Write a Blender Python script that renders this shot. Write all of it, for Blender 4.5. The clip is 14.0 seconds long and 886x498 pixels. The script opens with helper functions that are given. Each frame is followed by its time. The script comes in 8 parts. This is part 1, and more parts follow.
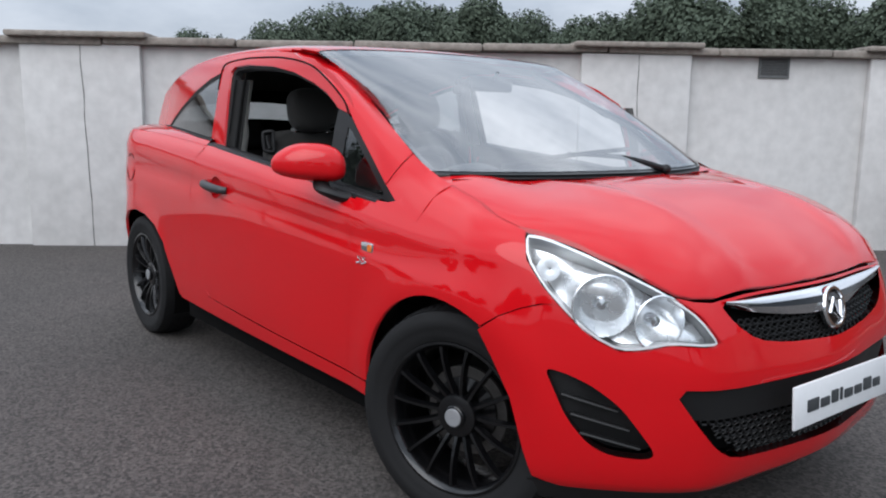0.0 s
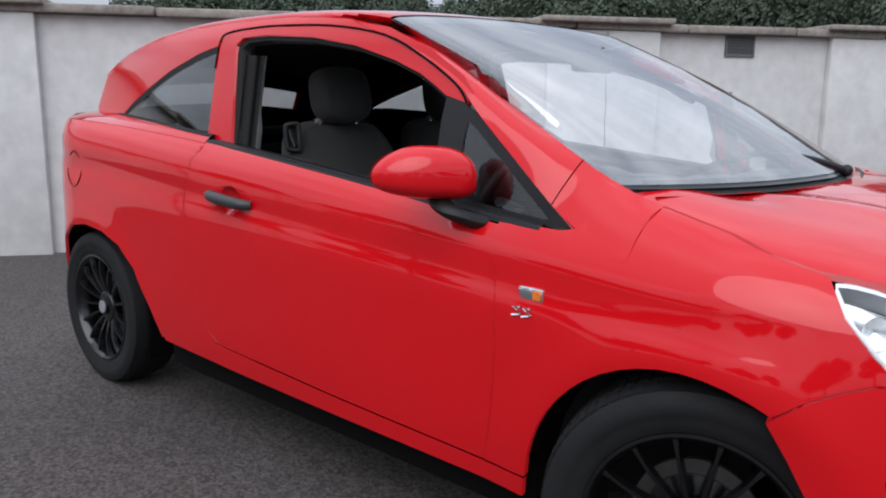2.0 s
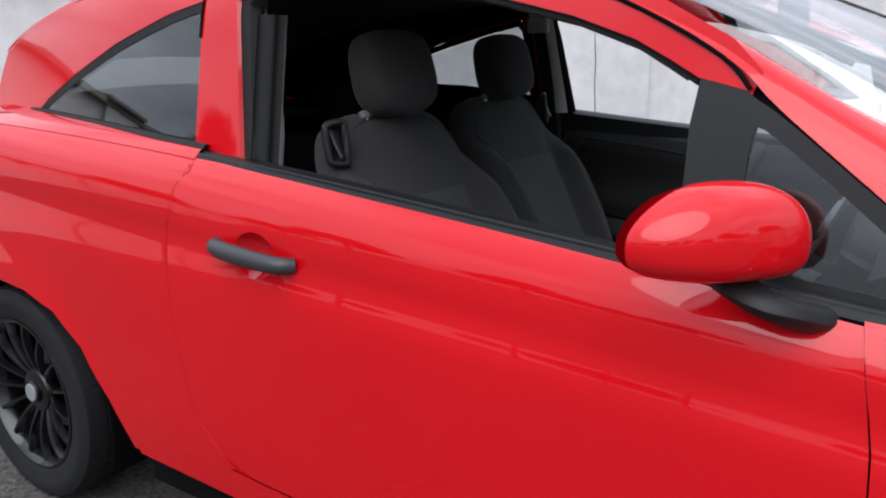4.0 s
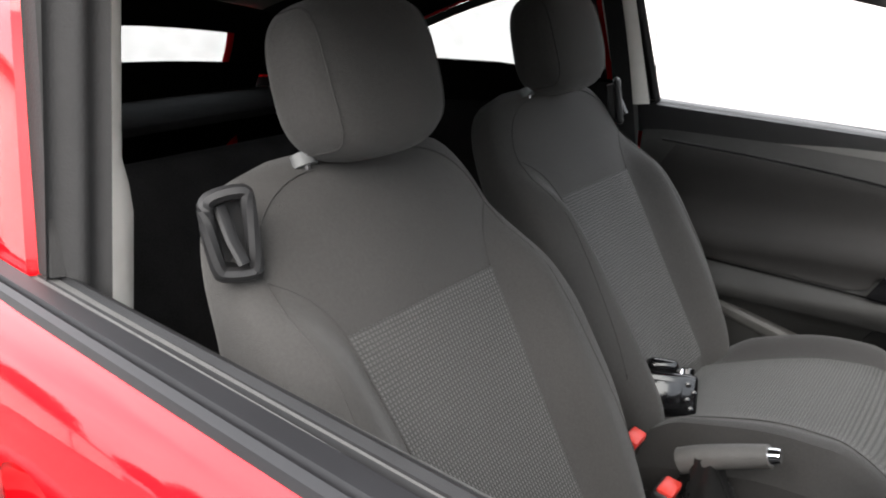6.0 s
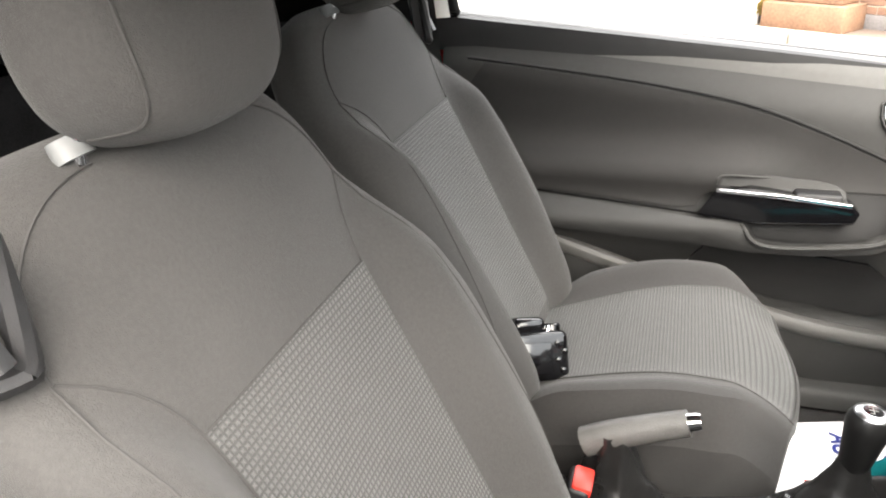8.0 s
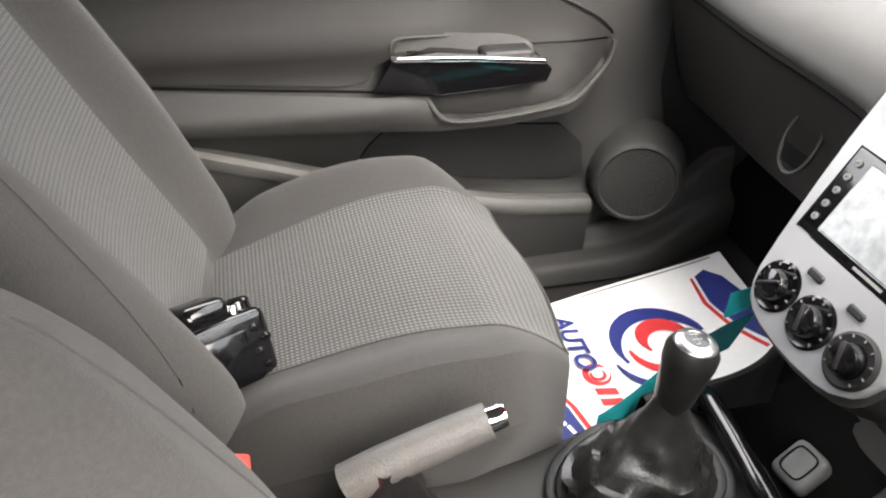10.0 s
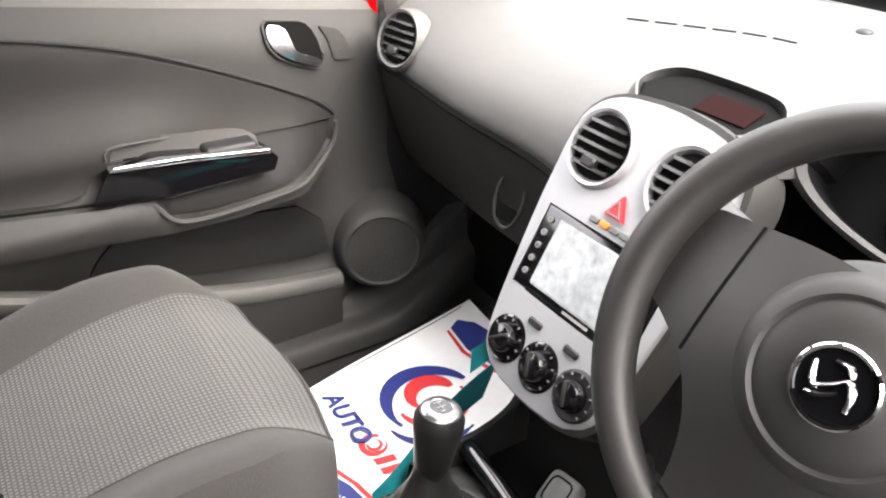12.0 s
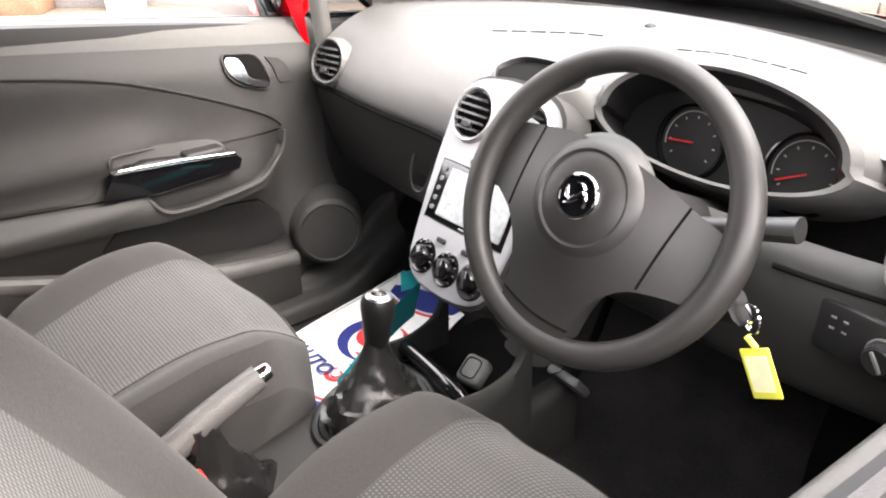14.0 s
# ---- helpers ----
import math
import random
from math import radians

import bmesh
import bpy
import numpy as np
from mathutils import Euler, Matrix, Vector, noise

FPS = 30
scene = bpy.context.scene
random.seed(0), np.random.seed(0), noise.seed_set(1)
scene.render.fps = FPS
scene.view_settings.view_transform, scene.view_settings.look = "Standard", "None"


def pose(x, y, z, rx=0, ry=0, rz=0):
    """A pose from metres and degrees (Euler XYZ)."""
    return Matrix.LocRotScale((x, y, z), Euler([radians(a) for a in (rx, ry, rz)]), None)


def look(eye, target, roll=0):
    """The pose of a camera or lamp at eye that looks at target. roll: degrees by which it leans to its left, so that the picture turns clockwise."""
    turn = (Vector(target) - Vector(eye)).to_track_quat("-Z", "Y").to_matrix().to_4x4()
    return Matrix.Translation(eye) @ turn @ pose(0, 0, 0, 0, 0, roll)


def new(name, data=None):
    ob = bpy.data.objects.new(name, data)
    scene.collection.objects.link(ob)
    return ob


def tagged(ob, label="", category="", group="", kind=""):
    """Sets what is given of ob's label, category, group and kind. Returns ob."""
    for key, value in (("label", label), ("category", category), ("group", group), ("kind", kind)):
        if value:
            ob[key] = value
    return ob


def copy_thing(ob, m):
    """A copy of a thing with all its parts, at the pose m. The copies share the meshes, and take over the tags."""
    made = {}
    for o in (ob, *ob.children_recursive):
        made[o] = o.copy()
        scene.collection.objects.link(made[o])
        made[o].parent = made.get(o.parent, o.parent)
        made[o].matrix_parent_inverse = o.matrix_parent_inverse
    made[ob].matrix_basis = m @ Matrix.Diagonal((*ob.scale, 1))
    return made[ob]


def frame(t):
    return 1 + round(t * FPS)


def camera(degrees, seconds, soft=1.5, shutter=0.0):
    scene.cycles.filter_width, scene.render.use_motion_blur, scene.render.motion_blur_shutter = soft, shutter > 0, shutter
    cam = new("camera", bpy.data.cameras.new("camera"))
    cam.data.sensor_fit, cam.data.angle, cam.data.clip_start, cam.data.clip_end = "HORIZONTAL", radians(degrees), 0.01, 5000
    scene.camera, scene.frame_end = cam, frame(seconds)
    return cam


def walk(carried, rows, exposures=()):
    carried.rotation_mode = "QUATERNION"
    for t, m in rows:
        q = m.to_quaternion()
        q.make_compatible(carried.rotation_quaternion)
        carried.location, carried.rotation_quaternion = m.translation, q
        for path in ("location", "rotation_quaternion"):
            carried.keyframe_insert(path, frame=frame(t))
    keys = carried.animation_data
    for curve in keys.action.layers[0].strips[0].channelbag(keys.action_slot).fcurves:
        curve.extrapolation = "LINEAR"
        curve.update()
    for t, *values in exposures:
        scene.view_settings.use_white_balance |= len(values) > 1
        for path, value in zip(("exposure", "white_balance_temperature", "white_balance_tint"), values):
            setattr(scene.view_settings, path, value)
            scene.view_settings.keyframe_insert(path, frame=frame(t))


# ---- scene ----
cam = camera(59.4, 14.0, soft=2.0)
PATH = [
    (0, (1.611, -2.134, 1.126), (0.075, -0.894, 0.805), 0.8),
    (0.5, (1.358, -2.196, 1.127), (-0.132, -0.901, 0.809), 0.1),
    (1, (1.121, -2.218, 1.124), (-0.29, -0.832, 0.828), -0.1),
    (1.5, (0.866, -2.232, 1.15), (-0.434, -0.752, 0.803), 0.9),
    (2, (0.59, -2.19, 1.154), (-0.718, -0.723, 0.782), 0.6),
    (2.5, (0.335, -2.126, 1.166), (-0.905, -0.614, 0.745), 0.2),
    (3, (0.069, -2.045, 1.202), (-1.102, -0.48, 0.775), -1.6),
    (3.2, (-0.031, -2.012, 1.2), (-1.201, -0.45, 0.761), -1.2),
    (5.3, (-0.721, -1.34, 1.234), (-1.764, 0.269, 0.667), -2.9),
    (5.5, (-0.749, -1.266, 1.244), (-1.836, 0.305, 0.653), -3.7),
    (6, (-0.847, -1.075, 1.254), (-2.021, 0.428, 0.653), -2.1),
    (6.5, (-0.886, -0.953, 1.254), (-2.101, 0.504, 0.62), -1.1),
    (7, (-0.942, -0.918, 1.259), (-2.067, 0.611, 0.626), -1.1),
    (7.5, (-1.052, -0.904, 1.25), (-1.931, 0.762, 0.58), -3.5),
    (8, (-1.135, -0.879, 1.233), (-1.68, 0.861, 0.41), -2.2),
    (8.2, (-1.165, -0.844, 1.217), (-1.631, 0.886, 0.329), -1.4),
    (10.3, (-1.261, -0.432, 1.133), (-0.714, 1.114, -0.012), 2.7),
    (10.5, (-1.255, -0.419, 1.138), (-0.647, 1.113, 0.005), 2.9),
    (11, (-1.232, -0.419, 1.15), (-0.46, 1.09, 0.088), 3.9),
    (11.5, (-1.222, -0.449, 1.166), (-0.353, 1.029, 0.135), 3.0),
    (12, (-1.217, -0.487, 1.183), (-0.243, 0.942, 0.179), 2.6),
    (12.5, (-1.248, -0.534, 1.193), (-0.174, 0.846, 0.223), 2.4),
    (13, (-1.263, -0.602, 1.196), (-0.117, 0.72, 0.226), 2.9),
    (13.5, (-1.321, -0.695, 1.211), (-0.182, 0.656, 0.274), 0.5),
    (14, (-1.423, -0.831, 1.226), (-0.306, 0.562, 0.324), -0.6),
]
EXPOSURES = [(0.0, 0.2, 5900, 10), (1.0, 0.1, 5900, 11), (3.2, 0.3, 5900, 12), (5.3, 1.25, 6300, 12), (5.7, 1.8, 6500, 12), (6.4, 3.25, 6600, 11), (7.5, 3.65, 6900, 11), (8.2, 3.65, 6950, 12), (10.3, 3.7, 7000, 14), (14.0, 3.8, 7000, 17)]
walk(cam, [(t, look(eye, target, roll)) for t, eye, target, roll in PATH], EXPOSURES)

# ---- daylight: overcast sky with a soft sun
world = bpy.data.worlds.new("overcast")
scene.world = world
world.use_nodes = True
wn = world.node_tree.nodes
wl = world.node_tree.links
wn.clear()
w_out = wn.new("ShaderNodeOutputWorld")
w_bg = wn.new("ShaderNodeBackground")
w_sky = wn.new("ShaderNodeTexSky")
w_sky.sky_type = "NISHITA"
w_sky.sun_disc = False
w_sky.sun_elevation = radians(45)
w_sky.sun_rotation = radians(156)
w_sky.air_density, w_sky.dust_density = 1.0, 4.0
w_co = wn.new("ShaderNodeTexCoord")
w_map = wn.new("ShaderNodeMapping")
w_map.inputs["Scale"].default_value = (1.0, 1.0, 2.6)
w_noise = wn.new("ShaderNodeTexNoise")
w_noise.inputs["Scale"].default_value = 2.2
w_noise.inputs["Detail"].default_value = 7.0
w_noise.inputs["Roughness"].default_value = 0.55
w_ramp = wn.new("ShaderNodeValToRGB")
w_ramp.color_ramp.elements[0].position, w_ramp.color_ramp.elements[0].color = 0.34, (4.6, 5.0, 5.5, 1)
w_ramp.color_ramp.elements[1].position, w_ramp.color_ramp.elements[1].color = 0.66, (9.6, 9.7, 9.8, 1)
w_mix = wn.new("ShaderNodeMix")
w_mix.data_type = "RGBA"
w_mix.inputs[0].default_value = 0.88
wl.new(w_co.outputs["Generated"], w_map.inputs["Vector"])
wl.new(w_map.outputs["Vector"], w_noise.inputs["Vector"])
wl.new(w_noise.outputs["Fac"], w_ramp.inputs["Fac"])
wl.new(w_sky.outputs["Color"], w_mix.inputs[6])
wl.new(w_ramp.outputs["Color"], w_mix.inputs[7])
w_sep, w_rise, w_dim = wn.new("ShaderNodeSeparateXYZ"), wn.new("ShaderNodeMapRange"), wn.new("ShaderNodeVectorMath")
w_rise.inputs["To Min"].default_value, w_rise.inputs["To Max"].default_value = 0.64, 1.60
w_dim.operation = "SCALE"
wl.new(w_co.outputs["Generated"], w_sep.inputs[0])
wl.new(w_sep.outputs[2], w_rise.inputs["Value"])
wl.new(w_mix.outputs[2], w_dim.inputs[0])
wl.new(w_rise.outputs[0], w_dim.inputs["Scale"])
wl.new(w_dim.outputs[0], w_bg.inputs["Color"])
w_bg.inputs["Strength"].default_value = 0.115
wl.new(w_bg.outputs["Background"], w_out.inputs["Surface"])
sun = new("sun", bpy.data.lights.new("sun", "SUN"))
sun.data.energy, sun.data.angle, sun.data.color = 1.4, radians(60), (1.0, 0.96, 0.9)
sun.matrix_world = look((4, -9, 10), (0, 0, 0))


# ---- materials
def mat(name, base, rough=0.5, metal=0.0, var=0.12, scale=6.0, fine=60.0, bump=0.0, bump_scale=200.0, coat=0.0, spec=0.5, sheen=0.0):
    m = bpy.data.materials.new(name)
    m.use_nodes = True
    n, l = m.node_tree.nodes, m.node_tree.links
    b = n["Principled BSDF"]
    b.inputs["Metallic"].default_value = metal
    b.inputs["Coat Weight"].default_value = coat
    b.inputs["Coat Roughness"].default_value = 0.03
    b.inputs["Specular IOR Level"].default_value = spec
    b.inputs["Sheen Weight"].default_value = sheen
    co = n.new("ShaderNodeTexCoord")
    t1, t2 = n.new("ShaderNodeTexNoise"), n.new("ShaderNodeTexNoise")
    t1.inputs["Scale"].default_value, t2.inputs["Scale"].default_value = scale, fine
    t1.inputs["Detail"].default_value = 5
    add = n.new("ShaderNodeMath")
    add.operation = "ADD"
    rng = n.new("ShaderNodeMapRange")
    rng.inputs["From Min"].default_value, rng.inputs["From Max"].default_value = 0.6, 1.4
    rng.inputs["To Min"].default_value, rng.inputs["To Max"].default_value = 1 - var, 1 + var
    mul = n.new("ShaderNodeVectorMath")
    mul.operation = "SCALE"
    mul.inputs[0].default_value = base
    r2 = n.new("ShaderNodeMapRange")
    r2.inputs["From Min"].default_value, r2.inputs["From Max"].default_value = 0.3, 0.7
    r2.inputs["To Min"].default_value, r2.inputs["To Max"].default_value = max(rough - 0.06, 0.01), min(rough + 0.06, 1)
    for t in (t1, t2):
        l.new(co.outputs["Object"], t.inputs["Vector"])
    l.new(t1.outputs["Fac"], add.inputs[0])
    l.new(t2.outputs["Fac"], add.inputs[1])
    l.new(add.outputs[0], rng.inputs["Value"])
    l.new(rng.outputs[0], mul.inputs["Scale"])
    l.new(mul.outputs[0], b.inputs["Base Color"])
    l.new(t1.outputs["Fac"], r2.inputs["Value"])
    l.new(r2.outputs[0], b.inputs["Roughness"])
    if bump:
        t3 = n.new("ShaderNodeTexNoise")
        t3.inputs["Scale"].default_value = bump_scale
        t3.inputs["Detail"].default_value = 3
        bp = n.new("ShaderNodeBump")
        bp.inputs["Strength"].default_value = bump
        bp.inputs["Distance"].default_value = 0.004
        l.new(co.outputs["Object"], t3.inputs["Vector"])
        l.new(t3.outputs["Fac"], bp.inputs["Height"])
        l.new(bp.outputs["Normal"], b.inputs["Normal"])
    return m


def glass(name, tint, shine, gloss_rough=0.0):
    """Thin clear sheet: mirrors more at a glance; shine is its mirror share seen straight on."""
    m = bpy.data.materials.new(name)
    m.use_nodes = True
    n, l = m.node_tree.nodes, m.node_tree.links
    n.remove(n["Principled BSDF"])
    tr, gl, lw, mx = (n.new("ShaderNode" + k) for k in ("BsdfTransparent", "BsdfGlossy", "LayerWeight", "MixShader"))
    tr.inputs["Color"].default_value = (*tint, 1)
    gl.inputs["Roughness"].default_value = gloss_rough
    lw.inputs["Blend"].default_value = 0.5
    pw, mr = n.new("ShaderNodeMath"), n.new("ShaderNodeMapRange")
    pw.operation = "POWER"
    pw.inputs[1].default_value = 3.0
    mr.inputs["To Min"].default_value, mr.inputs["To Max"].default_value = shine, 1.0
    l.new(lw.outputs["Facing"], pw.inputs[0])
    l.new(pw.outputs[0], mr.inputs["Value"])
    l.new(mr.outputs[0], mx.inputs[0])
    l.new(tr.outputs[0], mx.inputs[1])
    l.new(gl.outputs[0], mx.inputs[2])
    l.new(mx.outputs[0], n["Material Output"].inputs["Surface"])
    return m


def speckle(m, scale, low, high):
    """Stone chips: each small cell a little lighter or darker."""
    n, l = m.node_tree.nodes, m.node_tree.links
    b = n["Principled BSDF"]
    src = b.inputs["Base Color"].links[0].from_socket
    co, vo, mr, mx = (n.new("ShaderNode" + k) for k in ("TexCoord", "TexVoronoi", "MapRange", "VectorMath"))
    vo.inputs["Scale"].default_value = scale
    sp = n.new("ShaderNodeSeparateColor")
    mr.inputs["To Min"].default_value, mr.inputs["To Max"].default_value = low, high
    mx.operation = "SCALE"
    l.new(co.outputs["Object"], vo.inputs["Vector"])
    l.new(vo.outputs["Color"], sp.inputs[0])
    l.new(sp.outputs[0], mr.inputs["Value"])
    l.new(src, mx.inputs[0])
    l.new(mr.outputs[0], mx.inputs["Scale"])
    l.new(mx.outputs[0], b.inputs["Base Color"])


def weave(name, base, dark, cell, lift=0.5, mode="object"):
    """Ribbed seat cloth: small raised cells in rows."""
    m = mat(name, base, 0.95, var=0.10, scale=9, fine=300, spec=0.2, sheen=0.15)
    n, l = m.node_tree.nodes, m.node_tree.links
    b = n["Principled BSDF"]
    co = n.new("ShaderNodeUVMap")
    sc = n.new("ShaderNodeVectorMath")
    sc.operation = "SCALE"
    sc.inputs["Scale"].default_value = 6.28318 / cell
    sep = n.new("ShaderNodeSeparateXYZ")
    l.new(co.outputs[0], sc.inputs[0])
    l.new(sc.outputs[0], sep.inputs[0])
    s1, s2 = n.new("ShaderNodeMath"), n.new("ShaderNodeMath")
    s1.operation = s2.operation = "SINE"
    l.new(sep.outputs[0], s1.inputs[0])
    l.new(sep.outputs[1], s2.inputs[0])
    mm = n.new("ShaderNodeMath")
    mm.operation = "MINIMUM"
    l.new(s1.outputs[0], mm.inputs[0])
    l.new(s2.outputs[0], mm.inputs[1])
    mr = n.new("ShaderNodeMapRange")
    mr.inputs["From Min"].default_value, mr.inputs["From Max"].default_value = -0.9, 0.5
    l.new(mm.outputs[0], mr.inputs["Value"])
    mx = n.new("ShaderNodeMix")
    mx.data_type = "RGBA"
    mx.inputs[6].default_value = (*dark, 1)
    l.new(mr.outputs[0], mx.inputs[0])
    src = b.inputs["Base Color"].links[0].from_socket
    l.new(src, mx.inputs[7])
    l.new(mx.outputs[2], b.inputs["Base Color"])
    bp = n.new("ShaderNodeBump")
    bp.inputs["Strength"].default_value = lift
    bp.inputs["Distance"].default_value = 0.003
    l.new(mr.outputs[0], bp.inputs["Height"])
    l.new(bp.outputs["Normal"], b.inputs["Normal"])
    return m


RED = mat("red_paint", (0.58, 0.003, 0.007), 0.5, var=0.04, scale=2, fine=500, coat=1.0, spec=0.02)
BLACK_GLOSS = mat("black_gloss", (0.003, 0.003, 0.0035), 0.12, var=0.1)
BLACK_PLASTIC = mat("black_plastic", (0.009, 0.009, 0.0095), 0.5, bump=0.15, bump_scale=900, spec=0.4)
BLACK_RUBBER = mat("black_rubber", (0.016, 0.016, 0.016), 0.8, bump=0.2, bump_scale=300, spec=0.3)
# near black: underbody, gaps, and shade put into hollows and the rear cabin
DARK = mat("near_black", (0.003, 0.003, 0.003), 0.95, spec=0.1)
TYRE = mat("tyre_rubber", (0.0075, 0.0075, 0.008), 0.75, var=0.25, scale=14, fine=160, bump=0.25, bump_scale=260, spec=0.35)
RIM = mat("black_alloy", (0.0035, 0.0035, 0.004), 0.20, var=0.15, scale=20, spec=0.6)
CHROME = mat("chrome", (0.82, 0.83, 0.85), 0.07, 1.0, var=0.03)
SILVER = mat("silver_plastic", (0.29, 0.295, 0.305), 0.36, 0.20, var=0.04, scale=30, fine=700)
REFLECTOR = mat("lamp_reflector", (0.88, 0.90, 0.92), 0.27, 0.82, var=0.06, scale=18)
WINDOW = glass("window_glass", (0.90, 0.93, 0.92), 0.06)
PRIVACY = glass("privacy_glass", (0.42, 0.45, 0.46), 0.08)
SCREEN = glass("windscreen_glass", (0.92, 0.95, 0.95), 0.28)
LENS = glass("lamp_lens", (0.97, 0.98, 0.98), 0.05)
ORANGE = mat("amber_plastic", (0.75, 0.18, 0.02), 0.25)
WHITE_PLASTIC = mat("white_plate", (0.78, 0.79, 0.80), 0.35, var=0.03)
GREY_TEXT = mat("dark_grey_print", (0.05, 0.055, 0.06), 0.5)
TAIL_RED = mat("tail_lamp_red", (0.35, 0.004, 0.006), 0.15, coat=1.0)


from mathutils import geometry

# ---- building helpers
def part(name, bm, material, parent=None, label="", smooth_faces=True, at=None):
    me = bpy.data.meshes.new(name)
    bm.normal_update()
    bm.to_mesh(me)
    bm.free()
    if smooth_faces:
        me.polygons.foreach_set("use_smooth", [True] * len(me.polygons))
        me.set_sharp_from_angle(angle=radians(38))
    if material:
        me.materials.append(material)
    ob = new(name, me)
    if parent:
        ob.parent = parent
    if at is not None:
        ob.matrix_basis = at
    if label:
        tagged(ob, label)
    return ob


def thing(name, label, category, at=None, group="", kind=""):
    e = new(name)
    e.empty_display_size = 0.05
    if at is not None:
        e.matrix_basis = at
    return tagged(e, label, category, group, kind)


def box(bm, lo, hi, bevel=0.0, seg=2, m=None):
    r = bmesh.ops.create_cube(bm, size=1.0)
    vs = r["verts"]
    for v in vs:
        v.co = Vector([lo[i] + (hi[i] - lo[i]) * (v.co[i] + 0.5) for i in range(3)])
    if bevel:
        es = list({e for v in vs for e in v.link_edges})
        g = bmesh.ops.bevel(bm, geom=es, offset=bevel, segments=seg, profile=0.5, affect="EDGES")
        vs = list({v for f in g["faces"] for v in f.verts} | {v for v in vs if v.is_valid})
    if m is not None:
        bmesh.ops.transform(bm, matrix=m, verts=vs)
    return vs


def lathe(bm, profile, n=48, m=None, axis="y"):
    """Turns (radius, along) points about an axis; along is measured on that axis."""
    rings = []
    for r, a in profile:
        ring = []
        for i in range(n):
            c, s = math.cos(2 * math.pi * i / n), math.sin(2 * math.pi * i / n)
            p = {"y": (r * c, a, r * s), "z": (r * c, r * s, a), "x": (a, r * c, r * s)}[axis]
            v = bm.verts.new(p)
            if m is not None:
                v.co = m @ v.co
            ring.append(v)
        rings.append(ring)
    for a, b in zip(rings, rings[1:]):
        for i in range(n):
            bm.faces.new((a[i], b[i], b[(i + 1) % n], a[(i + 1) % n]))
    return rings


def sheet(bm, fn, us, vs, closed=False, uv=None):
    """A grid of fn(u, v)."""
    rows = [[bm.verts.new(fn(u, v)) for v in vs] for u in us]
    lay = bm.loops.layers.uv.verify() if uv else None
    n = len(rows)
    for i in range(n if closed else n - 1):
        a, b = rows[i], rows[(i + 1) % n]
        for j in range(len(vs) - 1):
            f = bm.faces.new((a[j], b[j], b[j + 1], a[j + 1]))
            if uv:
                for lp, (iu, iv) in zip(f.loops, ((i, j), (i + 1, j), (i + 1, j + 1), (i, j + 1))):
                    lp[lay].uv = uv(us[min(iu, n - 1)], vs[iv])
    return rows


def tube(bm, points, radius, n=10, closed=False, flat=1.0, caps=True):
    """A round or oval bar along points."""
    pts = [Vector(p) for p in points]
    rings = []
    up = Vector((0, 0, 1))
    for i, p in enumerate(pts):
        a = pts[i - 1] if (i or closed) else p
        b = pts[(i + 1) % len(pts)] if (i < len(pts) - 1 or closed) else p
        d = (b - a).normalized()
        side = d.cross(up)
        if side.length < 1e-3:
            side = d.cross(Vector((1, 0, 0)))
        side.normalize()
        top = side.cross(d)
        r = radius(i / max(len(pts) - 1, 1)) if callable(radius) else radius
        rings.append([bm.verts.new(p + side * r * math.cos(k * 2 * math.pi / n) + top * r * flat * math.sin(k * 2 * math.pi / n)) for k in range(n)])
    m = len(rings)
    for i in range(m if closed else m - 1):
        a, b = rings[i], rings[(i + 1) % m]
        for k in range(n):
            bm.faces.new((a[k], a[(k + 1) % n], b[(k + 1) % n], b[k]))
    if caps and not closed:
        bm.faces.new(rings[0][::-1])
        bm.faces.new(rings[-1])


def through_points(points, n=8, closed=False):
    """A smooth line through points (Catmull-Rom)."""
    pts = [Vector(p) for p in points]
    out = []
    m = len(pts)
    for i in range(m if closed else m - 1):
        p0 = pts[(i - 1) % m] if (i or closed) else pts[0]
        p1, p2 = pts[i], pts[(i + 1) % m]
        p3 = pts[(i + 2) % m] if (i + 2 < m or closed) else pts[-1]
        for k in range(n):
            t = k / n
            out.append(0.5 * ((2 * p1) + (p2 - p0) * t + (2 * p0 - 5 * p1 + 4 * p2 - p3) * t * t + (3 * p1 - p0 - 3 * p2 + p3) * t ** 3))
    if not closed:
        out.append(pts[-1])
    return out


def soften(points, rounds=2, cut=0.22):
    """Rounds the corners of a closed outline."""
    pts = [Vector(p).to_2d() for p in points]
    for _ in range(rounds):
        out = []
        for a, b in zip(pts, pts[1:] + pts[:1]):
            out += [a.lerp(b, cut), a.lerp(b, 1 - cut)]
        pts = out
    return pts


def inset(pts, d):
    """A closed outline drawn in by d."""
    area = sum(a.x * b.y - b.x * a.y for a, b in zip(pts, pts[1:] + pts[:1]))
    sgn = 1 if area > 0 else -1
    out = []
    for i, p in enumerate(pts):
        a, b = pts[i - 1], pts[(i + 1) % len(pts)]
        e = b - a
        if e.length < 1e-9:
            out.append(p)
            continue
        out.append(p + Vector((-e.y, e.x)).normalized() * d * sgn)
    return out


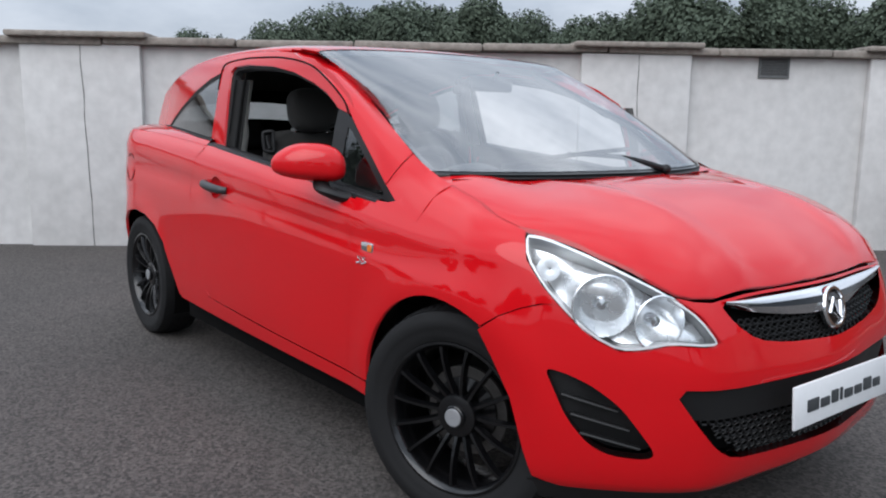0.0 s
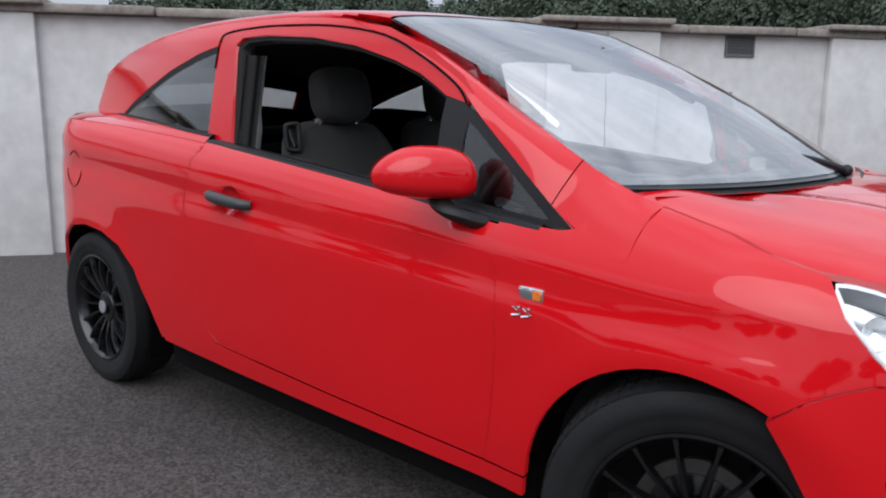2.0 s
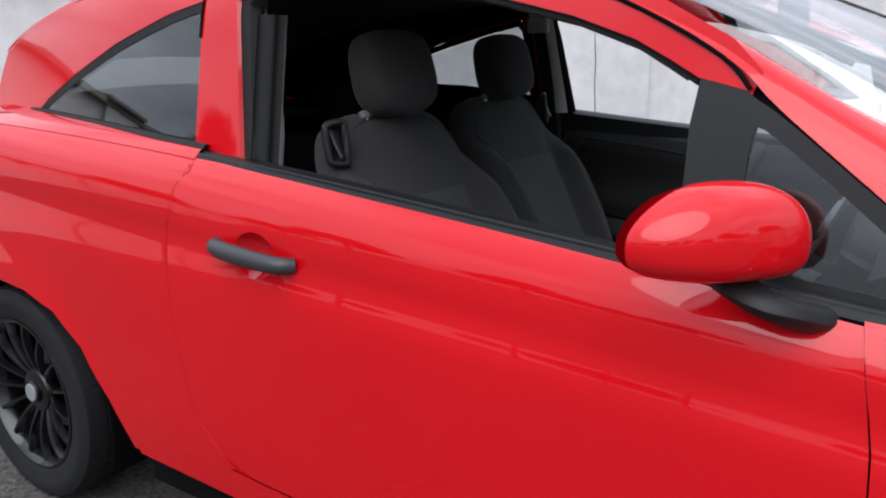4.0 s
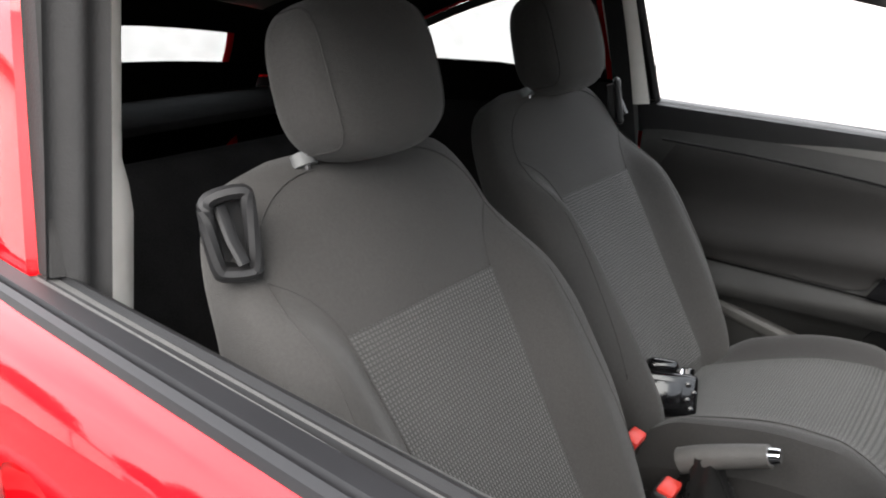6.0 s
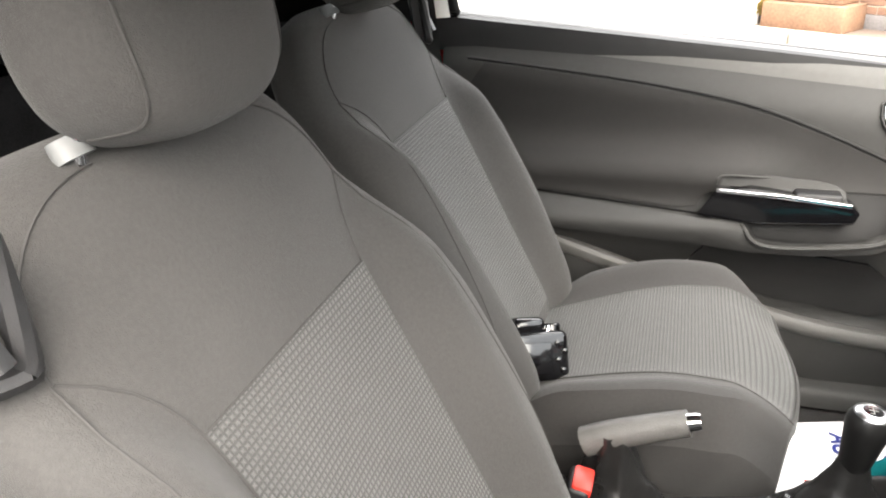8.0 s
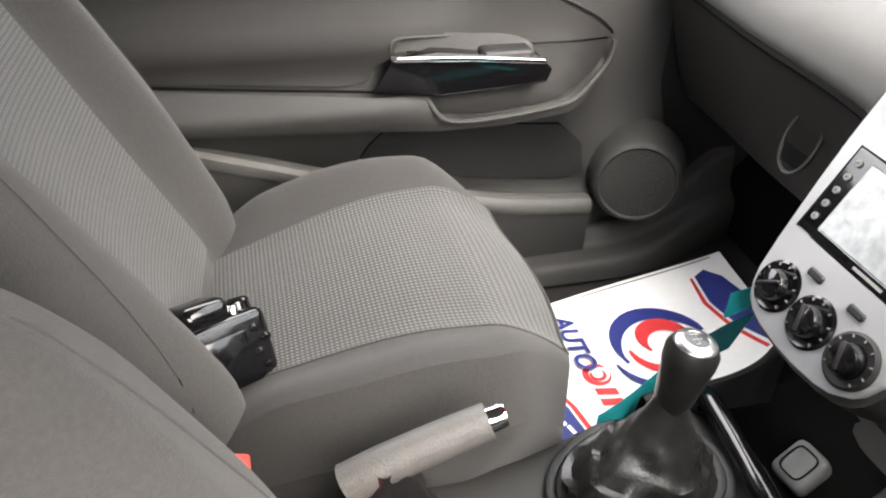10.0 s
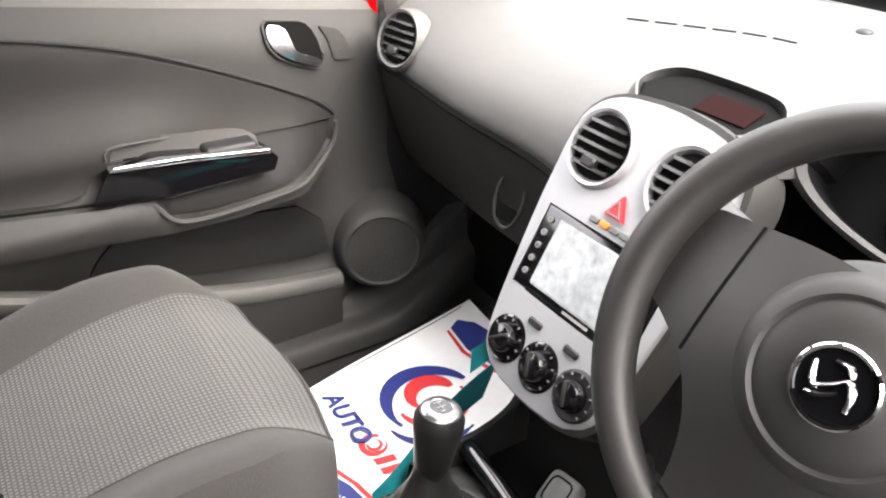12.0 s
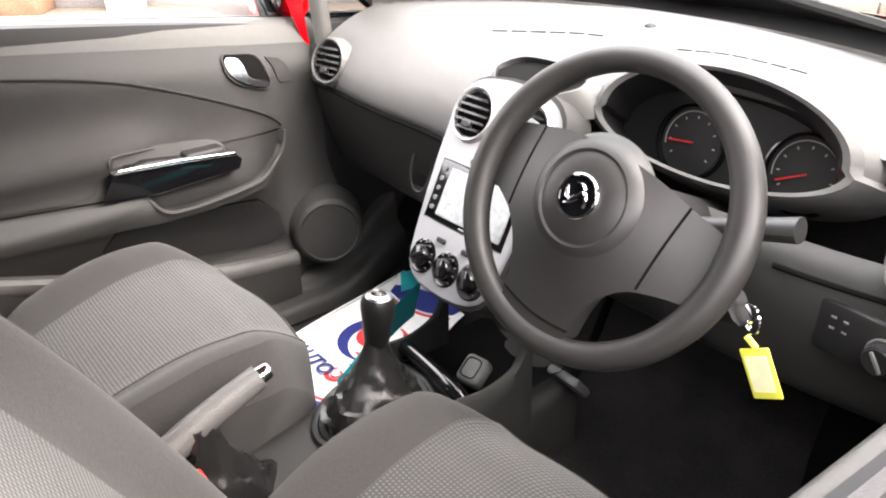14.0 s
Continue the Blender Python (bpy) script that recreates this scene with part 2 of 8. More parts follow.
def trimmed(name, outline, fn, step, material, parent, depth=0.014, holes=(), gap=0.0016, flip=False, label="", skirt=True, out=None):
    """A panel: an outline in a surface's own two measures, filled, laid on the surface and turned in at its edges."""
    outline = inset([Vector(p).to_2d() for p in outline], gap)
    loops = []
    for lp in [outline] + [[Vector(p).to_2d() for p in h] for h in holes]:
        run = []
        for p, q in zip(lp, lp[1:] + lp[:1]):
            k = max(int((q - p).length / step), 1)
            run += [p.lerp(q, i / k) for i in range(k)]
        loops.append(run)
    verts, edges = [], []
    for lp in loops:
        n0 = len(verts)
        verts += lp
        edges += [(n0 + i, n0 + (i + 1) % len(lp)) for i in range(len(lp))]
    segs = np.array([(*verts[p], *verts[q]) for p, q in edges])

    def inside(x, y):
        up = (segs[:, 1] > y) != (segs[:, 3] > y)
        s = segs[up]
        return (np.sum(x < (s[:, 2] - s[:, 0]) * (y - s[:, 1]) / (s[:, 3] - s[:, 1]) + s[:, 0]) % 2) == 1

    def clear(x, y):
        d = segs[:, 2:] - segs[:, :2]
        w = np.array((x, y)) - segs[:, :2]
        t = np.clip((w * d).sum(1) / np.maximum((d * d).sum(1), 1e-12), 0, 1)
        return np.min(((w - d * t[:, None]) ** 2).sum(1)) > (0.45 * step) ** 2

    xs = [p.x for p in outline]
    ys = [p.y for p in outline]
    nx, ny = int((max(xs) - min(xs)) / step) + 1, int((max(ys) - min(ys)) / step) + 1
    for i in range(nx + 1):
        for j in range(ny + 1):
            x, y = min(xs) + i * step, min(ys) + j * step
            if inside(x, y) and clear(x, y):
                verts.append(Vector((x, y)))
    vs, _, tris, _, _, _ = geometry.delaunay_2d_cdt(verts, edges, [], 0, 1e-6)
    tris = [t for t in tris if inside(sum(vs[k].x for k in t) / len(t), sum(vs[k].y for k in t) / len(t))]
    count = {}
    for t in tris:
        for p, q in zip(t, list(t[1:]) + [t[0]]):
            count.setdefault((min(p, q), max(p, q)), []).append((p, q))
    co, nor = [], []
    e = 0.004
    for v in vs:
        a, b = v.x, v.y
        p = fn(a, b)
        d = (fn(a + e, b) - fn(a - e, b)).cross(fn(a, b + e) - fn(a, b - e))
        if d.length < 1e-12:
            d = Vector((0, -1, 0))
        d.normalize()
        co.append(p)
        nor.append(d)
    mid = sum(co, Vector()) / len(co)
    outwards = sum((n.dot(p - Vector((-1.1, 0, 0.45))) for n, p in zip(nor, co))) > 0
    if out is not None:
        outwards = sum(n.dot(out) for n in nor) > 0
    if not outwards:
        nor = [-n for n in nor]
    faces = [list(t) for t in tris]
    rim = [k for k, v in count.items() if len(v) == 1]
    if flip:
        co = [Vector((p.x, -p.y, p.z)) for p in co]
        nor = [Vector((n.x, -n.y, n.z)) for n in nor]
    fixed = []
    for f in faces:
        g = (co[f[1]] - co[f[0]]).cross(co[f[2]] - co[f[0]])
        fixed.append(f if g.dot(nor[f[0]]) >= 0 else f[::-1])
    faces = fixed
    if skirt:
        made = {}
        for a, b in rim:
            for k in (a, b):
                if k not in made:
                    made[k] = len(co)
                    co += [co[k].copy(), co[k] - nor[k] * depth]
                    nor += [nor[k], nor[k]]
            faces.append([made[a], made[b], made[b] + 1, made[a] + 1])
    me = bpy.data.meshes.new(name)
    me.from_pydata([tuple(p) for p in co], [], faces)
    me.materials.append(material)
    me.polygons.foreach_set("use_smooth", [True] * len(me.polygons))
    me.normals_split_custom_set_from_vertices([tuple(n) for n in nor])
    ob = new(name, me)
    ob.parent = parent
    if label:
        tagged(ob, label)
    return ob



# ---- the car's outer skin, as a surface of (s, h): s along the side, then round the nose; h up the flank and over the bonnet
SKIN = [  # h (height at the front axle), half width, nose reach, height at the nose
    (0.17, 0.785, 0.70, 0.20), (0.24, 0.822, 0.755, 0.24), (0.33, 0.836, 0.775, 0.31), (0.43, 0.844, 0.784, 0.40),
    (0.54, 0.848, 0.782, 0.50), (0.64, 0.850, 0.762, 0.585), (0.73, 0.846, 0.728, 0.665), (0.80, 0.832, 0.695, 0.72),
    (0.85, 0.800, 0.655, 0.765), (0.89, 0.745, 0.585, 0.815), (0.92, 0.65, 0.490, 0.865), (0.945, 0.48, 0.355, 0.915),
    (0.957, 0.30, 0.215, 0.948), (0.963, 0.12, 0.085, 0.962)]
NOSE = 1.2


def spline(table, column):
    xs = [r[0] for r in table]
    ys = [r[column] for r in table]
    n = len(xs)
    d = [(ys[i + 1] - ys[i]) / (xs[i + 1] - xs[i]) for i in range(n - 1)]
    m = [d[0]] + [0 if d[i - 1] * d[i] <= 0 else 2 * d[i - 1] * d[i] / (d[i - 1] + d[i]) for i in range(1, n - 1)] + [d[-1]]

    def value(x):
        x = min(max(x, xs[0]), xs[-1])
        i = min(max(sum(1 for a in xs if a <= x) - 1, 0), n - 2)
        w = xs[i + 1] - xs[i]
        t = (x - xs[i]) / w
        return (ys[i] * (1 + 2 * t) * (1 - t) ** 2 + m[i] * w * t * (1 - t) ** 2
                + ys[i + 1] * t * t * (3 - 2 * t) + m[i + 1] * w * t * t * (t - 1))
    return value


SK_W, SK_F, SK_Z = spline(SKIN, 1), spline(SKIN, 2), spline(SKIN, 3)
# rise of the waist line towards the tail: h 0.80 grows with -x
WAIST = spline([(-3.3, 0.235), (-2.9, 0.225), (-2.4, 0.20), (-1.7, 0.150), (-1.0, 0.095), (-0.5, 0.045), (0.0, 0.0), (0.5, 0.0)], 1)
PLAN = spline([(-3.3, 1.0), (-2.6, 1.0), (-1.8, 1.006), (-1.0, 1.012), (-0.4, 1.008), (0.0, 1.0), (1.0, 1.0)], 1)


def smooth(t):
    t = min(max(t, 0), 1)
    return t * t * (3 - 2 * t)


def cowl(x, h):
    """Extra height of wing and bonnet corners beside the foot of the windscreen."""
    return 0.036 * smooth((0.14 - x) / 0.34) * smooth((x + 0.52) / 0.14) * smooth((h - 0.84) / 0.07) * (1 - smooth((h - 0.93) / 0.025))


def blunt(sn):
    """How much of the nose's full ellipse is left towards the middle line."""
    return 1 - 0.10 * smooth((sn - 0.78) / 0.22)


def skin(s, h):
    w = SK_W(h)
    k = smooth((h - 0.45) / 0.4)
    if s > 0:
        th = min(s / NOSE, 2) * math.pi / 2
        sn, cs = max(math.sin(th), 0.0), math.cos(th)
        x, y = SK_F(h) * sn * blunt(sn), w * cs
        z = h + (SK_Z(h) - h) * sn ** 1.6 + cowl(x, h)
    else:
        x = s
        y = w * PLAN(s)
        z = h + WAIST(s) * k + cowl(s, h)
        if s < -2.55:
            q = min((-2.55 - s) / 0.60, 1)
            y *= (1 - q ** 2.6) ** (1 / 2.6)
    # flared wheel arches
    for ax in (0.0, -2.511):
        r = math.hypot(x - ax, z - 0.31)
        y += 0.012 * math.exp(-((r - 0.36) / 0.07) ** 2) * (1 if y > 0.3 else 0)
    # feature crease that runs back from the headlamp along the flank
    if s <= 0.5:
        cz = 0.80 + WAIST(min(s, 0)) * 0.75
        y -= 0.010 * math.exp(-((z - cz + 0.055) / 0.035) ** 2) * smooth((0.45 - s) / 0.5)
    return Vector((x, -y, z))


# ---- greenhouse: half width by height, over the waist
GLASS_W = spline([(0.80, 0.80), (0.88, 0.782), (0.95, 0.770), (1.02, 0.757), (1.10, 0.742), (1.20, 0.722), (1.30, 0.702), (1.36, 0.684), (1.40, 0.662), (1.44, 0.60), (1.465, 0.50)], 1)
RAIL = spline([(-3.2, 1.10), (-3.0, 1.19), (-2.8, 1.268), (-2.55, 1.335), (-2.25, 1.382), (-1.9, 1.405), (-1.5, 1.408), (-1.15, 1.385), (-0.85, 1.33), (-0.6, 1.235), (-0.3, 1.06), (0, 0.9)], 1)
CROWN = spline([(-3.2, 1.23), (-3.0, 1.295), (-2.8, 1.345), (-2.55, 1.393), (-2.2, 1.434), (-1.8, 1.455), (-1.4, 1.450), (-1.05, 1.425), (-0.9, 1.402), (-0.5, 1.30), (0, 1.1)], 1)
SCREEN_TOP, SCREEN_LOW = Vector((-1.03, -0.535, 1.362)), Vector((-0.235, -0.700, 0.978))


def cabin(x, z):
    y = GLASS_W(z)
    if x < -1.6:
        y -= 0.105 * ((-1.6 - x) / 1.0) ** 1.6
    return Vector((x, -y, z))


def roof(x, u):
    """u from 0 at the rail to 1 at the middle line."""
    zr, zc = RAIL(x), CROWN(x)
    yr = -cabin(x, zr).y
    a = u * math.pi / 2
    return Vector((x, -yr * math.cos(a) ** 0.9 if u < 1 else 0, zr + (zc - zr) * math.sin(a) ** 0.85))

def h_of(s, z):
    """The h at which the flank stands z high at s."""
    lo, hi = 0.1, 0.963
    for _ in range(30):
        mid = (lo + hi) / 2
        if skin(s, mid).z < z:
            lo = mid
        else:
            hi = mid
    return lo


def flank(points):
    return [(x, h_of(x, z)) for x, z in points]


def bonnet_top(x, y):
    """The height of the skin over the plan."""
    y = abs(y)
    lo, hi = 0.17, 0.963
    for _ in range(26):
        h = (lo + hi) / 2
        sn = math.sqrt(max(1 - (y / SK_W(h)) ** 2, 0))
        inside = x < SK_F(h) * sn * blunt(sn) if x > 0 else y < SK_W(h) * PLAN(x)
        lo, hi = (h, hi) if inside else (lo, h)
    h = (lo + hi) / 2
    if x > 0:
        sn = math.sqrt(max(1 - (y / SK_W(h)) ** 2, 0))
        z = h + (SK_Z(h) - h) * sn ** 1.6
    else:
        z = h + WAIST(x) * smooth((h - 0.45) / 0.4)
    z += cowl(x, h)
    # two shallow power lines on the lid
    z += 0.006 * math.exp(-((y - 0.40 - 0.12 * min(max(-x, -0.6), 0.4)) / 0.05) ** 2)
    return Vector((x, y, z))


def lid(x, y):
    p = bonnet_top(x, y)
    return Vector((x, y, p.z))


# ================= the car =================
car = thing("car", "red three-door hatchback with black wheels parked on the asphalt", "car")
SEAM_F = [(-0.47, 0.885), (-0.447, 0.74), (-0.44, 0.60), (-0.452, 0.44), (-0.475, 0.325)]
REAR_BELT = spline([(-3.2, 1.085), (-2.95, 1.085), (-2.6, 1.078), (-2.3, 1.064), (-2.0, 1.045), (-1.70, 1.022), (-1.5, 1.0)], 1)
BELT = [(-1.715, 1.020), (-1.55, 1.002), (-1.20, 0.968), (-0.86, 0.932), (-0.53, 0.893)]


def arc(cx, cz, r, a0, a1, n=14):
    return [(cx + r * math.cos(radians(a0 + (a1 - a0) * i / n)), cz + r * math.sin(radians(a0 + (a1 - a0) * i / n))) for i in range(n + 1)]


LAMP = [(0.262, 0.868), (0.30, 0.872), (0.36, 0.867), (0.48, 0.842), (0.60, 0.797), (0.66, 0.762), (0.715, 0.715), (0.755, 0.652), (0.73, 0.640), (0.63, 0.640),
        (0.57, 0.620), (0.51, 0.610), (0.45, 0.636), (0.39, 0.688), (0.33, 0.752), (0.285, 0.812)]
FOG = [(0.335, 0.545), (0.39, 0.535), (0.45, 0.510), (0.51, 0.465), (0.55, 0.41), (0.595, 0.345), (0.575, 0.325), (0.49, 0.328), (0.44, 0.355), (0.39, 0.42), (0.36, 0.49)]
half_grille = [(0.775, 0.752), (0.87, 0.768), (0.96, 0.776), (1.08, 0.782), (1.2, 0.784)]
half_under = [(1.2, 0.622), (1.11, 0.628), (0.99, 0.634), (0.88, 0.652), (0.81, 0.70)]
mirror_s = lambda pts: [(2.4 - a, b) for a, b in pts[::-1]]
GRILLE = half_grille + mirror_s(half_grille)[1:] + mirror_s(half_under)[:-1] + half_under
LOW_TOP = [(0.625, 0.522), (0.76, 0.527), (0.90, 0.530), (1.05, 0.532), (1.2, 0.532)]
LOW_BOT = [(1.2, 0.315), (1.06, 0.318), (0.93, 0.318), (0.80, 0.325), (0.74, 0.36), (0.69, 0.42)]
LOWGRILLE = LOW_TOP + mirror_s(LOW_TOP)[1:] + mirror_s(LOW_BOT)[:-1] + LOW_BOT
half_bumper = ([(1.2, 0.205), (0.9, 0.205), (0.6, 0.205), (0.38, 0.208), (0.30, 0.225), (0.275, 0.30), (0.24, 0.44), (0.19, 0.54), (0.155, 0.605), (0.22, 0.655), (0.275, 0.683), (0.33, 0.703), (0.372, 0.708)]
               + [LAMP[k] for k in (13, 12, 11, 10, 9, 8, 7, 6, 5)] + [(0.70, 0.757), (0.755, 0.756)] + [(0.775, 0.762), (0.87, 0.778), (0.96, 0.786), (1.08, 0.792), (1.2, 0.794)])
BUMPER = half_bumper[:-1] + [half_bumper[-1]] + [(2.4 - a, b) for a, b in half_bumper[::-1]][1:-1]
bumper = trimmed("front_bumper", BUMPER, skin, 0.035, RED, car, holes=[soften(GRILLE, 1), soften(FOG), [(2.4 - a, b) for a, b in soften(FOG)], soften(LOWGRILLE, 1)], depth=0.03)

EDGE = [(-0.225, 0.913), (-0.12, 0.909), (0.03, 0.902), (0.14, 0.888), (0.235, 0.876), (0.30, 0.874), (0.36, 0.870), (0.48, 0.845), (0.60, 0.801), (0.66, 0.768), (0.70, 0.762), (0.775, 0.766),
        (0.87, 0.782), (0.96, 0.790), (1.08, 0.796), (1.2, 0.798)]
edge_xy = [(skin(*p).x, skin(*p).y) for p in EDGE]
BASE = [(-0.225, -0.675), (-0.16, -0.60), (-0.10, -0.50), (-0.045, -0.36), (-0.005, -0.20), (0.012, -0.10), (0.02, 0.0)]
lid_right = edge_xy[::-1] + BASE[1:-1]
LID = lid_right[:] + [(0.02, 0.0)] + [(x, -y) for x, y in lid_right[::-1]][:-1]
bonnet = trimmed("bonnet", LID, lid, 0.04, RED, car, depth=0.018)

for side in (False, True):
    arch = arc(0, 0.31, 0.348, 61, 176, 16)
    wing = ([(-0.475, 0.899), (-0.38, 0.892), (-0.315, 0.889), (-0.275, 0.897), (-0.25, 0.925), (-0.232, 0.950)])
    outline = (flank(wing) + [(a, b) for a, b in EDGE[1:5]] + [(0.262, 0.872), (0.262, 0.868), (0.285, 0.812), (0.33, 0.752), (0.372, 0.708), (0.33, 0.703), (0.275, 0.683), (0.22, 0.655), (0.16, 0.612)]
               + [(x if x < 0 else x, h_of(min(x, 0), z)) for x, z in arch] + flank([(-0.352, 0.325), (-0.475, 0.325)]) + flank(SEAM_F[::-1][1:-1]))
    trimmed("front_wing", outline, skin, 0.035, RED, car, flip=side)
    low = [(-0.475, 0.325), (-1.0, 0.338), (-1.54, 0.358), (-1.64, 0.385), (-1.72, 0.47), (-1.758, 0.70), (-1.758, 0.88), (-1.735, 0.955)]
    bowl = [(-1.492 + 0.056 * math.cos(2 * math.pi * i / 28), 0.848 + 0.045 * math.sin(2 * math.pi * i / 28)) for i in range(28)]
    door = trimmed("door", flank(SEAM_F[:-1] + low + BELT), skin, 0.035, RED, car, flip=side, holes=[flank(bowl)], label="red front door with its window wound down")
    trimmed("sill", flank([(-0.352, 0.323), (-0.475, 0.3235), (-1.0, 0.3365), (-1.54, 0.3565), (-1.60, 0.360), (-1.985, 0.372), (-1.965, 0.292), (-1.5, 0.281), (-0.36, 0.272)]), skin, 0.06, RED, car, flip=side)
    trimmed("sill_backing", flank([(-1.40, 0.37), (-1.78, 0.46), (-1.78, 0.30), (-1.40, 0.30)]), lambda a, b: skin(a, b) + Vector((0, 0.004, 0)), 0.06, RED, car, flip=side, gap=0.0, skirt=False)
    rear_arch = [(-1.985, 0.30), (-2.06, 0.42), (-2.14, 0.535), (-2.24, 0.61), (-2.36, 0.648), (-2.50, 0.660), (-2.64, 0.642), (-2.76, 0.58), (-2.83, 0.48), (-2.865, 0.36), (-2.87, 0.25)]
    quarter = [(-1.715, 1.005), (-1.735, 0.955), (-1.758, 0.88), (-1.758, 0.70), (-1.72, 0.47), (-1.64, 0.385), (-1.60, 0.362)] + rear_arch + [(-3.0, 0.23), (-3.143, 0.23), (-3.143, 0.98)]
    q2 = [(s, h_of(s, z)) for s, z in quarter] + [(x, h_of(x, REAR_BELT(x) - 0.010)) for x in (-3.143, -2.95, -2.7, -2.4, -2.1, -1.9, -1.76)]
    trimmed("rear_quarter_panel", q2, skin, 0.04, RED, car, flip=side)

# ---- cabin sides
OUTER = [(-1.735, 1.03), (-1.738, 1.25), (-1.735, 1.335), (-1.70, 1.365), (-1.55, 1.374), (-1.42, 1.374), (-1.17, 1.360), (-0.94, 1.322), (-0.78, 1.256), (-0.665, 1.190), (-0.625, 1.148)]
OPEN = [(-1.585, 1.010), (-1.618, 1.25), (-1.630, 1.325), (-1.600, 1.346), (-1.47, 1.350), (-1.25, 1.334), (-1.06, 1.303), (-0.89, 1.257), (-0.79, 1.220), (-0.735, 1.190), (-0.695, 1.166)]
QUARTER_LIGHT = [(-0.62, 1.125), (-0.60, 1.118), (-0.52, 1.055), (-0.44, 0.992), (-0.345, 0.915), (-0.292, 0.876), (-0.30, 0.872), (-0.40, 0.882), (-0.53, 0.897), (-0.655, 0.912)]
REAR_LIGHT = [(-1.705, 1.030), (-1.715, 1.15), (-1.735, 1.318), (-1.86, 1.296), (-2.08, 1.242), (-2.30, 1.172), (-2.46, 1.11), (-2.575, 1.058), (-2.3, 1.052), (-2.0, 1.042)]

back = lambda pts: [(x - 0.010 - 0.016 * min(max((-0.3 - x) / 1.3, 0), 1.2), z + 0.004) for x, z in pts]
OUTER, OPEN, QUARTER_LIGHT, REAR_LIGHT = back(OUTER), back(OPEN), back(QUARTER_LIGHT), back(REAR_LIGHT)


def pillar_surface(t, w):
    """From the door line (w 0) round to the windscreen's edge (w 1)."""
    low_line = through_points([(-0.285, 0, 0.880), (-0.37, 0, 0.945), (-0.47, 0, 1.025), (-0.60, 0, 1.130), (-0.665, 0, 1.190), (-0.78, 0, 1.255), (-0.94, 0, 1.322), (-1.126, 0, RAIL(-1.126))], 6)
    k = min(max(t, 0), 1) * (len(low_line) - 1)
    i = min(int(k), len(low_line) - 2)
    p = low_line[i].lerp(low_line[i + 1], k - i)
    a = cabin(p.x, p.z)
    b = (SCREEN_LOW - Vector((0, 0.004, 0))).lerp(SCREEN_TOP, min(max(t, 0), 1))
    b.y -= 0.012 * math.sin(math.pi * t)
    b.z += 0.012 * math.sin(math.pi * t)
    q = a.lerp(b, w)
    bulge = Vector((0.5, -0.5, 0.7)).normalized() * 0.022 * math.sin(math.pi * min(max(w, 0), 1)) * smooth(t / 0.3) * smooth((1 - t) / 0.25)
    return q + bulge


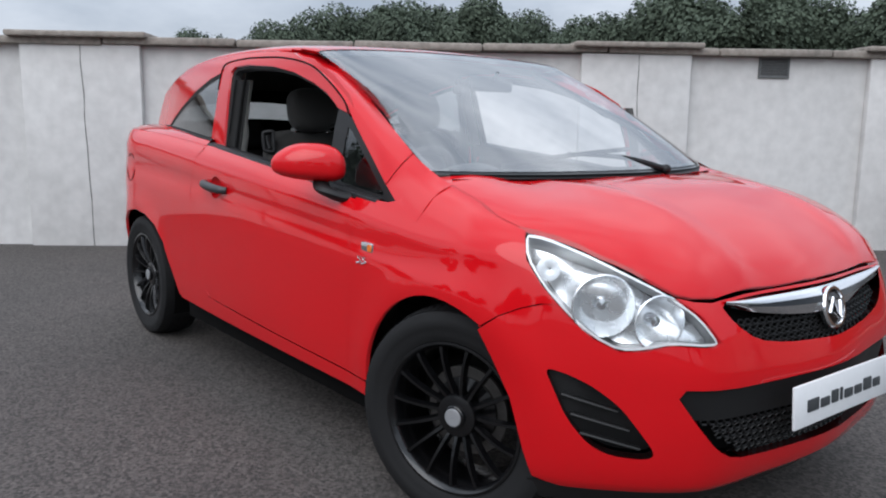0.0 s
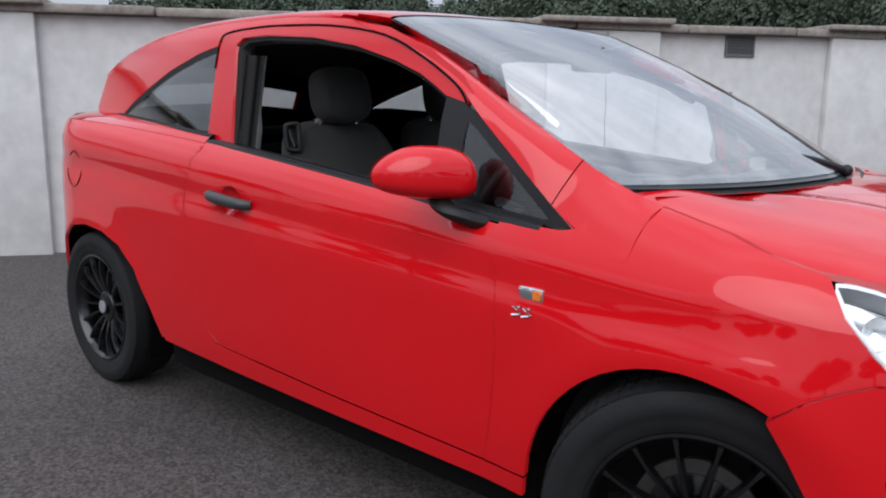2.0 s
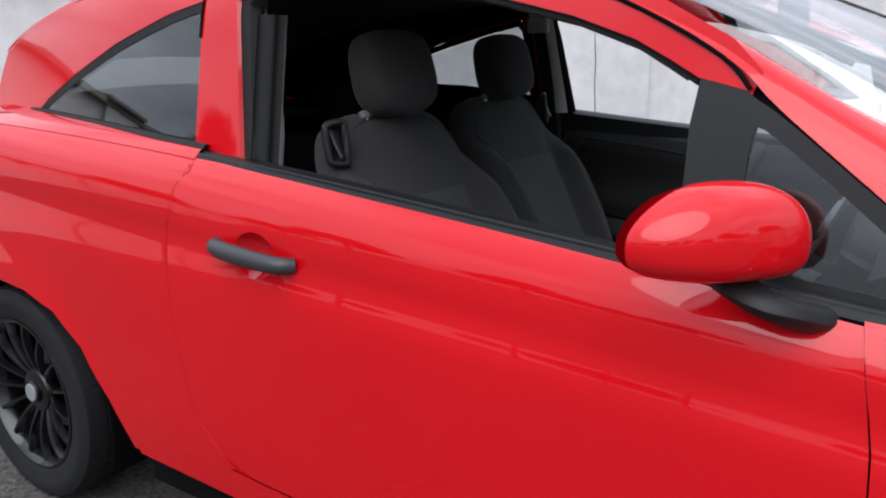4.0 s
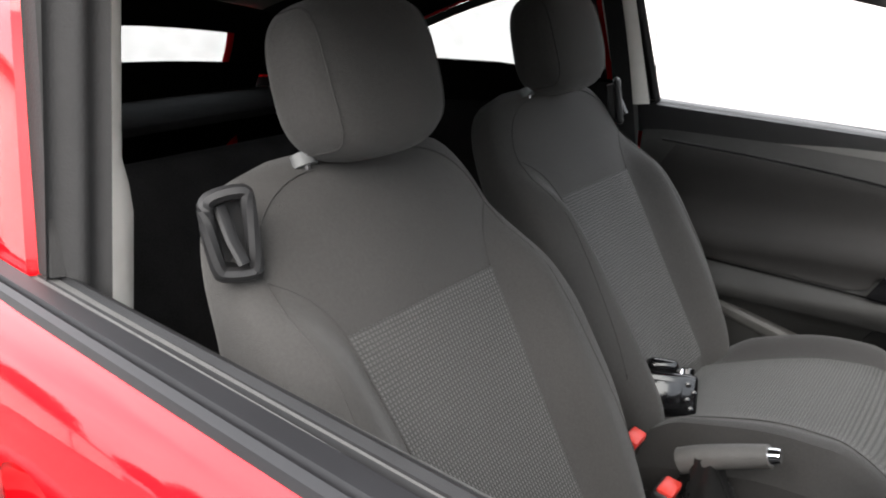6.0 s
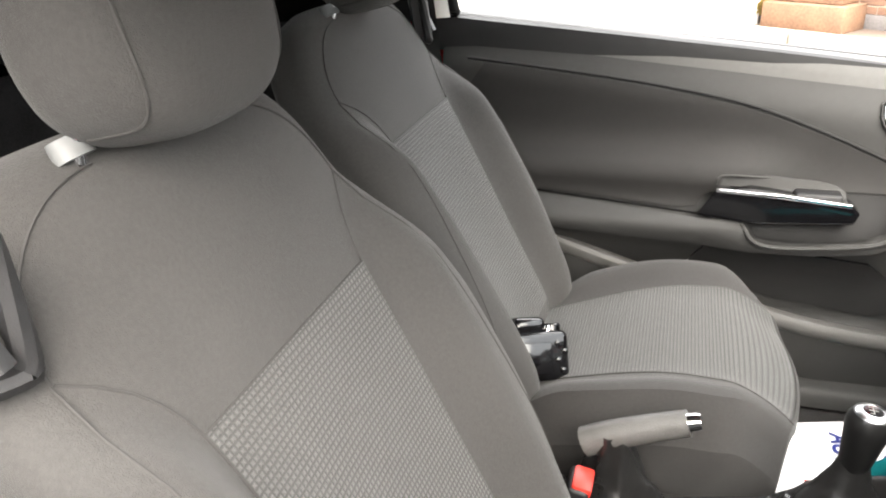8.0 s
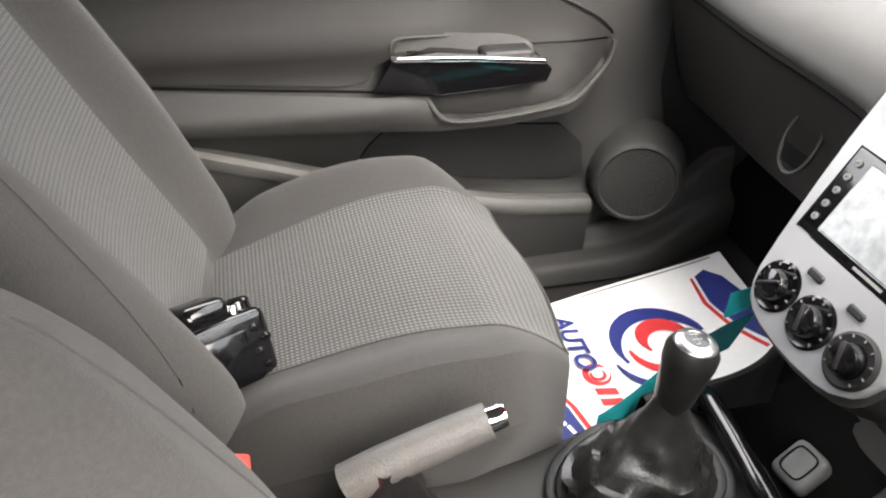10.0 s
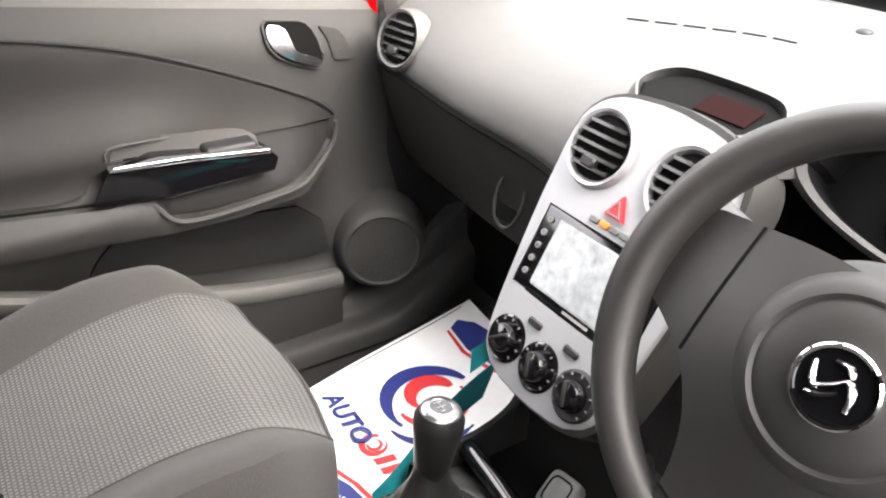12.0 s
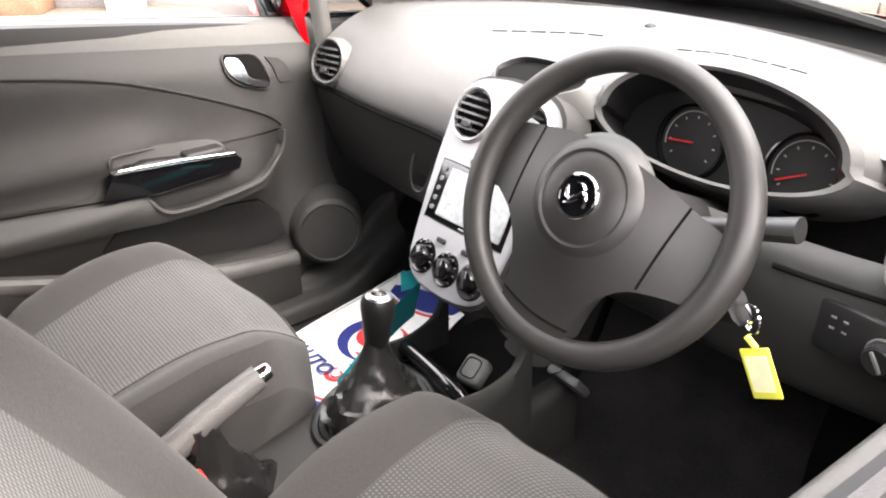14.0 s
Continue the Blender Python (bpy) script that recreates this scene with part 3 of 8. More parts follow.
for side in (False, True):
    frame_outline = OUTER + OPEN[::-1]
    trimmed("window_frame", frame_outline, cabin, 0.05, RED, car, flip=side, gap=0.001)
    band = [(x + (0.012 if z < 1.3 and x > -1.0 else 0.0), z + (0.028 if z > 1.15 else 0.012)) for x, z in OUTER[2:]] + [(x - 0.004, z - 0.014) for x, z in OUTER[:1:-1]]
    trimmed("frame_backing", band, lambda x, z: cabin(x, z) + Vector((0, 0.007, -0.003)), 0.05, RED, car, flip=side, gap=0.0, skirt=False)
    # black inner edge of the window opening
    ring = OPEN + [(x + dx, z + dz) for (x, z), dx, dz in zip(OPEN[::-1], [-0.005, -0.005, -0.004, -0.002, 0, 0, 0.004, 0.018, 0.024, 0.024, 0.024], [-0.008, -0.008, -0.009, -0.009, -0.010, -0.012, -0.014, -0.014, -0.01, 0, 0])]
    trimmed("window_seal", ring, lambda x, z: cabin(x, z) + Vector((0, 0.012, 0)), 0.05, BLACK_RUBBER, car, flip=side, gap=-0.001, depth=0.03)
    trimmed("quarter_light", soften(QUARTER_LIGHT, 1), lambda x, z: cabin(x, z) + Vector((0, 0.004, 0)), 0.05, PRIVACY, car, flip=side, skirt=False)
    border = [(-0.625, 1.145), (-0.585, 1.120), (-0.50, 1.052), (-0.42, 0.988), (-0.340, 0.924), (-0.300, 0.894), (-0.302, 0.880), (-0.40, 0.884), (-0.53, 0.893), (-0.60 if side else -0.70, 0.910), (-0.66 if side else -0.70, 1.16), (-0.665, 1.185)]
    inner = [(-0.618, 1.105), (-0.60, 1.100), (-0.51, 1.030), (-0.44, 0.972), (-0.365, 0.912), (-0.345, 0.896), (-0.43, 0.904), (-0.56, 0.918), (-0.622, 0.926)]
    trimmed("pillar_trim", soften(back(border), 1), lambda x, z: cabin(x, z) + Vector((0, 0.001, 0)), 0.05, BLACK_PLASTIC, car, holes=[soften(back(inner), 1)], flip=side, gap=0.001)
    trimmed("rear_side_window", soften(REAR_LIGHT, 1, 0.15), lambda x, z: cabin(x, z) + Vector((0, 0.003, 0)), 0.06, PRIVACY, car, flip=side, gap=0.012, skirt=False)
    border = [(-1.697, 1.020)] + [(-1.704, 1.15), (-1.726, 1.330), (-1.86, 1.308), (-2.08, 1.254), (-2.30, 1.184), (-2.47, 1.118), (-2.60, 1.052), (-2.3, 1.040), (-2.0, 1.030)]
    trimmed("rear_window_seal", soften(back(border), 1, 0.15), lambda x, z: cabin(x, z) + Vector((0, 0.002, 0)), 0.06, BLACK_RUBBER, car, holes=[inset(soften(REAR_LIGHT, 1, 0.15), 0.010)], flip=side, gap=0.0)
    upper = [(-0.94, 1.322), (-1.17, 1.360), (-1.42, 1.378), (-1.55, 1.378), (-1.695, 1.369), (-1.735, 1.340)] + back(border)[2:8] + [(-2.70, 1.06), (-2.93, 1.06), (-2.95, 1.12), (-2.90, 1.20), (-2.86, RAIL(-2.86))]
    upper += [(x, RAIL(x)) for x in (-2.75, -2.6, -2.4, -2.2, -2.0, -1.8, -1.6, -1.4, -1.25, -1.126)]
    trimmed("roof_side", upper, cabin, 0.05, RED, car, flip=side, gap=0.0005)
    flip_y = lambda p: Vector((p.x, -p.y if side else p.y, p.z))
    waist = lambda x, w, up: flip_y(skin(x, h_of(x, REAR_BELT(x) - 0.010)).lerp(cabin(x, REAR_BELT(x) + 0.014), w) + Vector((0, 0, 0.007 * math.sin(math.pi * w) + up)))
    under = lambda x, w: flip_y(skin(x, h_of(x, REAR_BELT(x) - 0.010) + w * 0.1) + Vector((0, 0.0035, 0)))
    ledge = bmesh.new()
    sheet(ledge, lambda x, w: under(x, w) if w < 0 else waist(x, w, 0.0), [-1.712 - 0.05 * i for i in range(26)], [-0.25, -0.1, -0.01] + [i / 6 for i in range(7)])
    part("waist_ledge", ledge, RED, car)
    strip = bmesh.new()
    sheet(strip, lambda x, w: waist(x, 1 - 0.016 * (1 - w) / max((skin(x, 0.88) - cabin(x, 1.05)).length, 0.03), 0.004 * math.sin(math.pi * w) + 0.001), [-1.708 - 0.04 * i for i in range(23)], [0.0, 0.35, 0.7, 1.0])
    part("rear_belt_strip", strip, BLACK_RUBBER, car)
    pil = bmesh.new()
    sheet(pil, lambda t, w: (lambda p: Vector((p.x, -p.y if side else p.y, p.z)))(pillar_surface(t, w)), [i / 24 for i in range(25)], [i / 8 for i in range(9)])
    part("windscreen_pillar", pil, RED, car)
    # the wing's rear corner, which runs up to the joint with the pillar
    joint = 0.125

    def corner_pt(k, w):
        p0 = pillar_surface(joint, w)
        d0 = (pillar_surface(joint - 0.04, w) - pillar_surface(joint, w)) / 0.04 * 0.16
        y1 = 0.812 - 0.118 * w
        land = lambda x: (lambda q: Vector((q.x, -q.y, q.z + 0.0006)))(bonnet_top(x, y1))
        x1 = -0.15 + 0.02 * w
        p1, d1 = land(x1), (land(x1 + 0.03) - land(x1 - 0.03)) / 0.06 * 0.16
        k2, k3 = k * k, k ** 3
        return p0 * (2 * k3 - 3 * k2 + 1) + d0 * (k3 - 2 * k2 + k) + p1 * (3 * k2 - 2 * k3) + d1 * (k3 - k2)

    corner = bmesh.new()
    sheet(corner, lambda k, w: flip_y(corner_pt(k, w)), [i / 14 for i in range(15)], [i / 8 for i in range(9)])
    part("wing_corner", corner, RED, car)
    line = bmesh.new()
    tube(line, [flip_y(pillar_surface(joint, i / 10) + Vector((0.001, -0.001, 0.0012))) for i in range(11)], 0.0009, 5)
    part("pillar_joint", line, DARK, car)
    line = bmesh.new()
    tube(line, through_points([flip_y(cabin(x, z + 0.003) + Vector((0, -0.0015, 0))) for x, z in OUTER[1:]], 4), 0.0032, 6)
    part("door_gap", line, DARK, car)
    # added near-black linings: hide red panel backs, with the cabin's shade in their colour
    trimmed("roof_side_shade_lining", upper, lambda x, z: cabin(x, z) + Vector((0, 0.022, -0.004)), 0.05, DARK, car, flip=side, gap=0.006, skirt=False)
    trimmed("rear_side_shade_lining", [(-1.66, 0.60), (-1.66, 1.060), (-2.0, 1.105), (-2.3, 1.120), (-2.62, 1.115), (-2.80, 1.10), (-2.80, 0.60)], lambda x, z: cabin(x, max(z, 1.0)) + Vector((0, 0.045, 0)), 0.06, DARK, car, flip=side, gap=0.0, skirt=False)

# ---- roof, tailgate, glass
def roof_pt(k, u):
    """k 0 at the windscreen, 1 at the tail; u 0 right rail, 1 middle, 2 left rail."""
    uu = u if u <= 1 else 2 - u
    front = SCREEN_TOP.x + 0.13 * math.sin(uu * math.pi / 2)
    x = front + (-2.86 - front) * k
    p = roof(x, uu)
    if k < 0.128 and uu < 0.25:
        p = p.lerp(SCREEN_TOP, smooth(1 - k / 0.128) * smooth(1 - uu / 0.25))
    return Vector((p.x, p.y if u <= 1 else -p.y, p.z))


bm = bmesh.new()
sheet(bm, roof_pt, [i / 40 for i in range(41)], [i / 20 for i in range(41)])
part("roof", bm, RED, car)


def screen_pt(u, v):
    """Windscreen: u -1..1 across, v 0 at the base and 1 at the roof."""
    a = abs(u)
    base = through_points([(0.0, 0, 0.975), (-0.015, -0.16, 0.975), (-0.048, -0.33, 0.975), (-0.10, -0.485, 0.976), (-0.165, -0.61, 0.977), SCREEN_LOW], 8)
    k = a * (len(base) - 1)
    i = min(int(k), len(base) - 2)
    p = base[i].lerp(base[i + 1], k - i)
    t = roof_pt(0, 1 - a) if a < 1 else SCREEN_TOP
    q = p.lerp(t, v) + Vector((0.35, 0, 1)).normalized() * 0.022 * math.sin(math.pi * v) * (1 - a ** 4)
    q.y -= 0.012 * math.sin(math.pi * v) * a ** 2
    return Vector((q.x, q.y if u <= 0 else -q.y, q.z))


bm = bmesh.new()
sheet(bm, lambda u, v: screen_pt(u, v), [-0.985 + 1.97 * i / 40 for i in range(41)], [0.012 + 0.975 * i / 20 for i in range(21)])
windscreen = part("windscreen", bm, SCREEN, car)
windscreen.visible_shadow = False
bm = bmesh.new()
for u0, u1, v0, v1 in ((-0.995, -0.93, 0, 1), (0.93, 0.995, 0, 1), (-0.995, 0.995, 0.945, 1.0), (-0.995, 0.995, 0.0, 0.022)):
    sheet(bm, lambda u, v: screen_pt(u, v) - Vector((0.2, 0, 0.98)) * 0.004, [u0 + (u1 - u0) * i / 30 for i in range(31)], [v0 + (v1 - v0) * i / 16 for i in range(17)])
part("windscreen_border", bm, BLACK_GLOSS, car)
# scuttle panel under the wipers
bm = bmesh.new()


def scuttle(u, w):
    a = screen_pt(u, 0.03)
    b = a + Vector((0.07 * (1 - 0.3 * abs(u)), 0.035 * u, -0.028))
    return a.lerp(b, w) - Vector((0, 0, 0.02 * math.sin(math.pi * w)))


sheet(bm, scuttle, [-0.86 + 1.72 * i / 30 for i in range(31)], [i / 6 for i in range(7)])
part("scuttle_panel", bm, BLACK_PLASTIC, car)


def tail_pt(u, v):
    """Tailgate: v 0 at the roof's end, 1 at the bumper."""
    z = 1.26 - 0.95 * v
    top = roof_pt(1, 1 + u)
    wide = -cabin(-2.86, min(max(z, 1.0), 1.3)).y if z > 0.98 else 0.66
    x = -2.86 - 0.27 * smooth(v / 0.5) - 0.02 * math.sin(v * 3)
    edge = 1 - 0.10 * abs(u) ** 3
    zz = top.z if v == 0 else (z + (top.z - 1.26) * max(1 - v * 3, 0))
    return Vector((x + 0.10 * abs(u) ** 3 * (1 - 0.5 * v), wide * u, zz))


def tail_sheet(u0, u1, v0, v1, off=0.0):
    b = bmesh.new()
    sheet(b, lambda u, v: tail_pt(u, v) + Vector((off, 0, 0)), [u0 + (u1 - u0) * i / 16 for i in range(17)], [v0 + (v1 - v0) * i / 10 for i in range(11)])
    return b


# dark linings added at the tail too, coloured for the shade behind the seats
part("tailgate_shade_lining", tail_sheet(-0.97, 0.97, 0.170, 1.0, 0.035), DARK, car)
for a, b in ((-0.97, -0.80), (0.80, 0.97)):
    part("tailgate_shade_lining", tail_sheet(a, b, 0.05, 0.34, 0.03), DARK, car)
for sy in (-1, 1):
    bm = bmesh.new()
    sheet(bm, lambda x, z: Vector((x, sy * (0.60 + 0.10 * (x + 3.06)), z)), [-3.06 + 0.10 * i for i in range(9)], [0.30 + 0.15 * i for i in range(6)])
    part("boot_shade_lining", bm, DARK, car)
part("tailgate_shade_lining", tail_sheet(-0.98, 0.98, 0.0, 0.085, 0.022), DARK, car)
tailgate = part("tailgate", tail_sheet(-1, 1, 0.33, 1.0), RED, car)
part("spoiler", tail_sheet(-1, 1, 0.0, 0.07), RED, tailgate)
for a, b in ((-1, -0.80), (0.80, 1)):
    part("tailgate_pillar", tail_sheet(a, b, 0.05, 0.34, -0.004), RED, tailgate)
part("rear_window", tail_sheet(-0.80, 0.80, 0.06, 0.34), PRIVACY, tailgate)
for side in (False, True):
    trimmed("tail_lamp", soften([(-2.86, 0.72), (-2.90, 0.80), (-2.92, 0.86), (-3.06, 0.87), (-3.10, 0.80), (-3.08, 0.70), (-2.96, 0.66)], 1), lambda a, b: skin(a, b) + Vector((0, -0.004, 0)), 0.03, TAIL_RED, car, flip=side, label="red tail lamp")


# ================= the yard =================
ASPHALT = mat("asphalt", (0.054, 0.047, 0.043), 0.80, var=0.55, scale=0.7, fine=75, bump=1.0, bump_scale=150)
speckle(ASPHALT, 95, 0.45, 1.9)
WALL_PAINT = mat("white_render", (0.62, 0.61, 0.595), 0.88, var=0.15, scale=0.55, fine=9, bump=0.2, bump_scale=70)
COPING = mat("weathered_coping", (0.27, 0.24, 0.21), 0.9, var=0.40, scale=3.0, fine=22, bump=0.6, bump_scale=50)
CRACK = mat("dark_joint", (0.10, 0.10, 0.10), 0.9)
VENT_GREY = mat("vent_grey", (0.12, 0.125, 0.125), 0.6, var=0.2, scale=20)
BRICK = mat("brown_brick", (0.15, 0.085, 0.055), 0.88, var=0.3, scale=9, fine=60, bump=0.5, bump_scale=80)
SANDSTONE = mat("sandy_gravel", (0.40, 0.30, 0.18), 0.9, var=0.3, scale=3, fine=30)

bm = bmesh.new()
# one sheet to the horizon, finer near the car, faintly uneven
line = [-2500, -600, -150, -60, -30] + [-20 + i for i in range(41)] + [30, 60, 150, 600, 2500]
sheet(bm, lambda x, y: Vector((x, y, 0.006 * noise.noise(Vector((x * 0.35, y * 0.35, 0))) if abs(x) < 21 and abs(y) < 21 else 0)), line, line)
ground = tagged(part("ground", bm, ASPHALT), "dark grey worn asphalt of the yard", "ground", kind="structure")

# back wall with pilasters and a coping; u runs along it, out of it towards the yard is +v
W_AT = Matrix.Translation((-5.7, -0.18, 0)) @ Matrix.Rotation(math.atan2(0.81, 0.59), 4, "Z")
wall = thing("wall_back", "white rendered yard wall with pilasters and weathered coping", "wall", W_AT, kind="structure")
PILASTERS = [(-12.0, -11.0), (-7.2, -6.2), (-3.6, -2.6), (-0.58, 0.43), (4.28, 5.27), (6.92, 7.75)]
bm = bmesh.new()
box(bm, (-16, 0.0, -0.05), (8.85, 0.24, 1.745))
part("wall_panel", bm, WALL_PAINT, wall)
for a, b in PILASTERS:
    bm = bmesh.new()
    box(bm, (a, -0.07, -0.05), (b, 0.0, 1.75), 0.008)
    part("pilaster", bm, WALL_PAINT, wall)
u = -16.0
rnd = random.Random(4)
while u < 8.6:
    w = rnd.uniform(0.85, 1.15)
    over = any(a - 0.05 < u + w / 2 < b + 0.05 for a, b in PILASTERS)
    bm = bmesh.new()
    dz = rnd.uniform(-0.006, 0.008)
    vs = box(bm, (u, -0.10, 1.75 + dz), (u + w - 0.012, 0.32, 1.815 + dz), 0.015)
    for v in bm.verts:
        v.co += Vector((0, 0, 0.012)) * noise.noise(Vector((v.co.x * 5, v.co.y * 7, 2.0)))
    part("coping_stone", bm, COPING, wall)
    u += w
for a, b in PILASTERS:
    bm = bmesh.new()
    lo = box(bm, (a - 0.08, -0.17, 1.806), (b + 0.08, 0.36, 1.85), 0.012)
    for v in bm.verts:
        if v.co.z > 1.83:
            m = (a + b) / 2
            v.co.z += 0.035 * (1 - abs(v.co.x - m) / ((b - a) / 2 + 0.08))
    bmesh.ops.subdivide_edges(bm, edges=bm.edges[:], cuts=1)
    for v in bm.verts:
        v.co += Vector((0, 0, 0.010)) * noise.noise(v.co * 6)
    part("pilaster_cap", bm, COPING, wall)
for a, top in ((-0.07, 1.74), (4.79, 1.74)):
    bm = bmesh.new()
    pts = [(a + 0.012 * noise.noise(Vector((a, k * 0.6, 0))) + 0.03 * (1 - k / 12), -0.0715, top * k / 12) for k in range(13)]
    tube(bm, pts, 0.006, 5, flat=0.4)
    part("wall_joint", bm, CRACK, wall)
for a, z in ((5.91, 1.565), (1.33, 1.44), (-4.9, 1.46)):
    vent = thing("wall_vent", "small grey louvred air brick set in the white wall", "vent", W_AT @ Matrix.Translation((a, 0, z)), "air bricks in the wall")
    bm = bmesh.new()
    for lo, hi in (((0, -0.016, 0), (0.285, -0.001, 0.022)), ((0, -0.016, 0.168), (0.285, -0.001, 0.19)), ((0, -0.016, 0.022), (0.022, -0.001, 0.168)), ((0.263, -0.016, 0.022), (0.285, -0.001, 0.168))):
        box(bm, lo, hi, 0.002, 1)
    part("vent_frame", bm, VENT_GREY, vent)
    bm = bmesh.new()
    box(bm, (0.02, -0.004, 0.02), (0.265, -0.001, 0.17))
    part("vent_back", bm, CRACK, vent)
    for k in range(5):
        bm = bmesh.new()
        box(bm, (0.024, -0.008, -0.009), (0.261, -0.005, 0.012), m=pose(0, -0.003, 0.042 + 0.027 * k, 25))
        part("vent_slat", bm, VENT_GREY, vent)

# ---- trees behind the wall, and unseen ones round the yard
LEAF = mat("tree_leaves", (0.082, 0.105, 0.074), 0.8, var=0.45, scale=1.3, fine=11, spec=0.25)
BARK = mat("tree_bark", (0.09, 0.07, 0.05), 0.9, var=0.3, bump=0.6, bump_scale=20)


def tree(seed, height, spread):
    rnd = random.Random(seed)
    ob = thing("tree", "distant leafy broadleaf tree with a rounded uneven crown", "tree", group="trees beyond the wall")
    bm = bmesh.new()
    tube(bm, [(0, 0, 0), (0.1, 0, height * 0.25), (0, 0.15, height * 0.5), (0.2, 0, height * 0.75)], lambda t: 0.35 * (1.05 - t) * height / 10, 8)
    limbs = []
    for k in range(7):
        a = k * 2.4 + rnd.uniform(-0.4, 0.4)
        z0 = height * rnd.uniform(0.28, 0.55)
        tip = Vector((math.cos(a) * spread * rnd.uniform(0.5, 0.8), math.sin(a) * spread * rnd.uniform(0.5, 0.8), z0 + height * rnd.uniform(0.12, 0.3)))
        tube(bm, [(0, 0, z0), tip * 0.5 + Vector((0, 0, z0 * 0.5 + 0.2)), tip], lambda t: 0.14 * (1.1 - t) * height / 10, 6)
        limbs.append(tip)
    part("trunk", bm, BARK, ob)
    puffs = [(Vector((0, 0, height * 0.72)), spread * 0.6)] + [(l, spread * rnd.uniform(0.35, 0.5)) for l in limbs] + [
        (Vector((rnd.uniform(-0.4, 0.4) * spread, rnd.uniform(-0.4, 0.4) * spread, height * rnd.uniform(0.6, 0.92))), spread * rnd.uniform(0.25, 0.42)) for _ in range(6)]
    verts, faces = [], []
    for c, r in puffs:
        for _ in range(int(330 * (r / spread) ** 1.3 * 11.0)):
            d = Vector((rnd.gauss(0, 1), rnd.gauss(0, 1), rnd.gauss(0, 0.8))).normalized() * r * rnd.uniform(0.55, 1.08)
            p = c + d
            n = (d.normalized() + Vector((rnd.uniform(-1, 1), rnd.uniform(-1, 1), rnd.uniform(-0.4, 1)))).normalized()
            t = n.orthogonal().normalized()
            b = n.cross(t)
            s = rnd.uniform(0.08, 0.18) * height / 9
            i = len(verts)
            verts += [p - t * s, p + b * s * 0.6 + n * s * 0.2, p + t * s, p - b * s * 0.6 + n * s * 0.2]
            faces += [(i, i + 1, i + 2), (i, i + 2, i + 3)]
    me = bpy.data.meshes.new("crown")
    me.from_pydata(verts, [], faces)
    me.materials.append(LEAF)
    crown = new("crown", me)
    crown.parent = ob
    return ob


kinds = [tree(1, 9.0, 3.8), tree(2, 7.5, 3.6), tree(3, 10.0, 3.5)]
for k in kinds:
    k.matrix_basis = Matrix.Translation((-300, 300 + 40 * kinds.index(k), 0))


def plant(bearing, far, kind, size, turn):
    a = radians(bearing)
    copy_thing(kinds[kind], Matrix.Translation((1.6 + far * math.cos(a), -2.1 + far * math.sin(a), -0.3)) @ Matrix.Rotation(turn, 4, "Z") @ Matrix.Scale(size, 4))


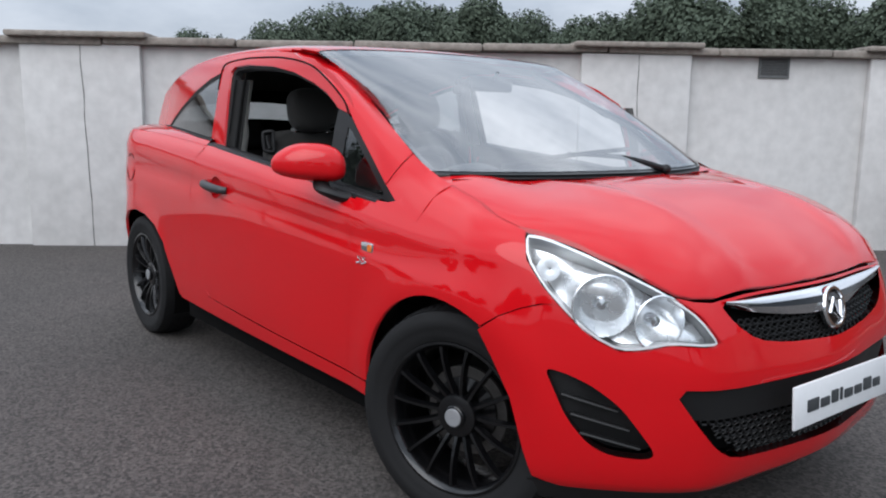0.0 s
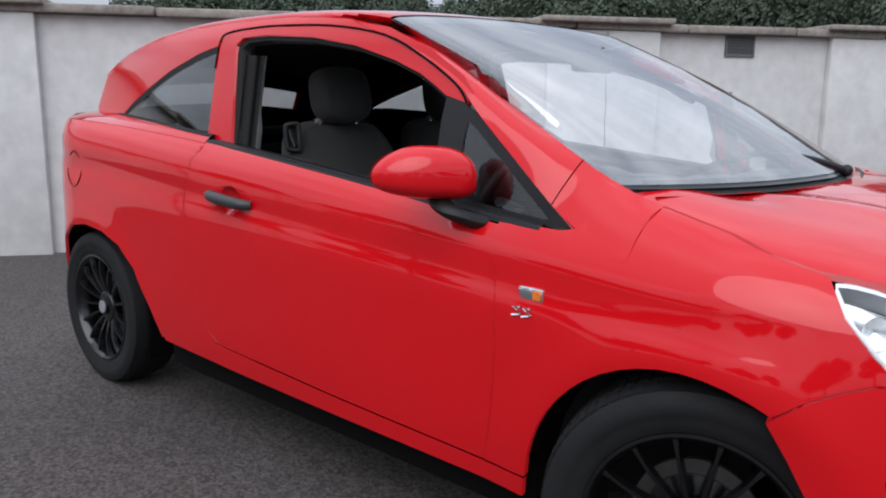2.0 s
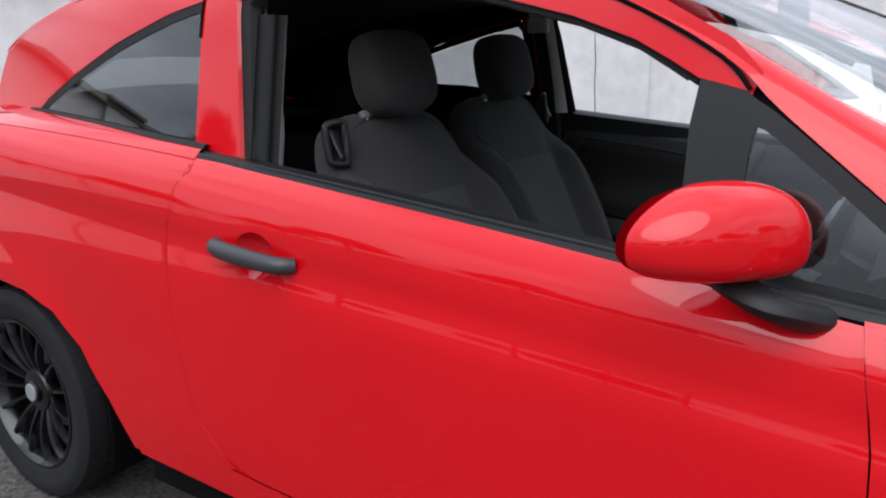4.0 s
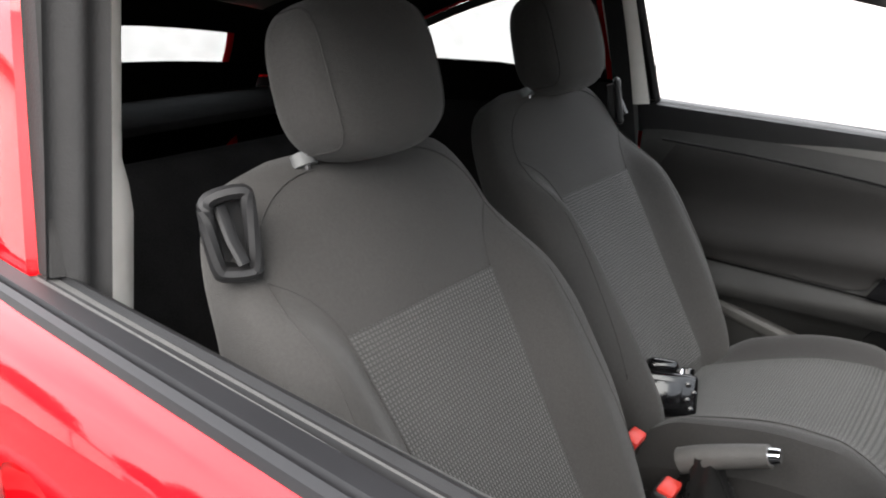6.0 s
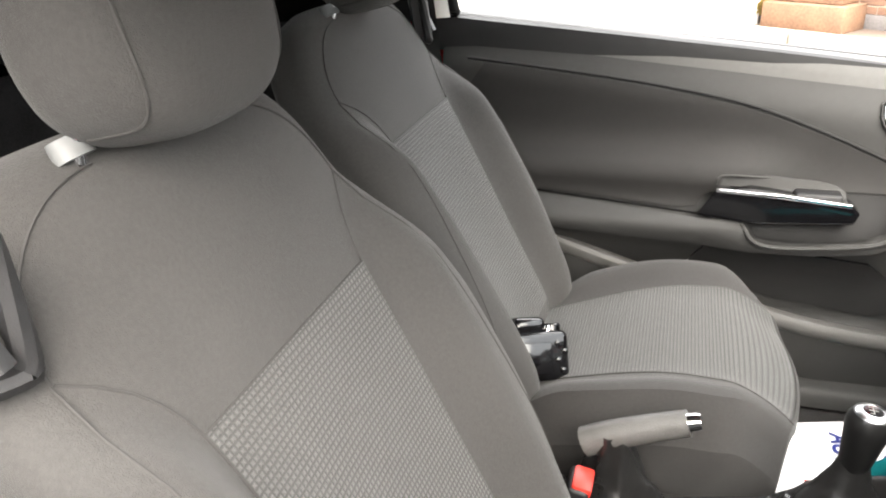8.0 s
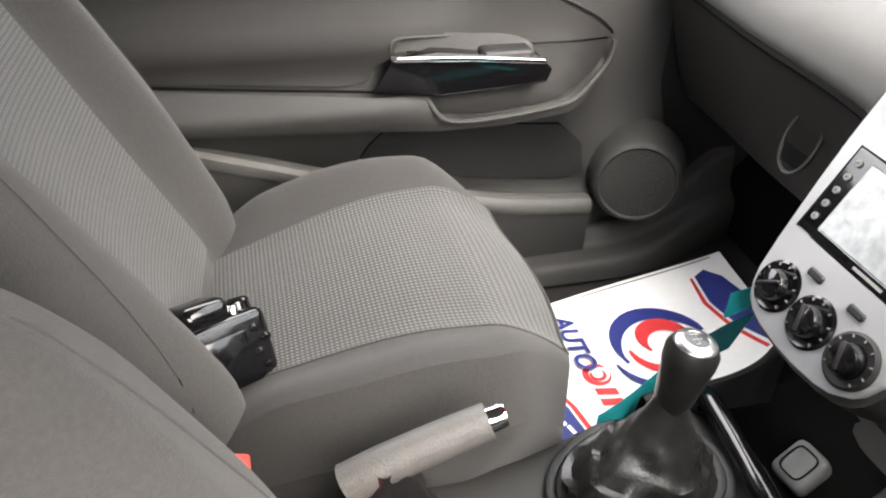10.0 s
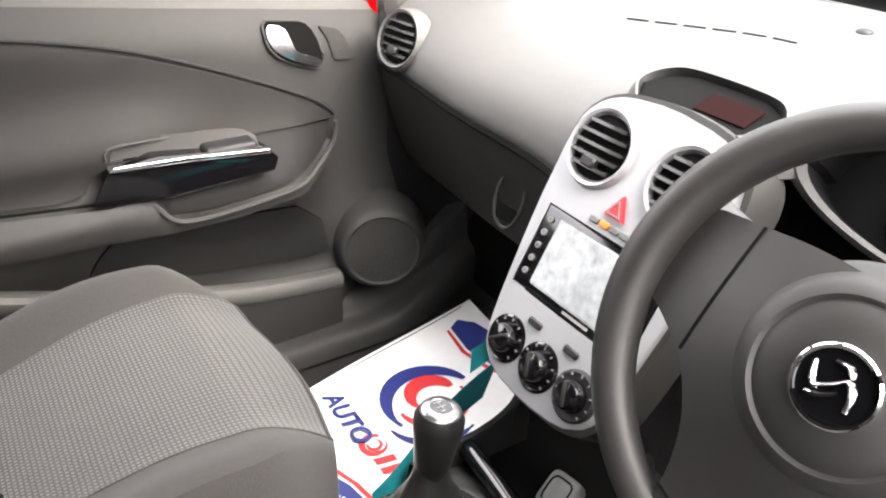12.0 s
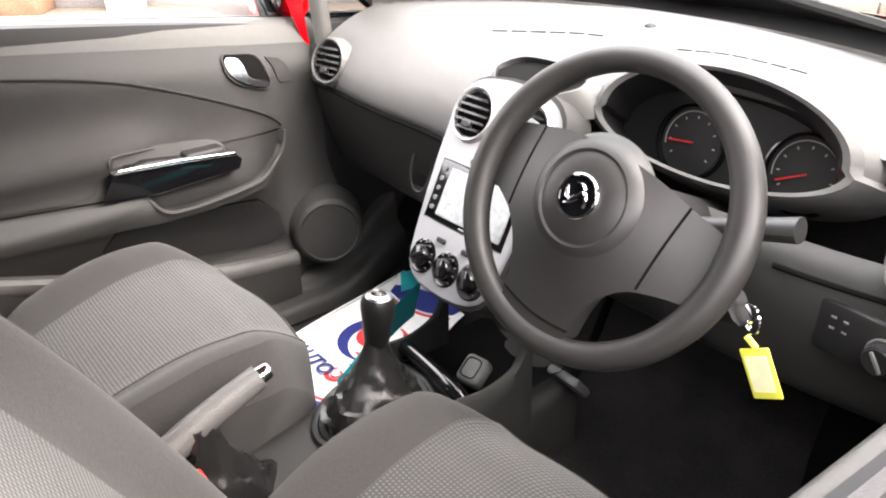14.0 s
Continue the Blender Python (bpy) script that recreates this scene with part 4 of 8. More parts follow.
# ---- wheels
def wheel(at, turn=0.0):
    """A black multi-spoke alloy wheel; its outer face looks along -y."""
    w = bmesh.new()
    lathe(w, [(0.205, 0.085), (0.222, 0.088), (0.245, 0.098), (0.285, 0.100), (0.304, 0.090), (0.3115, 0.068), (0.312, 0.0), (0.3115, -0.068), (0.304, -0.090), (0.285, -0.100), (0.262, -0.101),
              (0.258, -0.0985), (0.245, -0.098), (0.224, -0.090), (0.212, -0.082), (0.205, -0.06)], 72)
    tyre = part("tyre", w, TYRE, car, "black rubber tyre", at=at)
    tread = bmesh.new()
    for k in range(72):
        a = 2 * math.pi * k / 72
        for y0, y1, tw in ((-0.086, -0.045, 0.10), (-0.038, -0.004, -0.10), (0.004, 0.038, 0.10), (0.045, 0.086, -0.10)):
            c = [bm_pt for bm_pt in ((a, y0), (a + 0.062, y0), (a + 0.062 + tw * 0.2, y1), (a + tw * 0.2, y1))]
            lo = [tread.verts.new((0.308 * math.cos(q), y, 0.308 * math.sin(q))) for q, y in c]
            hi = [tread.verts.new(((0.3165 - 0.008 * (abs(y) / 0.086) ** 4) * math.cos(q), y, (0.3165 - 0.008 * (abs(y) / 0.086) ** 4) * math.sin(q))) for q, y in c]
            tread.faces.new(hi)
            for i in range(4):
                tread.faces.new((lo[i], lo[(i + 1) % 4], hi[(i + 1) % 4], hi[i]))
    part("tread", tread, TYRE, tyre, smooth_faces=False)
    r = bmesh.new()
    lathe(r, [(0.205, 0.08), (0.196, 0.07), (0.190, 0.0), (0.192, -0.05), (0.200, -0.072), (0.206, -0.086), (0.213, -0.093), (0.220, -0.092), (0.222, -0.086), (0.215, -0.078)], 72)
    rim = part("rim", r, RIM, tyre, "black alloy rim with thin spokes")
    b = bmesh.new()
    for k in range(15):
        a = 2 * math.pi * k / 15
        m = Matrix.Rotation(-a - turn, 4, "Y")
        prev = None
        for t in range(9):
            q = t / 8
            rad = 0.045 + 0.160 * q
            y = -0.052 - 0.032 * math.sin(q * math.pi * 0.62)
            wd = 0.0088 - 0.0030 * q + 0.005 * max(q - 0.85, 0) * 6
            dp = 0.018
            ring = [b.verts.new(m @ Vector(p)) for p in ((rad, y + dp, -wd * 1.2), (rad, y, -wd * 0.55), (rad, y, wd * 0.55), (rad, y + dp, wd * 1.2))]
            if prev:
                for i in range(4):
                    b.faces.new((prev[i], prev[(i + 1) % 4], ring[(i + 1) % 4], ring[i]))
            prev = ring
    part("spoke", b, RIM, rim.parent, "thin black alloy spokes")
    h = bmesh.new()
    lathe(h, [(0.001, -0.066), (0.045, -0.066), (0.060, -0.062), (0.066, -0.050), (0.066, -0.02), (0.10, -0.01), (0.10, 0.0)], 40)
    lathe(h, [(0.033, -0.066), (0.033, -0.074), (0.030, -0.0765), (0.001, -0.0765)], 32)
    part("hub", h, RIM, tyre)
    c = bmesh.new()
    lathe(c, [(0.026, -0.0766), (0.026, -0.0795), (0.024, -0.081), (0.001, -0.0805)], 32)
    part("centre_cap", c, SILVER, tyre, "silver centre cap")
    for k in range(4):
        n = bmesh.new()
        a = 2 * math.pi * (k + 0.5) / 4 + turn
        lathe(n, [(0.009, -0.060), (0.009, -0.050), (0.012, -0.045)], 10, Matrix.Translation((0.052 * math.cos(a), 0, 0.052 * math.sin(a))))
        part("wheel_bolt", n, BLACK_PLASTIC, tyre)
    d = bmesh.new()
    lathe(d, [(0.03, 0.0), (0.13, 0.0), (0.13, 0.012), (0.03, 0.012)], 40)
    part("brake_disc", d, mat("brake_steel", (0.12, 0.115, 0.11), 0.45, 0.8, var=0.2), tyre)
    return tyre


wheel(pose(0, -0.735, 0.312, 0, 0, 18), 0.1)
wheel(pose(-2.511, -0.735, 0.312), 0.25)
wheel(pose(0, 0.735, 0.312, 0, 0, 198), 0.3)
wheel(pose(-2.511, 0.735, 0.312, 0, 0, 180), 0.5)
for x in (0.0, -2.511):
    for sy in (-1, 1):
        bm = bmesh.new()
        rr = 0.375 if x == 0 else 0.40
        rows = sheet(bm, lambda a, y: Vector((x + rr * math.cos(a), sy * min(y, 0.80 * math.sqrt(max(1 - (max(x + rr * math.cos(a), 0) / 0.80) ** 2, 0)) - 0.035 if x == 0 else -skin(x + rr * math.cos(a), 0.45).y - 0.03), 0.31 + rr * math.sin(a))), [radians(-20 + 220 * i / 24) for i in range(25)], [0.45, 0.60, 0.70, 0.80, 0.815])
        bm.faces.new([r[0] for r in rows])
        part("wheel_arch_liner", bm, DARK, car)
# underside
for name, lo, hi in (("rear_valance", (-2.95, -0.55, 0.22), (-2.88, 0.55, 0.50)), ("floor_pan", (-2.0, -0.70, 0.20), (-0.42, 0.70, 0.235)), ("chassis_tunnel", (-3.0, -0.42, 0.215), (0.45, 0.42, 0.24)), ("radiator_frame", (0.40, -0.40, 0.215), (0.50, 0.40, 0.52)),
                     ("sill_box", (-2.0, -0.79, 0.19), (-0.36, -0.702, 0.31)), ("sill_box", (-2.0, 0.702, 0.19), (-0.36, 0.79, 0.31))):
    bm = bmesh.new()
    box(bm, lo, hi, 0.008, 2)
    part(name, bm, DARK, car)
bm = bmesh.new()
sheet(bm, lambda s, w: skin(s, 0.215) * 1.0 + Vector((-0.012 - 0.05 * w, 0, -0.055 * w - 0.002)), [0.30 + 1.8 * i / 40 for i in range(41)], [0, 0.25, 1])
part("front_splitter", bm, BLACK_PLASTIC, car, "black plastic lower lip")

# ---- front details
def on(s, h, out=0.0):
    p = skin(s, h)
    e = 0.004
    n = (skin(s + e, h) - skin(s - e, h)).cross(skin(s, h + e) - skin(s, h - e)).normalized()
    if n.dot(p - Vector((-0.5, 0, 0.45))) < 0:
        n = -n
    return p + n * out


for side in (False, True):
    lamp = trimmed("headlamp", soften(LAMP, 1), lambda a, b: on(a, b, -0.001), 0.03, LENS, car, flip=side, gap=0.004, skirt=False, label="clear headlamp with chrome reflectors")
    lamp.visible_shadow = False
    # reflector bowl behind the lens, with two round lamp pots
    trimmed("lamp_reflector", inset(soften(LAMP, 1), 0.010), lambda a, b: on(a, b, -0.055 + 0.02 * math.sin(a * 16) * math.cos(b * 24)), 0.025, REFLECTOR, lamp, flip=side, gap=0.0, skirt=False, label="silver reflector")
    trimmed("lamp_bezel", soften(LAMP, 1), lambda a, b: on(a, b, -0.006), 0.04, mat("lamp_bezel_white", (0.80, 0.81, 0.82), 0.35, 0.2), lamp, holes=[inset(soften(LAMP, 1), 0.009)], flip=side, gap=0.003, depth=0.05)
    for s, h, r in ((0.478, 0.728, 0.080), (0.605, 0.703, 0.070)):
        p = on(s, h, -0.045)
        aim = Vector((0.80, -0.58, 0.0)).normalized() if s < 0.5 else Vector((0.92, -0.38, 0)).normalized()
        if side:
            p.y, aim.y = -p.y, -aim.y
        m = Matrix.Translation(p) @ aim.to_track_quat("-Y", "Z").to_matrix().to_4x4()
        bm = bmesh.new()
        lathe(bm, [(r, -0.034), (r * 0.96, -0.036), (r * 0.90, -0.026), (r * 0.74, 0.006), (r * 0.5, 0.026), (r * 0.22, 0.036), (0.016, 0.036)], 36, m)
        pot = part("lamp_bowl", bm, REFLECTOR, lamp, "round chrome lamp bowl")
        bm = bmesh.new()
        lathe(bm, [(0.017, 0.034), (0.017, 0.0), (0.013, -0.014), (0.001, -0.017)], 18, m)
        part("bulb_shield", bm, CHROME, lamp)
    p = on(0.345, 0.80, -0.03)
    if side:
        p.y = -p.y
    bm = bmesh.new()
    lathe(bm, [(0.030, -0.012), (0.026, -0.008), (0.014, 0.012), (0.004, 0.016)], 24, Matrix.Translation(p) @ Vector((0.62, -0.78 if not side else 0.78, 0.15)).to_track_quat("-Y", "Z").to_matrix().to_4x4())
    part("indicator_bowl", bm, REFLECTOR, lamp)
    fog = trimmed("fog_lamp_cover", soften(FOG), lambda a, b: on(a, b, -0.028 - 0.02 * smooth((a - 0.38) / 0.1)), 0.03, BLACK_PLASTIC, car, flip=side, gap=-0.002, depth=0.0, skirt=False, label="black plastic lower bumper insert")
    for h0 in (0.475, 0.425, 0.375):
        bm = bmesh.new()
        a0 = 0.365 + (0.50 - h0) * 0.45
        a1 = 0.505 + (0.475 - h0) * 0.55
        pts = [on(a0 + (a1 - a0) * i / 8, h0 - 0.030 * i / 8, -0.022) for i in range(9)]
        if side:
            pts = [Vector((q.x, -q.y, q.z)) for q in pts]
        tube(bm, pts, 0.010, 8, flat=0.55)
        part("fog_louvre", bm, BLACK_PLASTIC, fog)

grille = trimmed("grille", soften(GRILLE, 1), lambda a, b: on(a, b, -0.045), 0.04, DARK, car, gap=-0.002, skirt=False, label="black honeycomb grille with a chrome bar")
bm = bmesh.new()
sheet(bm, lambda s, w: on(s, (lambda lo, hi: lo + (hi - lo) * w)(0.700 + 0.052 * abs((s - 1.2) / 0.43) ** 2.0, 0.779 - 0.020 * abs((s - 1.2) / 0.43) ** 2), -0.006 + 0.016 * math.sin(math.pi * w)), [0.79 + 0.82 * i / 48 for i in range(49)], [i / 8 for i in range(9)])
bar = part("chrome_bar", bm, CHROME, grille, "wide curved chrome bar")
bm = bmesh.new()
sheet(bm, lambda s, w: on(s, (lambda lo, hi: lo + (hi - lo) * w)(0.724 + 0.02 * abs((s - 1.2) / 0.4) ** 2, 0.745 - 0.004 * abs((s - 1.2) / 0.40) ** 2), 0.0125), [0.86 + 0.68 * i / 32 for i in range(33)], [0, 0.5, 1])
part("bar_inlay", bm, BLACK_GLOSS, bar)
bm = bmesh.new()
for row, h0 in enumerate((0.632, 0.650, 0.668, 0.686, 0.702)):
    for k in range(26):
        s0 = 0.86 + 0.027 * k + (0.0135 if row % 2 else 0)
        if abs(s0 - 1.2) > 0.40 - 0.12 * ((0.70 - h0) / 0.07):
            continue
        p = [on(s0 + 0.012 * math.cos(q * math.pi / 3), h0 + 0.008 * math.sin(q * math.pi / 3), -0.022) for q in range(6)]
        tube(bm, p, 0.0028, 5, closed=True)
part("honeycomb", bm, BLACK_PLASTIC, grille)
badge_at = Matrix.Translation(on(1.2, 0.704, 0.006)) @ Vector((1, 0, 0.25)).to_track_quat("-Y", "Z").to_matrix().to_4x4()
bm = bmesh.new()
lathe(bm, [(0.058, 0.012), (0.060, 0.0), (0.056, -0.006), (0.049, -0.006), (0.047, 0.0)], 40, badge_at)
badge = part("badge", bm, CHROME, grille, "round chrome maker's badge")
bm = bmesh.new()
lathe(bm, [(0.048, 0.001), (0.001, 0.001)], 32, badge_at)
part("badge_field", bm, BLACK_GLOSS, badge)
bm = bmesh.new()
tube(bm, [badge_at @ Vector(p) for p in ((-0.036, -0.002, -0.012), (-0.012, -0.005, 0.026), (0.004, -0.005, -0.012), (0.022, -0.005, -0.030), (0.034, -0.002, 0.014))], 0.007, 8, flat=0.6)
part("badge_emblem", bm, CHROME, badge)

low = trimmed("lower_grille", soften(LOWGRILLE, 1), lambda a, b: on(a, b, -0.05), 0.05, DARK, car, gap=-0.002, skirt=False, label="black lower air intake with honeycomb mesh")
bm = bmesh.new()
sheet(bm, lambda s, w: on(s, 0.530 - 0.095 * w, -0.012 - 0.012 * w), [0.64 + 1.12 * i / 40 for i in range(41)], [0, 0.06, 0.5, 0.94, 1])
part("plate_panel", bm, BLACK_PLASTIC, low)
bm = bmesh.new()
for row in range(6):
    h0 = 0.325 + 0.021 * row
    for k in range(40):
        s0 = 0.70 + 0.026 * k + (0.013 if row % 2 else 0)
        if abs(s0 - 1.2) > 0.50 - 0.15 * ((0.44 - h0) / 0.12):
            continue
        p = [on(s0 + 0.0125 * math.cos(q * math.pi / 3), h0 + 0.0095 * math.sin(q * math.pi / 3), -0.026) for q in range(6)]
        tube(bm, p, 0.003, 5, closed=True)
part("honeycomb", bm, BLACK_PLASTIC, low)

plate = thing("number_plate", "white show plate with dark grey lettering on the bumper", "plate")
P_AT = Matrix.Translation((0.732, -0.03, 0.432)) @ pose(0, 0, 0, -4, 0, 88)
bm = bmesh.new()
box(bm, (-0.26, -0.006, -0.056), (0.26, 0.002, 0.056), 0.003, 2, P_AT)
part("plate_board", bm, WHITE_PLASTIC, plate)
for k, (a, b, hh) in enumerate(((-0.20, -0.145, 0.032), (-0.135, -0.09, 0.024), (-0.08, -0.045, 0.034), (-0.035, -0.022, 0.034), (-0.012, 0.033, 0.024), (0.043, 0.083, 0.024), (0.093, 0.138, 0.034), (0.148, 0.188, 0.024))):
    bm = bmesh.new()
    box(bm, (a, -0.0075, -0.020), (b, -0.0055, -0.020 + hh), 0.003, 2, P_AT)
    part("lettering_bar", bm, GREY_TEXT, plate)

BELT_BLACK = mat("belt_rubber", (0.010, 0.010, 0.011), 0.42, var=0.1, spec=0.35)
# ---- door furniture, mirrors, side lamps
for side in (False, True):
    sy = 1 if side else -1
    fl = lambda p: Vector((p.x, abs(p.y) * sy, p.z))
    # handle: a grey bar over a hollow
    bm = bmesh.new()
    pts = [fl(skin(x, h_of(x, z)) + Vector((0, -o, 0))) for x, z, o in ((-1.596, 0.858, 0.002), (-1.586, 0.858, 0.020), (-1.54, 0.855, 0.030), (-1.475, 0.850, 0.032), (-1.41, 0.845, 0.026), (-1.385, 0.842, 0.003))]
    tube(bm, through_points(pts, 5), lambda t: 0.0135 + 0.004 * math.sin(math.pi * t), 14, flat=1.05)
    part("door_handle", bm, mat("grey_plastic", (0.035, 0.036, 0.038), 0.42), car, "dark grey plastic door handle")
    bm = bmesh.new()
    dish = lambda a, r: (-1.492 + 0.057 * r * math.cos(a), 0.848 + 0.046 * r * math.sin(a))
    sheet(bm, lambda a, r: fl(skin(dish(a, r)[0], h_of(*dish(a, r))) + Vector((0, 0.024 * (1 - r ** 3), 0))), [2 * math.pi * i / 36 for i in range(36)], [0.02, 0.3, 0.55, 0.75, 0.88, 0.96, 1.0], closed=True)
    part("handle_recess", bm, RED, car)
    # belt strip
    bm = bmesh.new()
    line = through_points([(x, 0, z - 0.004) for x, z in ((-1.71, 1.021), (-1.55, 1.006), (-1.20, 0.972), (-0.86, 0.937), (-0.53, 0.902), (-0.365, 0.886))], 6)
    rows = []
    prof = range(8)
    for p in line:
        base = cabin(p.x, p.z)
        out = skin(p.x, h_of(p.x, p.z + 0.000))
        out.y = min(out.y, base.y - 0.004)
        rows.append([bm.verts.new(fl(q)) for q in (out + Vector((0, 0.004, -0.012)), out + Vector((0, -0.002, -0.004)), out + Vector((0, 0.002, 0.006)), base.lerp(out, 0.72) + Vector((0, 0, 0.008)), base.lerp(out, 0.62) + Vector((0, 0, 0.001)), base.lerp(out, 0.5) + Vector((0, 0, 0.009)), base + Vector((0, 0.000, 0.010)), base + Vector((0, 0.006, 0.000)))])
    for a, b in zip(rows, rows[1:]):
        for i in range(len(prof) - 1):
            bm.faces.new((a[i], a[i + 1], b[i + 1], b[i]))
    part("belt_strip", bm, BELT_BLACK, car, "black rubber strip under the windows")
    # inner sill of the door, glass slot
    bm = bmesh.new()
    rows = []
    prof = ((0.010, 0.008), (0.013, 0.014), (0.018, 0.000), (0.022, 0.011), (0.030, 0.013), (0.038, 0.009), (0.042, -0.012), (0.042, -0.06))
    for p in through_points([(x, 0, z - 0.012) for x, z in ((-1.68, 1.020), (-1.55, 1.006), (-1.20, 0.972), (-0.86, 0.937), (-0.53, 0.898), (-0.40, 0.885))], 6):
        base = cabin(p.x, p.z)
        rows.append([bm.verts.new(fl(base + Vector((0, o, dz)))) for o, dz in prof])
    for a, b in zip(rows, rows[1:]):
        for i in range(len(prof) - 1):
            bm.faces.new((a[i], a[i + 1], b[i + 1], b[i]))
    part("window_ledge", bm, BLACK_PLASTIC, car)
    # mirror
    mc = Vector((-0.640, -0.890, 0.984)) if sy < 0 else Vector((-0.618, 0.852, 0.947))
    bm = bmesh.new()
    bmesh.ops.create_uvsphere(bm, u_segments=40, v_segments=24, radius=1.0)
    for v in bm.verts:
        x, y, z = v.co
        fx = 0.085 * (abs(x) ** 0.9) * (1 if x > 0 else -1)
        y, z = math.copysign(abs(y) ** (0.62 if y * sy < 0 else 0.9), y), math.copysign(abs(z) ** (0.9 if z > 0 else 0.6), z)
        o = y * sy
        v.co = Vector((fx * 0.9 if x > 0 else fx * 0.30, 0.098 * y, (0.072 * (1 - 0.30 * max(o, 0) ** 2 - 0.05 * o) if z > 0 else 0.050 * (1 - 0.12 * o)) * z))
        v.co.x -= 0.058 * v.co.y / 0.098 * sy
        v.co.z += 0.006 * v.co.y / 0.125 * sy
        v.co += mc
    mir = part("door_mirror", bm, RED, car, "red door mirror on a black arm")
    bm = bmesh.new()
    lathe(bm, [(0.001, 0), (0.9, 0.0), (1.0, 0.004)], 36)
    for v in bm.verts:
        v.co = Vector((-0.030 + v.co.y - 0.052 * v.co.x * sy, v.co.x * 0.088, v.co.z * (0.064 if v.co.z > 0 else 0.045))) + mc
    part("mirror_glass", bm, mat("mirror_silver", (0.9, 0.9, 0.9), 0.02, 1.0, var=0.0), mir)
    bm = bmesh.new()
    a0 = fl(cabin(-0.52, 0.895)) + Vector((0, 0.01 * -sy, -0.01))
    tube(bm, through_points([a0, a0 + Vector((-0.015, 0.05 * sy, 0.0)), a0 + Vector((-0.05, 0.10 * sy, 0.025)), mc + Vector((0, -0.05 * sy, -0.05))], 5), lambda t: 0.034 - 0.008 * t, 12, flat=0.6)
    part("mirror_arm", bm, BLACK_PLASTIC, mir, "black plastic mirror arm")
    # side repeater and model badge
    p = fl(on(-0.352, h_of(-0.352, 0.747)))
    bm = bmesh.new()
    box(bm, (p.x - 0.033, p.y - 0.004, p.z - 0.016), (p.x + 0.033, p.y + 0.004, p.z + 0.016), 0.005, 2)
    rep = part("side_repeater", bm, CHROME, car, "small clear side repeater lamp")
    bm = bmesh.new()
    box(bm, (p.x + 0.006, p.y + 0.0045 * sy - 0.002, p.z - 0.011), (p.x + 0.028, p.y + 0.0045 * sy + 0.002, p.z + 0.011), 0.002, 1)
    part("repeater_bulb", bm, ORANGE, rep)
    q = fl(on(-0.364, h_of(-0.364, 0.706)))
    for dx in (-0.018, 0.008):
        bm = bmesh.new()
        tube(bm, [q + Vector((dx + 0.010, 0.002 * sy, 0.012)), q + Vector((dx - 0.008, 0.002 * sy, 0.010)), q + Vector((dx + 0.010, 0.002 * sy, -0.004)), q + Vector((dx - 0.012, 0.002 * sy, -0.010))], 0.0035, 6)
        part("model_badge", bm, CHROME, car)

# wipers: pivot, then the blade's two ends
for pivot, tip, heel in (((-0.015, 0.17, 0.978), (-0.215, -0.43, 0.990), (-0.150, 0.13, 1.042)), ((-0.20, 0.50, 0.978), (-0.135, 0.19, 1.022), (-0.270, 0.54, 1.020))):
    pivot, tip, heel = Vector(pivot), Vector(tip), Vector(heel)
    grip = tip.lerp(heel, 0.5)
    bm = bmesh.new()
    tube(bm, through_points([pivot, pivot.lerp(grip, 0.45) + Vector((0, 0, 0.022)), grip + Vector((0, 0, 0.012))], 5), lambda t: 0.011 - 0.005 * t, 8)
    arm = part("wiper_arm", bm, BLACK_PLASTIC, car, "black windscreen wiper")
    bm = bmesh.new()
    bmesh.ops.create_icosphere(bm, subdivisions=2, radius=0.018, matrix=Matrix.Translation(pivot))
    part("wiper_pivot", bm, BLACK_PLASTIC, arm)
    bm = bmesh.new()
    tube(bm, through_points([tip, grip + Vector((0, 0, 0.006)), heel], 6), 0.0085, 6)
    part("wiper_blade", bm, BLACK_RUBBER, arm)

# fuel flap seam on the rear wing
bm = bmesh.new()
tube(bm, [on(-2.61 + 0.062 * math.cos(a) * (1 + 0.1 * math.cos(2 * a)), h_of(-2.61, 0.875 + 0.070 * math.sin(a)), 0.0004) for a in [2 * math.pi * i / 36 for i in range(36)]], 0.0022, 5, closed=True)
part("fuel_flap", bm, mat("flap_seam", (0.10, 0.002, 0.004), 0.6), car)


# ================= inside the car =================
CLOTH = mat("grey_seat_cloth", (0.039, 0.038, 0.0365), 0.95, var=0.16, scale=7, fine=260, bump=0.35, bump_scale=700, spec=0.15, sheen=0.10)
CLOTH_SIDE = mat("plain_grey_cloth", (0.033, 0.032, 0.031), 0.95, var=0.14, scale=6, fine=260, bump=0.3, bump_scale=700, spec=0.15, sheen=0.10)
WEAVE = weave("ribbed_grey_cloth", (0.072, 0.072, 0.069), (0.034, 0.034, 0.033), 0.0058)
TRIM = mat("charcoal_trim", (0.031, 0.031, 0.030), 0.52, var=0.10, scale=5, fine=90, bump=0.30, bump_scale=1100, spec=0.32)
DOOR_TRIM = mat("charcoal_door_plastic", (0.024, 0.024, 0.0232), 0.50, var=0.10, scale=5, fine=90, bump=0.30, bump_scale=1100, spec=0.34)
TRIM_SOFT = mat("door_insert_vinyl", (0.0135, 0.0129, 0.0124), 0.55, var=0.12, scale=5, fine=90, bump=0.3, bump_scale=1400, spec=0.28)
# darkest trim plastic; in the door hollows it also stands for shade
TRIM_LOW = mat("dark_trim_plastic", (0.014, 0.014, 0.014), 0.6, var=0.1, scale=5, bump=0.3, bump_scale=900, spec=0.2)
DASH = mat("grey_dash_plastic", (0.075, 0.074, 0.071), 0.48, var=0.08, scale=4, fine=80, bump=0.35, bump_scale=1000, spec=0.5)
